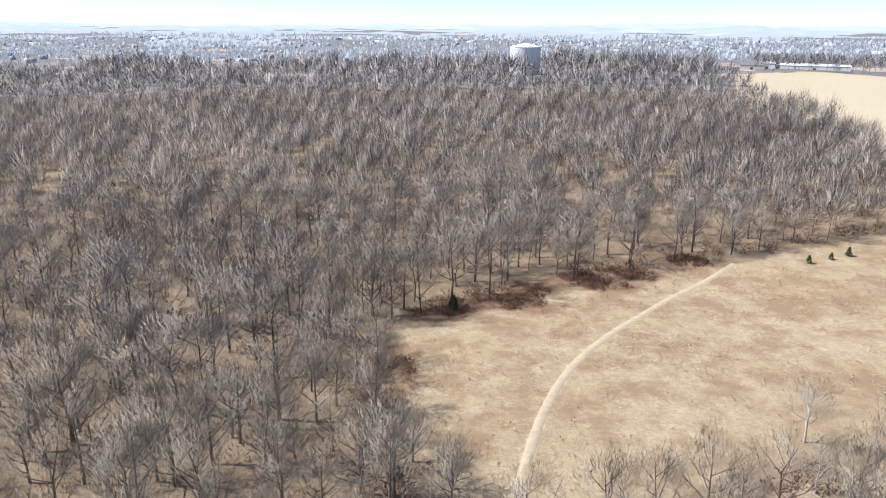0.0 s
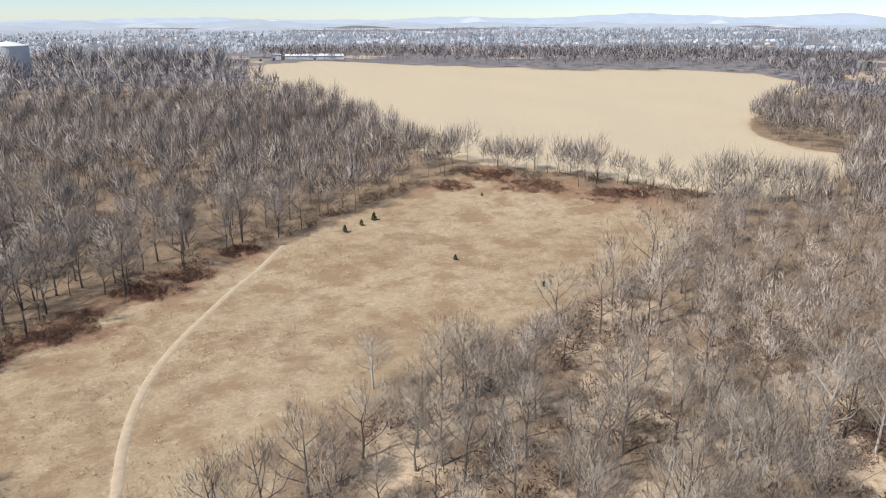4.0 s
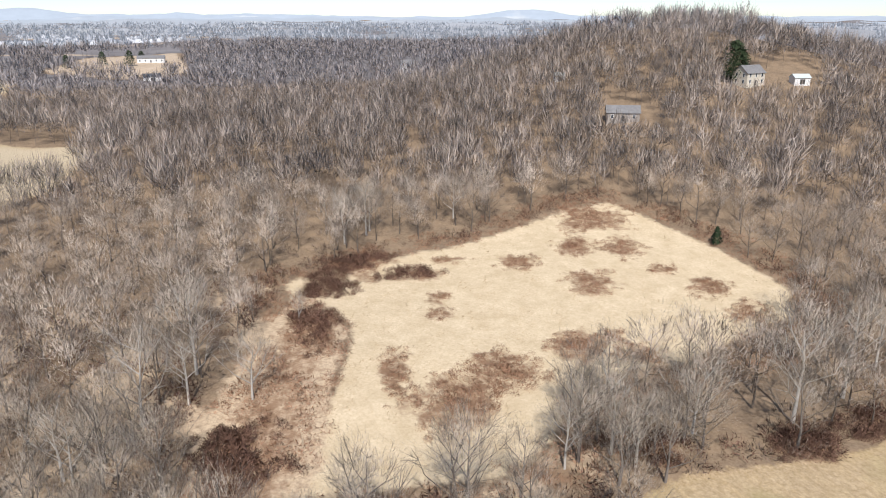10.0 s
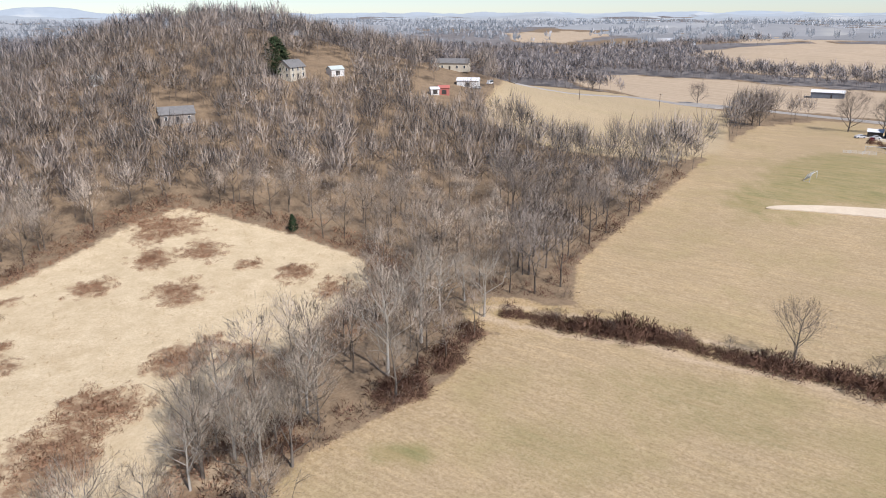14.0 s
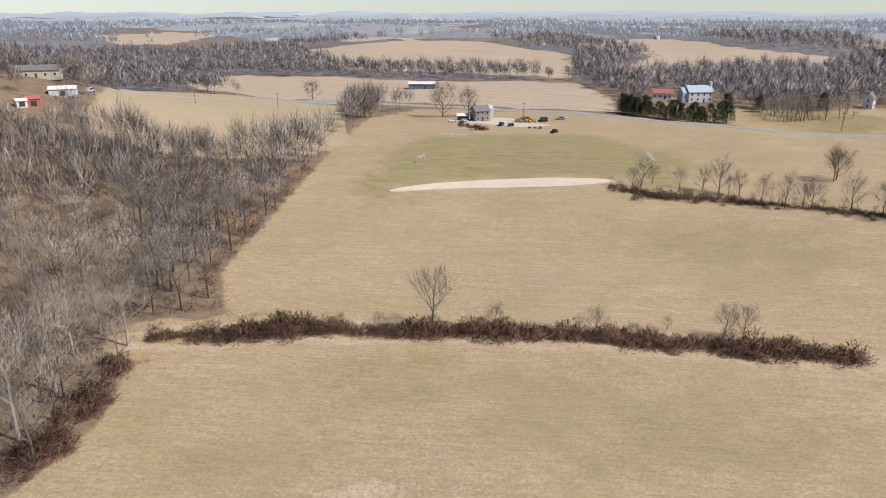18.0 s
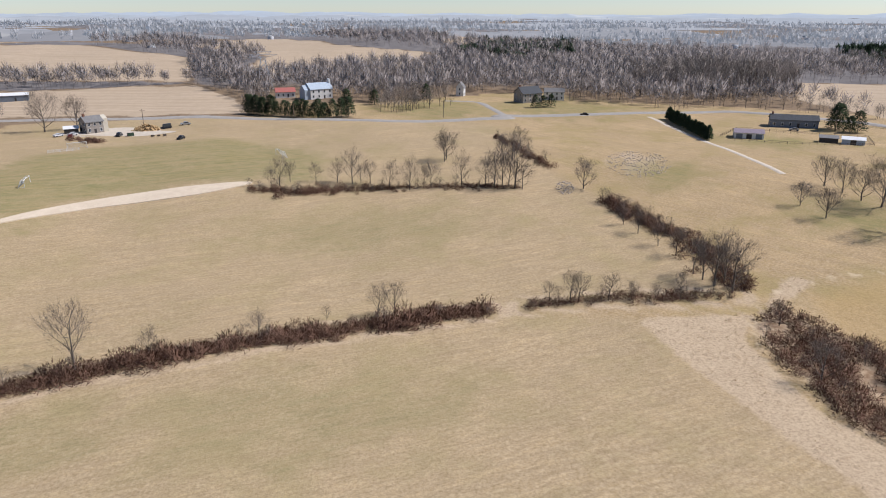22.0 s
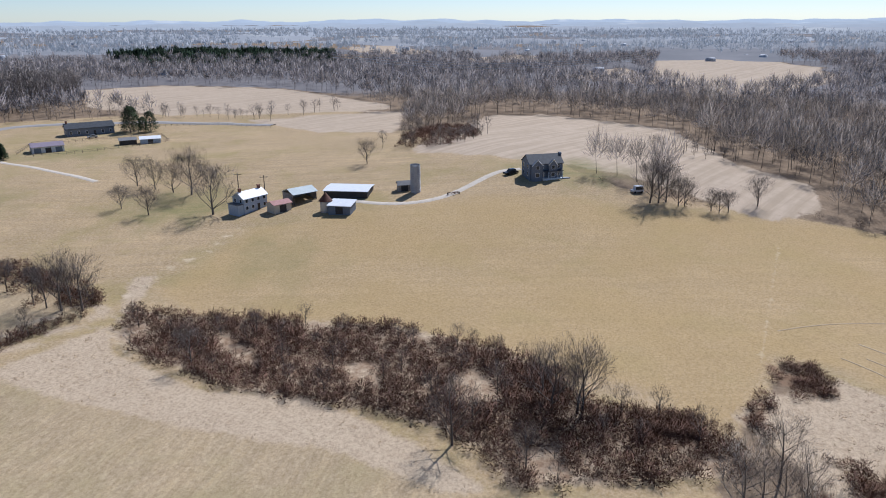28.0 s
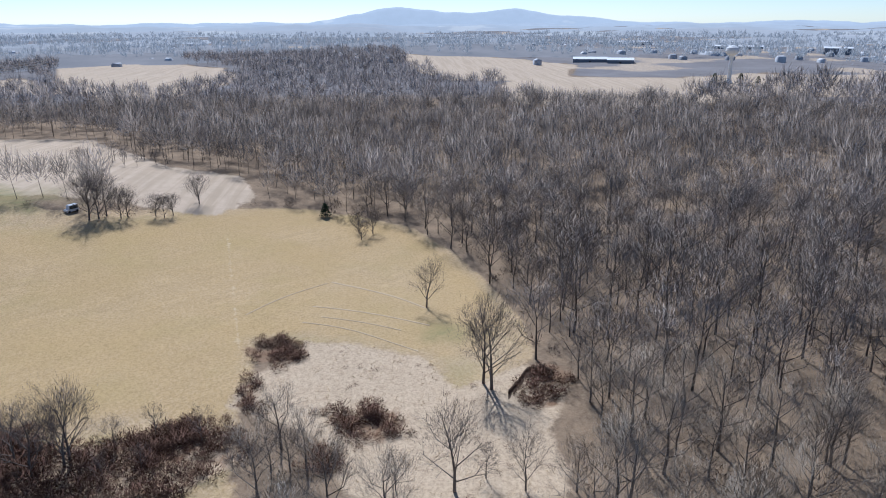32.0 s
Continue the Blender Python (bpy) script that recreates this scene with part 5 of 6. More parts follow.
def house(name, x, y, turn, long, wide, wall_h, roof_h, wall, roof, label, category="house", storeys=2, bays=4, ends=2, chimneys=0, door=True, group="", eave=0.4, windows=True):
    """A gabled building with its ridge along its own x."""
    ob = thing(name, x, y, turn, label, category, group)
    L, W = long / 2, wide / 2
    sl = roof_h / W
    part("wall", prism([(-W, -1.2), (W, -1.2), (W, wall_h), (0, wall_h + roof_h), (-W, wall_h)], -L, L), wall, ob)
    t = 0.18
    for s in (-1, 1):
        part("roof", prism([(0, wall_h + roof_h + 0.03), (s * (W + eave), wall_h - eave * sl + 0.03), (s * (W + eave), wall_h - eave * sl + t + 0.03), (0, wall_h + roof_h + t + 0.03)], -L - eave, L + eave), roof, ob)
    for c in range(chimneys):
        cx = (-L + 0.9, L - 0.9)[c % 2]
        part("chimney", boxes((cx - 0.4, -0.4, wall_h + roof_h * 0.4, cx + 0.4, 0.4, wall_h + roof_h + 1.1), (cx - 0.48, -0.48, wall_h + roof_h + 1.1, cx + 0.48, 0.48, wall_h + roof_h + 1.25)), BRICKWORK, ob)
    if windows:
        for st in range(storeys):
            z = 0.9 + st * wall_h / storeys
            hh = min(1.4, wall_h / storeys - 1.2)
            for k in range(bays):
                px = -L + long * (k + 0.5) / bays
                if not (door and st == 0 and k == bays // 2):
                    window(ob, px, -W, z, 0.9, hh, "-y")
                window(ob, px, W, z, 0.9, hh, "+y")
            for k in range(ends):
                py = -W + wide * (k + 0.5) / ends
                window(ob, -L, py, z, 0.85, hh, "-x")
                window(ob, L, py, z, 0.85, hh, "+x")
    if door:
        px = -L + long * (bays // 2 + 0.5) / bays
        dr = part("door", boxes((px - 0.5, -W - 0.08, 0, px + 0.5, -W, 2.1)), DARK_WOOD, ob)
        part("handle", boxes((px + 0.36, -W - 0.13, 1.0, px + 0.42, -W - 0.08, 1.08)), STEEL, dr)
    return ob


def shed(name, x, y, turn, long, wide, wall_h, roof_h, wall, roof, label, category="shed", open_front=False, lean=False, group=""):
    ob = thing(name, x, y, turn, label, category, group)
    L, W = long / 2, wide / 2
    if open_front:
        for px in np.linspace(-L + 0.15, L - 0.15, max(2, int(long / 3.2))):
            part("post", boxes((px - 0.1, -W, -0.6, px + 0.1, -W + 0.2, wall_h)), POLE_WOOD, ob)
        part("back_wall", boxes((-L, W - 0.15, -0.6, L, W, wall_h)), wall, ob)
        for s in (-1, 1):
            part("side_wall", boxes((s * L - 0.08, -W + 0.6, -0.6, s * L + 0.08, W, wall_h)), wall, ob)
    else:
        top = [(W, wall_h), (-W, wall_h - roof_h)] if lean else [(W, wall_h), (0, wall_h + roof_h), (-W, wall_h)]
        part("wall", prism([(-W, -0.8), (W, -0.8)] + top, -L, L), wall, ob)
        part("door", boxes((-1.1, -W - 0.06, 0, 1.1, -W, 2.1)), DARK_WOOD, ob)
    e, t = 0.35, 0.12
    if lean:
        sl = roof_h / wide
        part("roof", prism([(-W - e, wall_h - roof_h - e * sl + 0.03), (W + e, wall_h + e * sl + 0.03), (W + e, wall_h + e * sl + t + 0.03), (-W - e, wall_h - roof_h - e * sl + t + 0.03)], -L - e, L + e), roof, ob)
    else:
        sl = roof_h / W
        for s in (-1, 1):
            part("roof", prism([(0, wall_h + roof_h + 0.03), (s * (W + e), wall_h - e * sl + 0.03), (s * (W + e), wall_h - e * sl + t + 0.03), (0, wall_h + roof_h + t + 0.03)], -L - e, L + e), roof, ob)
    return ob


# ---- farm on the western rise ----
ob = house("farmhouse", -153.5, -146.5, 38, 9.6, 5.6, 4.5, 1.7, PALE_BLUE, TIN, "old pale blue two-storey farmhouse with white metal roof", "farmhouse", 2, 4, 2, 2, True)
part("porch_roof", prism([(-2.7, 2.7), (2.7, 2.7), (2.7, 2.9), (-2.7, 2.9)], -7.2, -4.8), GREY_ROOF, ob)
part("lean_to", boxes((-7.0, -2.5, -0.8, -4.8, 2.5, 2.7)), PALE_BLUE, ob)
ob.scale = (0.9, 0.9, 0.92)
shed("garden_shed", -155.3, -137.0, 30, 5.6, 4.4, 2.4, 0.7, CREAM, PINK_TIN, "small shed with a faded pink-red metal roof")
shed("open_barn", -165.0, -137.0, 30, 8.0, 6.5, 2.8, 1.2, STONE, GREEN_TIN, "open-fronted barn with green-grey metal roof", "barn", True)
shed("long_barn", -175.5, -126.0, -14, 13.5, 9.5, 2.0, 0.35, DARK_WOOD, TIN, "long low barn with a white metal roof", "barn")
shed("machine_shed", -160.5, -118.0, -20, 6.6, 5.2, 3.0, 0.6, GREY_WALL, TIN, "small grey shed with a pale tin roof", lean=True)
ob = thing("corn_crib", -159.5, -123.0, 0, "round wire corn crib under a rusty cone roof", "corn crib")
part("drum", turned([(1.7, -0.5), (1.7, 3.2)], 18), STEEL, ob)
part("cone_roof", turned([(2.0, 3.15), (1.95, 3.3), (0.15, 5.6)], 18), RUST, ob)
ob = thing("silo", -184.0, -107.0, 0, "grey concrete stave silo with an open top", "silo")
part("drum", turned([(1.55, -0.8), (1.55, 8.6), (1.45, 8.62), (1.4, 7.6), (0.02, 7.6)], 24), CONCRETE, ob)
for z in np.arange(0.4, 8.5, 0.55):
    part("hoop", turned([(1.56, z), (1.60, z + 0.02), (1.60, z + 0.06), (1.56, z + 0.08)], 24), STEEL, ob)
part("ladder_chute", boxes((-0.4, -2.0, -0.5, 0.4, -1.5, 8.3)), CONCRETE, ob)
shed("pump_shed", -184.5, -111.5, 10, 4.0, 3.0, 2.0, 0.9, STONE, GREY_ROOF, "low stone shed beside the silo")

ob = house("new_house", -213.0, -76.5, 22, 13.5, 9.0, 5.4, 2.7, GREY_WALL, SHINGLE, "new blue-grey two-storey house with dark shingle roof", "house", 2, 4, 2, 0, True)
for px, wd in ((-4.2, 4.2), (2.2, 3.4)):
    part("gable_front", prism([(px - wd / 2, -0.8), (px + wd / 2, -0.8), (px + wd / 2, 5.0), (px, 6.9), (px - wd / 2, 5.0)], 0, 1.6), GREY_WALL, ob).matrix_local = Matrix.Translation((0, -6.1, 0)) @ Matrix.Rotation(radians(90), 4, "Z") @ Matrix.Scale(-1, 4, (0, 1, 0))
    for s in (-1, 1):
        part("gable_trim", rods([((px + s * (wd / 2 + 0.2), -6.15, 4.85), (px, -6.15, 7.05))], 0.12), FRAME_WHITE, ob)
    window(ob, px, -6.1, 3.6, 1.2, 1.3, "-y")
    window(ob, px, -6.1, 0.8, 1.4, 1.4, "-y")
part("porch_roof", boxes((-1.8, -6.4, 2.7, 6.4, -4.5, 2.9)), SHINGLE, ob)
for px in (-1.6, 0.4, 4.2, 6.2):
    part("porch_post", boxes((px - 0.1, -6.3, -0.6, px + 0.1, -6.1, 2.7)), FRAME_WHITE, ob)
part("porch_floor", boxes((-1.8, -6.4, -0.6, 6.4, -4.5, 0.15)), FRAME_WHITE, ob)
part("chimney", boxes((6.7, -0.8, -0.8, 7.6, 0.8, 8.6)), GREY_WALL, ob)
part("front_walk", boxes((6.0, -6.6, -0.25, 9.2, -5.2, 0.09)), CONCRETE, ob)
ob.scale = (0.82, 0.82, 0.86)
strip("farm_drive", FARM_DRIVE, 3.2, GRAVEL, "pale gravel drive curving up to the new house", "drive", 0.06)
strip("field_drive", FIELD_DRIVE, 3.0, GRAVEL, "straight pale gravel drive beside a cedar row", "drive", 0.06)
strip("house_drive", HOUSE_DRIVE, 5.0, ASPHALT, "grey asphalt drive from the road to the houses", "drive", 0.1)

# ---- houses by the road ----
ob = house("club_house", 110.0, -352.0, 24, 8, 7, 5.4, 2.3, STONE, GREY_ROOF, "old grey stone two-storey house by the road", "house", 2, 3, 2, 1)
part("white_wing", prism([(-2.6, -0.8), (2.6, -0.8), (2.6, 6.2), (0, 7.8), (-2.6, 6.2)], 4.0, 6.6), CREAM, ob)
shed("white_garage", 118.5, -350.0, 0, 6, 4.5, 2.4, 1.0, DARK_WOOD, TIN, "low dark garage with a pale roof beside the stone house", "garage")
house("far_metal_barn", 196.0, -485.0, -4, 19, 9, 3.5, 1.2, GREY_WALL, TIN, "long low barn with a gleaming white metal roof", "barn", 1, 4, 1, 0, windows=False)
house("red_roof_barn", 27.0, -468.0, 4, 12, 8, 3.4, 2.2, WHITE, RED_TIN, "white barn with a red metal roof behind pines", "barn", 1, 4, 2, 0)
# pale blue roof colour stands in for its reflection of the sky
ob = house("white_house", 6.0, -460.0, 25, 15, 10, 6.0, 3.4, WHITE, PALE_BLUE, "large white house behind pines, sky reflection painted into its pale roof", "house", 2, 4, 2, 0)
part("chimney", boxes((6.9, -1.2, -0.8, 8.1, 1.2, 11.6)), WHITE, ob)
part("front_gable", prism([(-4, -0.8), (4, -0.8), (4, 5.6), (0, 8.4), (-4, 5.6)], -11, -7.4), PALE_BLUE, ob)
house("white_cottage", -86.0, -462.0, 80, 7.5, 5.0, 5.5, 3.2, WHITE, GREY_ROOF, "narrow tall white gabled cottage by the woods", "house", 2, 2, 1)
house("dark_roof_house", -120.5, -423.0, 35, 14, 10, 5.4, 3.6, STONE, SHINGLE, "large stone house with steep dark roof", "house", 2, 4, 2, 1)
house("white_house", -139.5, -431.0, 5, 12, 8, 4.8, 2.2, WHITE, GREY_ROOF, "white clapboard house beside the dark-roofed house", "house", 2, 4, 2)
house("long_bungalow", -222.5, -312.0, 8, 21, 9, 3.6, 2.0, GREY_WALL, SHINGLE, "long dark bungalow with low roof among paddocks", "house", 1, 6, 2, 1)
MAUVE_TIN = plain("mauve_metal_roof", (0.33, 0.27, 0.30), (0.27, 0.22, 0.25), 0.7, 0.5)
ob = shed("metal_garage", -183.0, -286.0, 6, 12, 8, 2.6, 1.2, WHITE, MAUVE_TIN, "white metal-sided garage with a dull mauve roof", "garage")
for px in (-4.0, 4.0):
    part("garage_door", boxes((px - 1.3, -4.05, 0, px + 1.3, -4.0, 2.2)), GREY_WALL, ob)
shed("paddock_shed", -210.5, -270.0, 4, 7, 4, 2.6, 0.6, DARK_WOOD, GREY_ROOF, "dark run-in shed in the paddock", lean=True)
shed("paddock_shed", -218.0, -264.5, 2, 8.5, 4.5, 2.6, 0.6, PALE_BLUE, TIN, "pale tin-roofed run-in shed in the paddock", lean=True)

# ---- houses in the eastern woods ----
house("gabled_house", *AT_GABLED, 48, 10.5, 8.0, 5.2, 3.0, CREAM, GREY_ROOF, "tall cream gabled house with grey roof on the hill", "house", 2, 3, 2)
shed("blue_roof_shed", *AT_BLUE_SHED, 30, 7, 5, 2.8, 1.4, WHITE, GREEN_TIN, "small white shed with a pale green roof")
house("ranch_house", *AT_RANCH, -10, 21, 9, 3.6, 2.2, CREAM, GREY_ROOF, "long cream bungalow with grey roof", "house", 1, 5, 2)
shed("red_shed", *AT_RED_SHED, 5, 5, 4, 3.0, 1.0, RED_TIN, RED_TIN, "bright red shed at the edge of the yard")
shed("white_workshop", *AT_WORKSHOP, -8, 11, 6, 3.0, 1.2, WHITE, TIN, "white workshop in a gravel yard", "workshop")
shed("white_workshop", *AT_LITTLE_SHED, 15, 4, 3.5, 2.4, 0.8, WHITE, TIN, "little white shed beside the red one")
house("wood_house", *AT_WOOD_HOUSE, 6, 13, 8, 3.2, 2.4, STONE, GREY_ROOF, "grey house half hidden among bare trees", "house", 1, 3, 1)
house("white_wood_house", *AT_WHITE_WOOD, 10, 11, 9, 5.4, 3.0, WHITE, GREY_ROOF, "white gabled house among bare trees", "house", 2, 3, 2)
shed("woodland_hut", *AT_WHITE_SMALL, 20, 5, 4, 2.6, 1.4, WHITE, GREEN_TIN, "small white hut deep in the woods", "hut")
house("far_farmhouse", *AT_FAR_FARM, -6, 22, 9, 3.6, 2.0, WHITE, GREY_ROOF, "long white bungalow in the far field", "house", 1, 5, 2)
shed("far_barn", *AT_FAR_BARN, 2, 12, 7, 3.0, 2.0, WHITE, SHINGLE, "white barn with a dark green-grey roof", "barn")

# ---- north: water tank, farm and blocks of flats ----
ob = thing("water_tank", 70.0, 634.0, 0, "large white water tank with a shallow cone roof", "water tank")
tank = 45.0 - ground_z(70.0, 634.0)
part("drum", turned([(13.2, -2), (13.2, tank - 3.6), (12.9, tank - 3.2)], 40), WHITE, ob)
part("roof", turned([(13.4, tank - 3.3), (13.0, tank - 2.9), (5.0, tank - 0.8), (0.3, tank)], 40), WHITE, ob)
part("vent", turned([(0.8, tank - 0.2), (0.8, tank + 0.7), (0.2, tank + 1.1)], 12), STEEL, ob)
shed("black_barn", 206.0, 642.0, 38, 14, 11, 6.0, 5.0, CAR_DARK, SHINGLE, "tall black-blue gabled barn at the field's end", "barn")
shed("farm_shed", 193.0, 655.0, 0, 16, 7, 3.0, 1.2, WHITE, TIN, "white farm shed beside the black barn")
ob = thing("silo", 184.0, 660.0, 0, "white farm silo with a domed cap", "silo")
part("drum", turned([(2.4, -1), (2.4, 11)], 20), WHITE, ob)
part("dome", turned([(2.45, 11), (2.1, 12.2), (1.2, 13.0), (0.2, 13.3)], 20), STEEL, ob)
for px, py, ln, wd, hh, wl, rf, lb in ((281, 664, 20, 10, 4, CREAM, GREY_ROOF, "cream farm building with a grey roof"), (300, 676, 14, 9, 5, WHITE, TIN, "white barn with a tin roof"),
                                       (352, 690, 60, 12, 4, WHITE, TIN, "long low white poultry barn"), (330, 720, 55, 12, 4, STONE, GREY_ROOF, "long low grey barn")):
    shed("farm_building", px, py, 0, ln, wd, hh, 1.8, wl, rf, lb, "barn")
for k, (b, r) in enumerate(((8.2, 800), (9.8, 790), (11.6, 780), (13.6, 775))):
    bx, by = polar(-b, r)
    house("apartment_block", bx, by, -6 + 4 * (k % 2), 40, 14, 11, 3.2, CREAM if k % 2 else STONE, GREY_ROOF, "three-storey block of flats with grey hipped roof", "apartment building", 3, 8, 2, 0, True, "blocks of flats")

# west: industry and the slim tower
for b, r, ln, hh, lb in ((300.5, 1700, 110, 6, "long grey warehouse with a bright roof"), (308.5, 1500, 90, 6, "long grey warehouse with a bright roof"), (298.0, 900, 40, 4, "low white-roofed greenhouse range"),
                         (300.3, 880, 30, 4, "low white-roofed greenhouse range"), (315.0, 1300, 40, 10, "tall grey industrial block"), (288.0, 1600, 90, 5, "far low building with a bright roof")):
    bx, by = polar(-b, r)
    shed("warehouse", bx, by, 0, ln, 30, hh, 2.0, GREY_WALL, TIN, lb, "warehouse")
bx, by = polar(-308.2, 640)
ob = thing("water_tower", bx, by, 0, "slim white water tower with a round head", "water tower")
part("stem", turned([(3.0, -1), (1.6, 4), (1.5, 20), (2.2, 22)], 20), WHITE, ob)
part("head", turned([(2.2, 22), (4.8, 24), (5.4, 26.2), (4.6, 28.4), (2.2, 29.8), (0.3, 30.2)], 24), WHITE, ob)


# ---- the distant town: hundreds of small gabled houses, joined ----
def town(name, count, seed, label, low, high, sides_ok, walls):
    rng = np.random.RandomState(seed)
    vs, fs, tones, n = [], [], [], 0
    while n < count:
        b, r = rng.uniform(0, 360), math.sqrt(rng.uniform(low ** 2, high ** 2))
        if not sides_ok(b, r):
            continue
        x, y = polar(-b, r)
        if float(waves(x, y, 240, 61)) < 0.0:
            continue
        L, W, h, rf = rng.uniform(3.2, 5.5), rng.uniform(2.6, 3.8), rng.uniform(2.6, 5), rng.uniform(1.5, 2.4)
        if rng.uniform() < 0.06:
            L, W, h, rf = rng.uniform(14, 28), rng.uniform(6, 10), 4, 1.0
        a = rng.choice((0.2, 1.77)) + rng.normal(0, 0.15) + b * 0.02
        p = np.array([(sx * L, sy * W, z) for sx in (-1, 1) for sy, z in ((-1, -2), (1, -2), (1, h), (0, h + rf), (-1, h))])
        c, s = math.cos(a), math.sin(a)
        q = np.stack([p[:, 0] * c - p[:, 1] * s + x, p[:, 0] * s + p[:, 1] * c + y, p[:, 2] + ground_z(x, y)], 1)
        f = [(0, 1, 2), (0, 2, 4), (4, 2, 3), (5, 7, 6), (5, 9, 7), (9, 8, 7), (1, 6, 7), (1, 7, 2), (0, 9, 5), (0, 4, 9), (2, 7, 8), (2, 8, 3), (4, 3, 8), (4, 8, 9)]
        vs.append(q)
        fs.append(np.array(f) + n * 10)
        tones.append(np.full(10, rng.uniform()))
        n += 1
    return tagged(new(name, mesh_of(name, np.vstack(vs), np.vstack(fs), walls, np.concatenate(tones))), label, "houses", kind="stuff")


def hazed_town_paint():
    m, nt, p = nodes_of("hazed_town_paint", 0.7)
    # bluish greys close in tone: the haze before the town is put in here
    c = mix(nt, attr(nt, "tone"), (0.58, 0.59, 0.60), (0.30, 0.31, 0.33))
    c = mix(nt, maths(nt, "MULTIPLY", grain(nt, 0.4, 3), 0.4), c, (0.35, 0.34, 0.34))
    nt.links.new(c, p.inputs["Base Color"])
    return m


HAZED_TOWN_PAINT = hazed_town_paint()
town("town_houses", 700, 71, "pale roofs of a town beyond the northern woods", 1050, 2300, lambda b, r: b > 318 or b < 14, HAZED_TOWN_PAINT)
town("suburb_houses", 700, 72, "white and grey suburban houses beyond the north field", 1150, 2300, lambda b, r: 14 < b < 62, HAZED_TOWN_PAINT)
town("estate_houses", 120, 73, "rows of white houses on the eastern skyline", 1150, 1450, lambda b, r: 62 < b < 76, HAZED_TOWN_PAINT)
town("western_houses", 90, 74, "scattered pale buildings in the western valley", 750, 1800, lambda b, r: 262 < b < 320 and r > 800, HAZED_TOWN_PAINT)
town("southern_farms", 46, 75, "scattered farm buildings among the southern hills", 700, 1600, lambda b, r: 136 < b < 262, HAZED_TOWN_PAINT)

# ---- single trees: trunk, branches and twigs of their own ----
def tree_thing(name, seed, height, label, wood=None, twig=None, limbs=10, forks=4, twigs=520, spread=1.0, low=0.25, category="tree", group="", fine=0.016, girth=1.15):
    ob = new(name)
    ob.empty_display_size = 0.5
    tr, br, mass, tw = bare_tree(seed, height, limbs, forks, twigs, 1.15, fine, 5, spread, low, girth=girth)
    new("trunk", mesh_of("trunk", *join([tr, br]), wood or BARK)).parent = ob
    crown = new("crown", mesh_of("crown", *tw, twig or TWIG, normals=crown_normals(tw[0], *mass)))
    crown.parent = ob
    tagged(crown, kind="stuff")
    return tagged(ob, label, category, group)


def plant(kinds, places, rng, height):
    """Stand copies of kinds at places x, y, height."""
    for k, (x, y, h) in enumerate(places):
        src = kinds[rng.randint(0, len(kinds))]
        s = h / height
        ob = copy_thing(src, Matrix.Translation((x, y, ground_z(x, y) - 0.15)) @ Matrix.Rotation(rng.uniform(0, 6.283), 4, "Z"))
        ob.scale = (s * rng.uniform(0.9, 1.15), s * rng.uniform(0.9, 1.15), s)


rng = np.random.RandomState(77)


def masters(name, seed, count, label, group, **k):
    return [tree_thing(name, seed + i, 14.0, label, group=group, **k) for i in range(count)]


def retire(kinds):
    """Take the patterns away once their copies stand."""
    for ob in kinds:
        for c in list(ob.children_recursive):
            bpy.data.objects.remove(c)
        bpy.data.objects.remove(ob)


field = masters("field_tree", 301, 4, "bare spreading grey-brown tree standing in dry grass", "trees in the fields", spread=1.35, low=0.12, limbs=13, forks=6, twigs=2600, twig=DARK_TWIG, fine=0.02, girth=1.3)
plant(field, GROVE_TREES + ROAD_TREES + FARM_TREES, rng, 12.0)
hedge_kind = masters("hedge_tree", 311, 4, "bare slender tree rising from the brambles", "trees in the hedges", spread=1.15, low=0.15, limbs=11, forks=5, twigs=1500, twig=DARK_TWIG, fine=0.018)
plant(hedge_kind, HEDGE_TREES + COPSE_TREES + DITCH_TREES + HOLLOW_TREES, rng, 14.0)
pale_kind = masters("sycamore", 321, 4, "pale-barked bare sycamore among grey trees", "pale trees by the creek", wood=PALE_BARK, spread=1.05, low=0.25, forks=5, twigs=1500, fine=0.017)
plant(pale_kind, EAST_PALE, rng, 14.0)
sapling = masters("sapling", 351, 3, "small bare sapling in the brambles", "saplings in the brush", spread=1.2, low=0.1, twigs=900, twig=DARK_TWIG, fine=0.022)
srng = np.random.RandomState(19)
young = [(x, y, srng.uniform(3.0, 6.5)) for x, y, _ in scatter(7.5, (75, 180), lambda x, y: inside(BRUSH, x, y) > 0, 97)]
for line, gap in ((TREELINE_DITCH, 2.4), (DITCH_UPPER, 9), (HEDGE_LONG, 11), (HEDGE_SHORT, 5), (COPSE_PITCH, 4)):
    young += [(x + srng.normal(0, 1.8), y + srng.normal(0, 1.8), srng.uniform(2.8, 5.5)) for x, y, _ in steps_on(line, gap)]
plant(sapling, young, rng, 14.0)
oak = masters("oak_tree", 331, 4, "dark-limbed bare oak over brown leaf litter", "oaks of the near woods", spread=1.3, low=0.16, limbs=12, forks=6, twigs=2400, girth=1.5)
plant(oak, OAKS_NORTH, rng, 13.0)
wood_kind = masters("woodland_tree", 341, 6, "bare grey-brown tree at the near edge of the woods", "trees of the near woods", spread=1.1, low=0.2, limbs=9, forks=5, twigs=1700)
near_ring = scatter(7.2, (66, EDGE), near_woods, 88, 9.5, 17.0)
near_ring = [tuple(p) for p in near_ring]
plant(wood_kind, near_ring[:300], rng, 14.0)
for kinds in (field, hedge_kind, pale_kind, oak, wood_kind, sapling):
    retire(kinds)


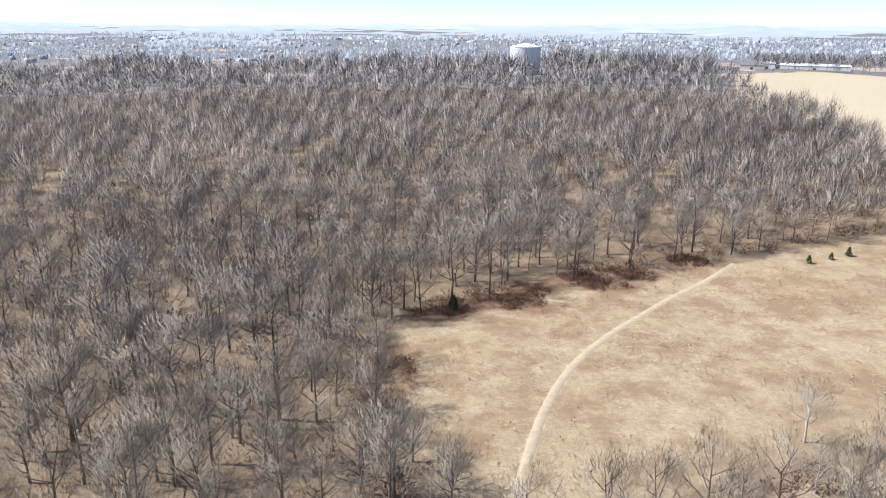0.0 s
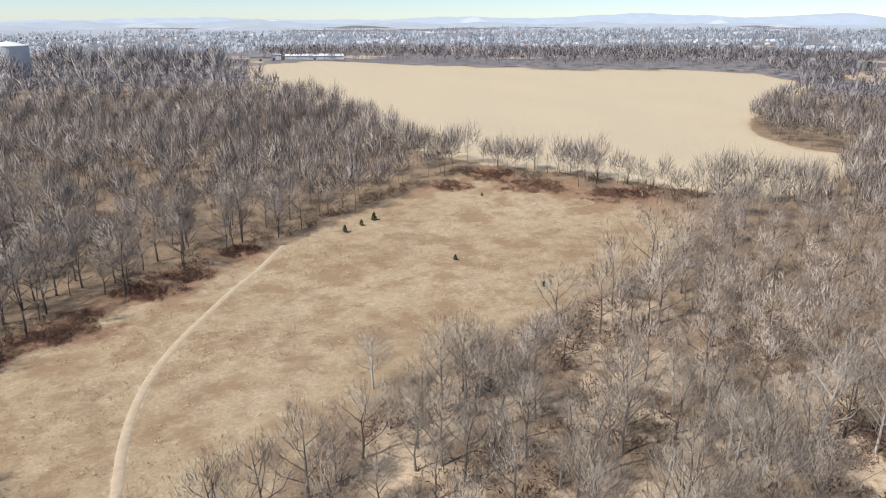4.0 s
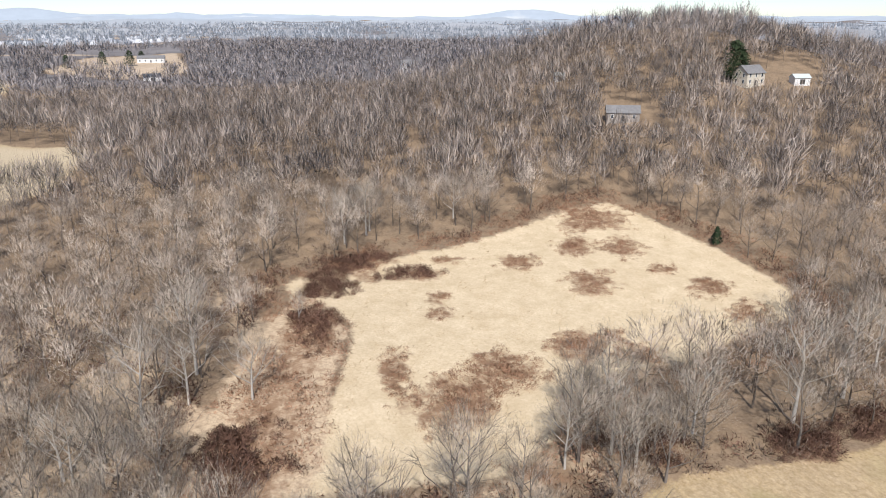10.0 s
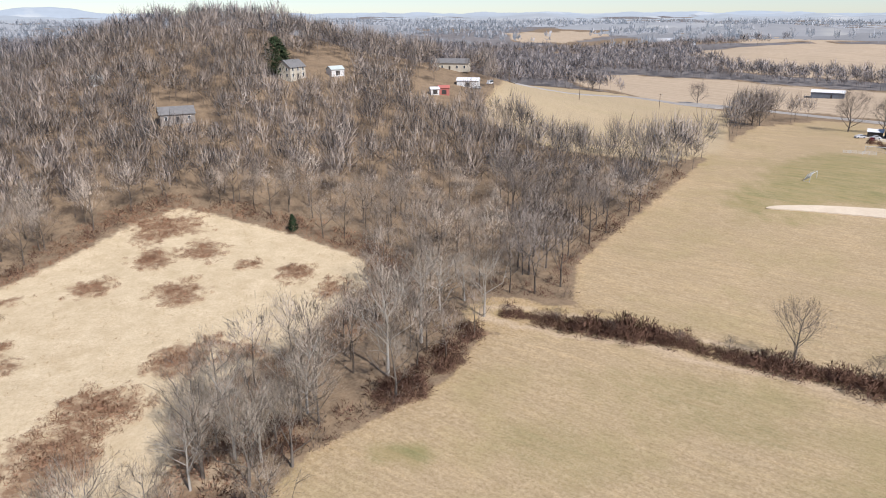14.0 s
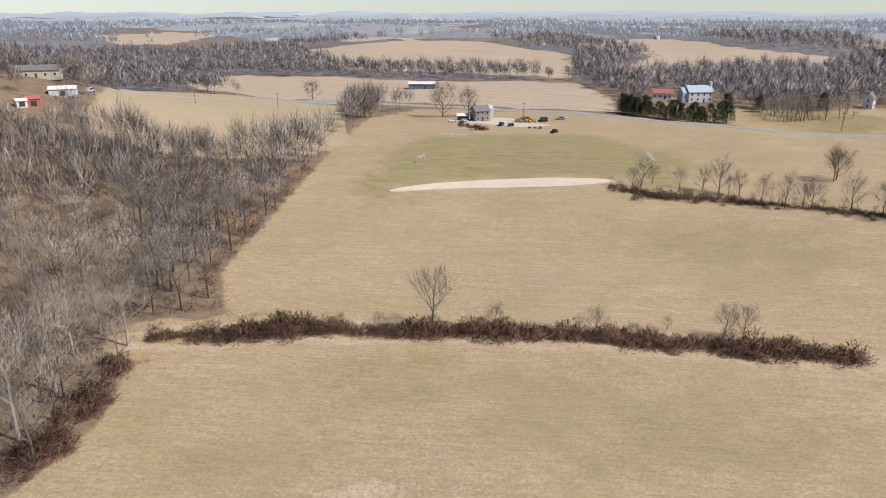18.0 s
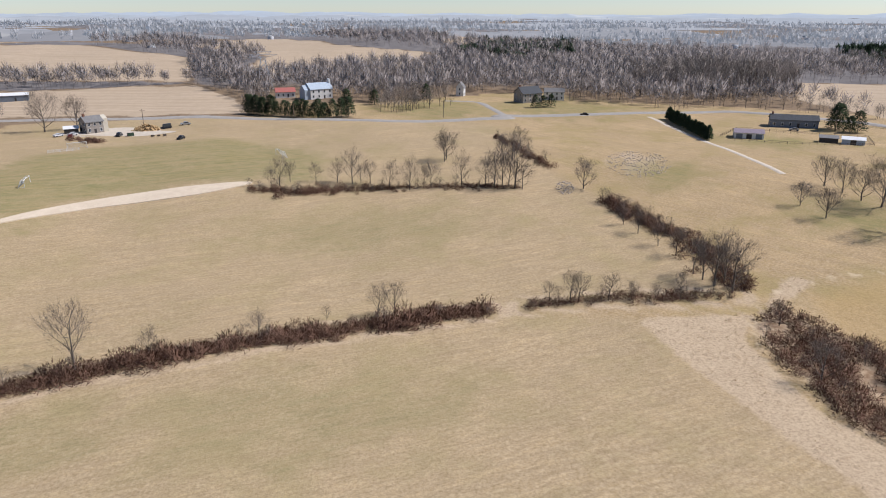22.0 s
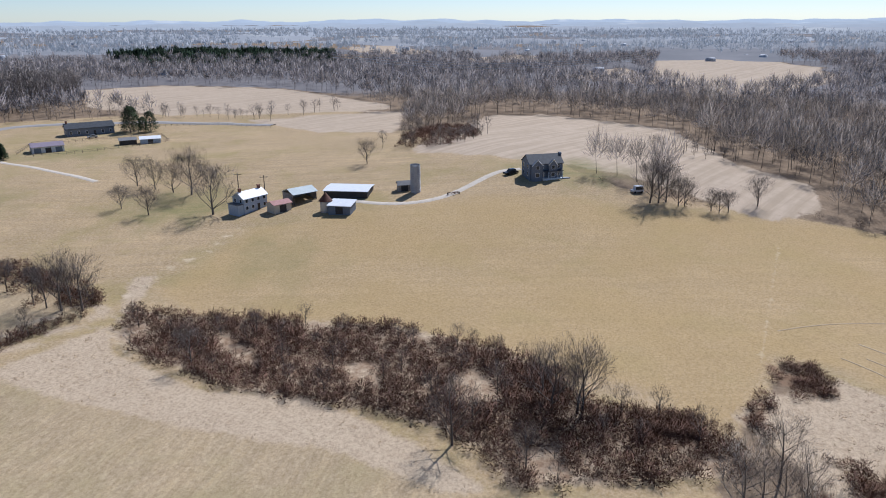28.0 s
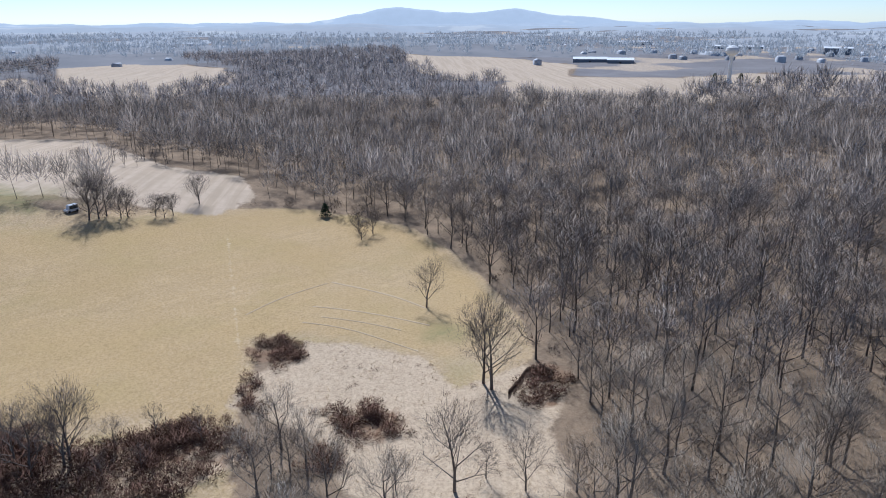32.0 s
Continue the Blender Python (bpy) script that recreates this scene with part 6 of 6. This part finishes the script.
# ---- evergreens ----
def conifer(name, seed, height, radius, label, tiers=16, shape=1.0, category="tree", group=""):
    rng = np.random.RandomState(seed)
    ob = new(name)
    ob.empty_display_size = 0.5
    v, f = tube((0, 0, -0.4), (0, 0, height * 0.95), 0.016 * height + 0.04, 0.02, 6)
    new("trunk", mesh_of("trunk", v, f, BARK)).parent = ob
    n = tiers * 70
    s = rng.uniform(0.06, 1.0, n) ** 0.85
    r = radius * (1 - s) ** shape * rng.uniform(0.45, 1.05, n) + 0.1
    a = rng.uniform(0, 6.283, n)
    bulge = 1 + 0.25 * np.sin(a * 3 + seed) * rng.uniform(0.3, 1, n)
    at = np.stack([np.cos(a) * r * bulge, np.sin(a) * r * bulge, s * height], 1)
    ways = np.stack([np.cos(a), np.sin(a), rng.uniform(-0.5, 0.5, n)], 1) + rng.normal(0, 0.3, (n, 3))
    ways *= (rng.uniform(0.5, 1.1, n) * (0.10 * height + 0.25))[:, None] / np.linalg.norm(ways, axis=1)[:, None]
    vv, ff = slivers(at - ways * 0.5, ways, rng.uniform(0.10, 0.20, n) * (0.05 * height + 0.4), rng, unit(np.stack([np.cos(a), np.sin(a), np.full(n, 0.4)], 1)))
    new("foliage", mesh_of("foliage", vv, ff, NEEDLE, normals=unit(vv * (1, 1, 0) / radius + (0, 0, 0.35)))).parent = ob
    return tagged(ob, label, category, group)


def stand(src, x, y, size, rng):
    ob = copy_thing(src, Matrix.Translation((x, y, ground_z(x, y) - 0.1)) @ Matrix.Rotation(rng.uniform(0, 6.283), 4, "Z"))
    ob.scale = (size * rng.uniform(0.9, 1.15), size * rng.uniform(0.9, 1.15), size)
    return ob


pines = [conifer("pine_tree", 401 + k, 10, 4.2, "dense dark green pine beside the road houses", 18, 0.42, group="pines by the houses") for k in range(3)]
cedars = [conifer("cedar_tree", 411 + k, 6, 2.0, "dark green cedar in a tight row", 16, 0.55, group="cedar row") for k in range(2)]
small = [conifer("young_cedar", 421 + k, 3, 1.1, "small dark cedar bush in the dry meadow", 9, 0.7, group="cedars of the meadow") for k in range(2)]
for x, y, _ in steps_on([(44, -402), (30, -392), (8, -378), (-10, -380)], 3.0):
    stand(pines[rng.randint(3)], x + rng.normal(0, 1.2), y + rng.normal(0, 1.5), rng.uniform(0.8, 1.15), rng)
for x, y, s in ((-10, -400, 1.25), (-27, -425, 0.9), (-60, -440, 1.0), (-118, -398, 0.75), (-123, -399, 0.7), (-128, -400, 0.75), (-234, -297, 1.3), (-239, -301, 1.2), (-241, -291, 1.0), (-236, -290, 0.8),
                (*AT_PINE_A, 1.75), (*AT_PINE_B, 1.4)):
    if s > 0.1:
        stand(pines[rng.randint(3)], x, y, s, rng)
for x, y, _ in steps_on([(-173, -343), (-163, -284)], 2.3):
    stand(cedars[rng.randint(2)], x, y, rng.uniform(0.85, 1.15), rng)
for x, y, h in CEDARS_MEADOW:
    stand(small[rng.randint(2)], x, y, h / 3.0, rng)
stand(small[0], *polar(-276.7, 212), 1.5, rng)
for b, r, s in ((307.2, 640, 0.8), (309.0, 640, 0.8), (310.2, 635, 0.6), (67.5, 640, 1.0), (69.8, 655, 1.1), (71.6, 650, 1.2), (72.4, 690, 0.9), (66.2, 760, 1.2)):
    stand(pines[rng.randint(3)], *polar(-b, r), s, rng)
for kinds in (pines, cedars, small):
    retire(kinds)
PINE_KINDS = [far_tree(95 + k, 13, 45, 0.6, 0.5) for k in range(4)]
sown("pine_plantation", PINE_KINDS, scatter(8.5, (560, 1200), lambda x, y: (inside(PINE_WOOD, x, y) > 0) | (inside(PINE_WOOD_WEST, x, y) > 0), 47, 0.8, 1.15), NEEDLE_STUFF,
     "dark green pine plantation on the far slope", "trees", 47)
TALL_KINDS = [woodland(160 + k, 20, 5, 2, 90, 2.2, 0.06, 3, 0.75, 0.4, True) for k in range(5)]
sown("tall_stand", TALL_KINDS, scatter(5.5, (380, 620), lambda x, y: inside(TALL_STAND, x, y) > 0, 48, 0.85, 1.15), FOREST, "dense stand of tall bare trunks beyond the road", "trees", 48)
row_places = []
for line, gap, size in ((ROAD_ROW, 5, 0.5), (ROAD_ROW_WEST, 6, 0.5), (NORTH_ROW, 3.5, 0.6), (COPSE_FAR, 3.5, 0.5), (LAWN_CLUMP, 1.6, 0.6), (STUBBLE_CLUMP, 4.0, 0.5)):
    for x, y, h in steps_on(line, gap):
        row_places.append((x + rng.normal(0, 2.5), y + rng.normal(0, 2.5), size * rng.uniform(0.6, 1.3)))
for area, gap in ((HOUSE_TREES, 9), (HOUSE_TREES_WEST, 8), (VALLEY_TREES, 9)):
    row_places += [(x, y, z) for x, y, z in scatter(gap, (380, 640), lambda x, y: (inside(area, x, y) > 0) & (np.hypot(x + 86, y + 462) > 9) & (np.hypot(x + 139, y + 431) > 9), 93, 0.55, 0.95)]
sown("tree_rows", ROW_KINDS, row_places, FOREST, "thin rows of bare trees along the field edges", "trees", 49)


# ---- goals, poles, pylon ----
def goal(x, y, turn):
    ob = thing("football_goal", x, y, turn, "white full-size football goal with a sagging net", "goal", "goals")
    W, H = 3.66, 2.44
    for s in (-1, 1):
        part("post", rods([((s * W, 0, -0.2), (s * W, 0, H))], 0.08, 8), FRAME_WHITE, ob)
        part("side_brace", rods([((s * W, 0, H), (s * W, 0.9, H)), ((s * W, 0.9, H), (s * W, 2.0, 0)), ((s * W, 0, 0.05), (s * W, 2.0, 0.05))], 0.04), FRAME_WHITE, ob)
    part("crossbar", rods([((-W, 0, H), (W, 0, H))], 0.08, 8), FRAME_WHITE, ob)
    net = [((px, 0.9, H), (px, 2.0, 0)) for px in np.linspace(-W, W, 25)] + [((-W, 0.9 + 1.1 * q, H * (1 - q)), (W, 0.9 + 1.1 * q, H * (1 - q))) for q in np.linspace(0, 1, 10)]
    part("net", rods(net, 0.02, 3), FRAME_WHITE, ob)


goal(98.8, -244.0, 75)
goal(20.0, -279.0, -70)
goal(103.0, -308.0, 5)


def pole(x, y, h, arm=True):
    ob = thing("utility_pole", x, y, 0, "brown wooden utility pole with a crossarm", "pole", "utility poles")
    part("shaft", turned([(0.16, -0.5), (0.15, h * 0.5), (0.10, h)], 10), POLE_WOOD, ob)
    if arm:
        part("crossarm", boxes((-1.2, -0.06, h - 0.7, 1.2, 0.06, h - 0.55)), POLE_WOOD, ob)
        for px in (-1.1, 0.0, 1.1):
            part("insulator", turned([(0.05, h - 0.55), (0.07, h - 0.45), (0.03, h - 0.35)], 8), STEEL, ob).location.x = px


for x, y, h in ((232.0, -352.0, 9), (88.0, -357.0, 10), (18.0, -374.0, 11), (-161.0, -158.0, 8), (-164.0, -150.0, 7), (-60.0, -372.0, 9), (-185.0, -384.0, 9), (262.0, -318.0, 9), (300.0, -300.0, 10)):
    pole(x, y, h)


def pylon(x, y, h, turn):
    ob = thing("transmission_tower", x, y, turn, "grey steel lattice transmission tower", "pylon", "transmission towers")
    def wide(z):
        return 4.5 * (1 - z / h) ** 1.3 + 0.9
    zs = np.linspace(0, h * 0.82, 7)
    for sx in (-1, 1):
        for sy in (-1, 1):
            part("leg", rods([((sx * wide(a), sy * wide(a), a - (0.5 if a == 0 else 0)), (sx * wide(b), sy * wide(b), b)) for a, b in zip(zs, zs[1:])], 0.16, 4), STEEL, ob)
    br = []
    for a, b in zip(zs, zs[1:]):
        for s in (-1, 1):
            br += [((-wide(a), s * wide(a), a), (wide(b), s * wide(b), b)), ((wide(a), s * wide(a), a), (-wide(b), s * wide(b), b)),
                   ((s * wide(a), -wide(a), a), (s * wide(b), wide(b), b)), ((s * wide(a), wide(a), a), (s * wide(b), -wide(b), b))]
    part("bracing", rods(br, 0.08, 3), STEEL, ob)
    z = h * 0.82
    part("crossarm", rods([((-10, 0, z + 2.2), (10, 0, z + 2.2)), ((-10, 0, z + 2.2), (-1.5, 0, z)), ((10, 0, z + 2.2), (1.5, 0, z)), ((-6, 0, z + 4.2), (6, 0, z + 4.2)), ((-6, 0, z + 4.2), (-1, 0, z + 2.2)), ((6, 0, z + 4.2), (1, 0, z + 2.2)),
                           ((-1.5, 0, z), (-6, 0, z + 4.2)), ((1.5, 0, z), (6, 0, z + 4.2))], 0.12, 4), STEEL, ob)


pylon(43.0, -512.0, 25, 5)


def wire(name, a, b, sag, n=28):
    pts = [np.array(a) + (np.array(b) - np.array(a)) * k / n - np.array([0, 0, sag * 4 * (k / n) * (1 - k / n)]) for k in range(n + 1)]
    ob = part(name, rods(list(zip(pts, pts[1:])), 0.16, 3), STEEL)
    return tagged(ob, "long sagging transmission cables over the valley", "cable", "cables")


for k in range(3):
    x0, y0 = polar(-233.5, 560 + 8 * k)
    x1, y1 = polar(-258.0, 640 + 8 * k)
    wire("power_cable", (x0, y0, 32.0 + 1.5 * k), (x1, y1, 28.0 + 1.5 * k), 9)


# ---- vehicles and yard things ----
def car(name, x, y, turn, paint, label, long=4.5, high=1.5, box=False):
    ob = thing(name, x, y, turn, label, "vehicle", "parked vehicles")
    L, W = long / 2, 0.9
    part("body", prism([(-L, 0.35), (L, 0.35), (L, 0.85), (L * 0.9, 0.95), (-L * 0.95, 0.95), (-L, 0.8)], -W, W), paint, ob).matrix_local = Matrix.Rotation(radians(90), 4, "Z")
    top = [(-L * 0.9, 0.95), (L * 0.62, 0.95), (L * 0.5, high + 0.4), (-L * 0.88, high + 0.4)] if box else [(-L * 0.75, 0.95), (L * 0.5, 0.95), (L * 0.15, high), (-L * 0.5, high)]
    cab = part("cabin", prism(top, -W * 0.88, W * 0.88), paint, ob)
    cab.matrix_local = Matrix.Rotation(radians(90), 4, "Z")
    gl = [(p * 0.94, 1.0 if z < 1 else z - 0.12) for p, z in top]
    part("glass", prism(gl, -W * 0.9, W * 0.9), GLASS, ob).matrix_local = Matrix.Rotation(radians(90), 4, "Z")
    for sx in (-1, 1):
        for sy in (-1, 1):
            w = part("wheel", turned([(0.2, -0.1), (0.33, -0.1), (0.33, 0.1), (0.2, 0.1)], 14), TYRE, ob)
            w.matrix_local = Matrix.Translation((sx * L * 0.62, sy * W * 0.95, 0.33)) @ Matrix.Rotation(radians(90), 4, "X")
    return ob


car("van", 78.5, -360.0, 20, CAR_DARK, "dark van parked on the gravel yard", 5.2, 1.9, True)
car("car", 65.0, -324.0, 60, CAR_DARK, "dark car parked on the dry grass", 4.4, 1.6)
car("pickup", 71.0, -368.0, 10, CAR_SILVER, "silver car parked near the road", 4.8, 1.6)
car("car", 116.0, -343.5, 25, CAR_WHITE, "white car parked beside the stone house", 4.4, 1.5)
car("car", *polar(-200.4, 389), 4, CAR_DARK, "dark car on the country road", 4.5, 1.5)
car("truck", -211.0, -86.5, 40, CAR_DARK, "dark pickup parked at the new house", 5.2, 1.8)
car("box_trailer", -212.5, -45.5, 30, CAR_WHITE, "white-topped utility vehicle parked at the field edge", 3.6, 1.7, True)
car("car", -215.0, -300.0, 0, CAR_SILVER, "silver car parked at the long bungalow", 4.4, 1.5)
car("car", *AT_YARD_CAR, 25, CAR_SILVER, "silver car parked in the workshop yard", 4.4, 1.5)
car("car", *AT_YARD_VAN, 60, CAR_WHITE, "white van parked in the workshop yard", 5.0, 1.7, True)
ob = thing("farm_harrow", -186.5, -95.0, 25, "rusty farm implement standing beside the drive", "implement")
part("beam", rods([((-1.8, 0, 0.6), (1.8, 0, 0.6)), ((0, -1.6, 0.5), (0, 1.0, 0.6)), ((-1.8, 0.8, 0.6), (1.8, 0.8, 0.6))], 0.08), RUST, ob)
for px in np.linspace(-1.6, 1.6, 7):
    part("tine", rods([((px, 0.4, 0.6), (px, 0.6, 0.0))], 0.05), RUST, ob)
for s in (-1, 1):
    part("wheel", turned([(0.2, -0.08), (0.38, -0.08), (0.38, 0.08), (0.2, 0.08)], 14), TYRE, ob).matrix_local = Matrix.Translation((s * 1.9, 0.2, 0.38)) @ Matrix.Rotation(radians(90), 4, "Y")

ob = thing("firewood_heap", 86.8, -356.0, 0, "big heap of fresh split yellow logs on gravel", "log pile")
prng = np.random.RandomState(9)
for k in range(150):
    a, d = prng.uniform(0, 6.283), math.sqrt(prng.uniform(0, 1))
    h = 3.4 * (1 - d ** 1.6) * prng.uniform(0.75, 1.0)
    c = np.array([math.cos(a) * d * 6.4, math.sin(a) * d * 4.2, h])
    w = prng.normal(0, 1, 3) * (1, 1, 0.3)
    w *= 0.55 / np.linalg.norm(w)
    part("log", rods([(c - w, c + w)], prng.uniform(0.22, 0.36), 7), LOG_ENDS, ob)
part("heap_core", turned([(6.0, -0.3), (5.6, 0.2), (3.0, 1.5), (0.3, 2.2)], 18), LOG_ENDS, ob).matrix_local = Matrix.Diagonal((1, 0.66, 1, 1))
car("car", 115.2, -338.0, 80, plain("dark_red_car_paint", (0.12, 0.02, 0.02), None, 1.0, 0.3), "dark red car parked in the stone house's yard", 4.4, 1.5)
car("car", 121.3, -341.0, 35, CAR_WHITE, "white car parked on gravel under the bare tree", 4.4, 1.5)
car("pickup", 95.4, -341.0, 70, CAR_DARK, "dark pickup parked beside the firewood heap", 5.0, 1.8)


def dumpster(x, y, turn):
    ob = thing("dumpster", x, y, turn, "dark green steel dumpster with a black lid", "dumpster")
    part("bin", prism([(-0.9, 0.1), (0.9, 0.1), (1.0, 1.3), (-1.0, 1.5)], -1.3, 1.3), plain("green_bin_paint", (0.05, 0.09, 0.06), None, 1.0, 0.5), ob)
    part("lid", prism([(-1.05, 1.5), (1.05, 1.3), (1.05, 1.36), (-1.05, 1.56)], -1.35, 1.35), TYRE, ob)
    for s in (-1, 1):
        part("lift_bar", rods([((s * 1.36, -0.6, 0.9), (s * 1.36, 0.6, 0.9))], 0.06), STEEL, ob)


dumpster(90.5, -341.5, 15)


def pallet_stack(x, y, turn, count):
    ob = thing("pallet_stack", x, y, turn, "grey stack of wooden pallets on the gravel", "pallets", "pallet stacks")
    for k in range(count):
        z = k * 0.15
        for q in (-0.5, 0.0, 0.5):
            part("bearer", boxes((-0.6, q - 0.05, z, 0.6, q + 0.05, z + 0.1)), POLE_WOOD, ob)
        for q in (-0.5, -0.25, 0.0, 0.25, 0.5):
            part("board", boxes((q - 0.06, -0.6, z + 0.1, q + 0.06, 0.6, z + 0.13)), POLE_WOOD, ob)


for px, py, pt, pn in ((74.7, -337.6, 20, 6), (77.5, -338.4, -10, 4), (80.0, -338.0, 40, 5)):
    pallet_stack(px, py, pt, pn)


def rail_fence(x0, y0, x1, y1):
    ob = thing("rail_fence", (x0 + x1) / 2, (y0 + y1) / 2, 0, "short white rail fence above the sports pitch", "fence")
    ob.matrix_world = Matrix.Translation(((x0 + x1) / 2, (y0 + y1) / 2, ground_z((x0 + x1) / 2, (y0 + y1) / 2))) @ Matrix.Rotation(math.atan2(y1 - y0, x1 - x0), 4, "Z")
    half = math.hypot(x1 - x0, y1 - y0) / 2
    for px in np.linspace(-half, half, 6):
        part("post", boxes((px - 0.07, -0.07, -0.5, px + 0.07, 0.07, 1.4)), FRAME_WHITE, ob)
    for z in (0.4, 0.8, 1.2):
        part("rail", boxes((-half, -0.1, z, half, -0.07, z + 0.12)), FRAME_WHITE, ob)


rail_fence(111.3, -298.5, 100.9, -303.2)
me_yard = bmesh.new()
bmesh.ops.create_circle(me_yard, cap_ends=True, radius=1.0, segments=40)
for v in me_yard.verts:
    wob = 1 + 0.15 * math.sin(3 * math.atan2(v.co.y, v.co.x)) + 0.08 * math.sin(7 * math.atan2(v.co.y, v.co.x))
    v.co = (v.co.x * 24 * wob + 99, v.co.y * 13 * wob - 352, 0)
    v.co.z = ground_z(v.co.x, v.co.y) + 0.05
yard = tagged(part("yard", me_yard, GRAVEL), "grey gravel yard round the stone house", "yard", kind="structure")

FIELD_STONE = plain("field_stone", (0.50, 0.42, 0.34), (0.38, 0.31, 0.25), 1.0)


# rough stony patch, fences
def rocks(name, x, y, across, deep, count, seed, label):
    rng = np.random.RandomState(seed)
    vs, fs, n = [], [], 0
    ux, uy = x / math.hypot(x, y), y / math.hypot(x, y)
    for k in range(count):
        a, d = rng.uniform(0, 6.283), math.sqrt(rng.uniform(0, 1))
        u, v = math.cos(a) * d * deep, math.sin(a) * d * across
        px, py = x + ux * u + uy * v, y + uy * u - ux * v
        s = rng.uniform(0.15, 0.5)
        p = np.array([(1, 0, 0), (-1, 0, 0), (0, 1, 0), (0, -1, 0), (0, 0, 0.7), (0, 0, -0.5)]) * s * rng.uniform(0.6, 1.3, (6, 1))
        vs.append(p + (px, py, ground_z(px, py)))
        fs.append(np.array([(0, 2, 4), (2, 1, 4), (1, 3, 4), (3, 0, 4), (2, 0, 5), (1, 2, 5), (3, 1, 5), (0, 3, 5)]) + n)
        n += 6
    return tagged(new(name, mesh_of(name, np.vstack(vs), np.vstack(fs), FIELD_STONE)), label, "stones", kind="stuff")


rocks("field_stones", *ROCK_PATCH, 500, 91, "scattered pale stones and clods in the field")
rocks("ditch_stones", -77.5, -222.0, 3, 8, 160, 92, "heap of grey stones at the ditch")


def fence(line, gap, high, label):
    x0, y0 = line[0]
    ob = new("paddock_fence")
    ob.empty_display_size = 0.5
    ob.location = (x0, y0, ground_z(x0, y0))
    tagged(ob, label, "fence", "paddock fences")
    pts = [(x - x0, y - y0, ground_z(x, y) - ground_z(x0, y0)) for x, y, h in steps_on(line, gap)]
    for p in pts:
        part("post", rods([((p[0], p[1], p[2] - 0.3), (p[0], p[1], p[2] + high))], 0.07, 4), POLE_WOOD, ob)
    for q in (0.45, 0.9):
        part("rail", rods([((a[0], a[1], a[2] + high * q), (b[0], b[1], b[2] + high * q)) for a, b in zip(pts, pts[1:])], 0.045, 4), POLE_WOOD, ob)


fence(PADDOCK_A, 3.0, 1.3, "brown post and rail fence round the paddock")
fence(PADDOCK_B, 3.0, 1.3, "brown post and rail fence beside the lane")
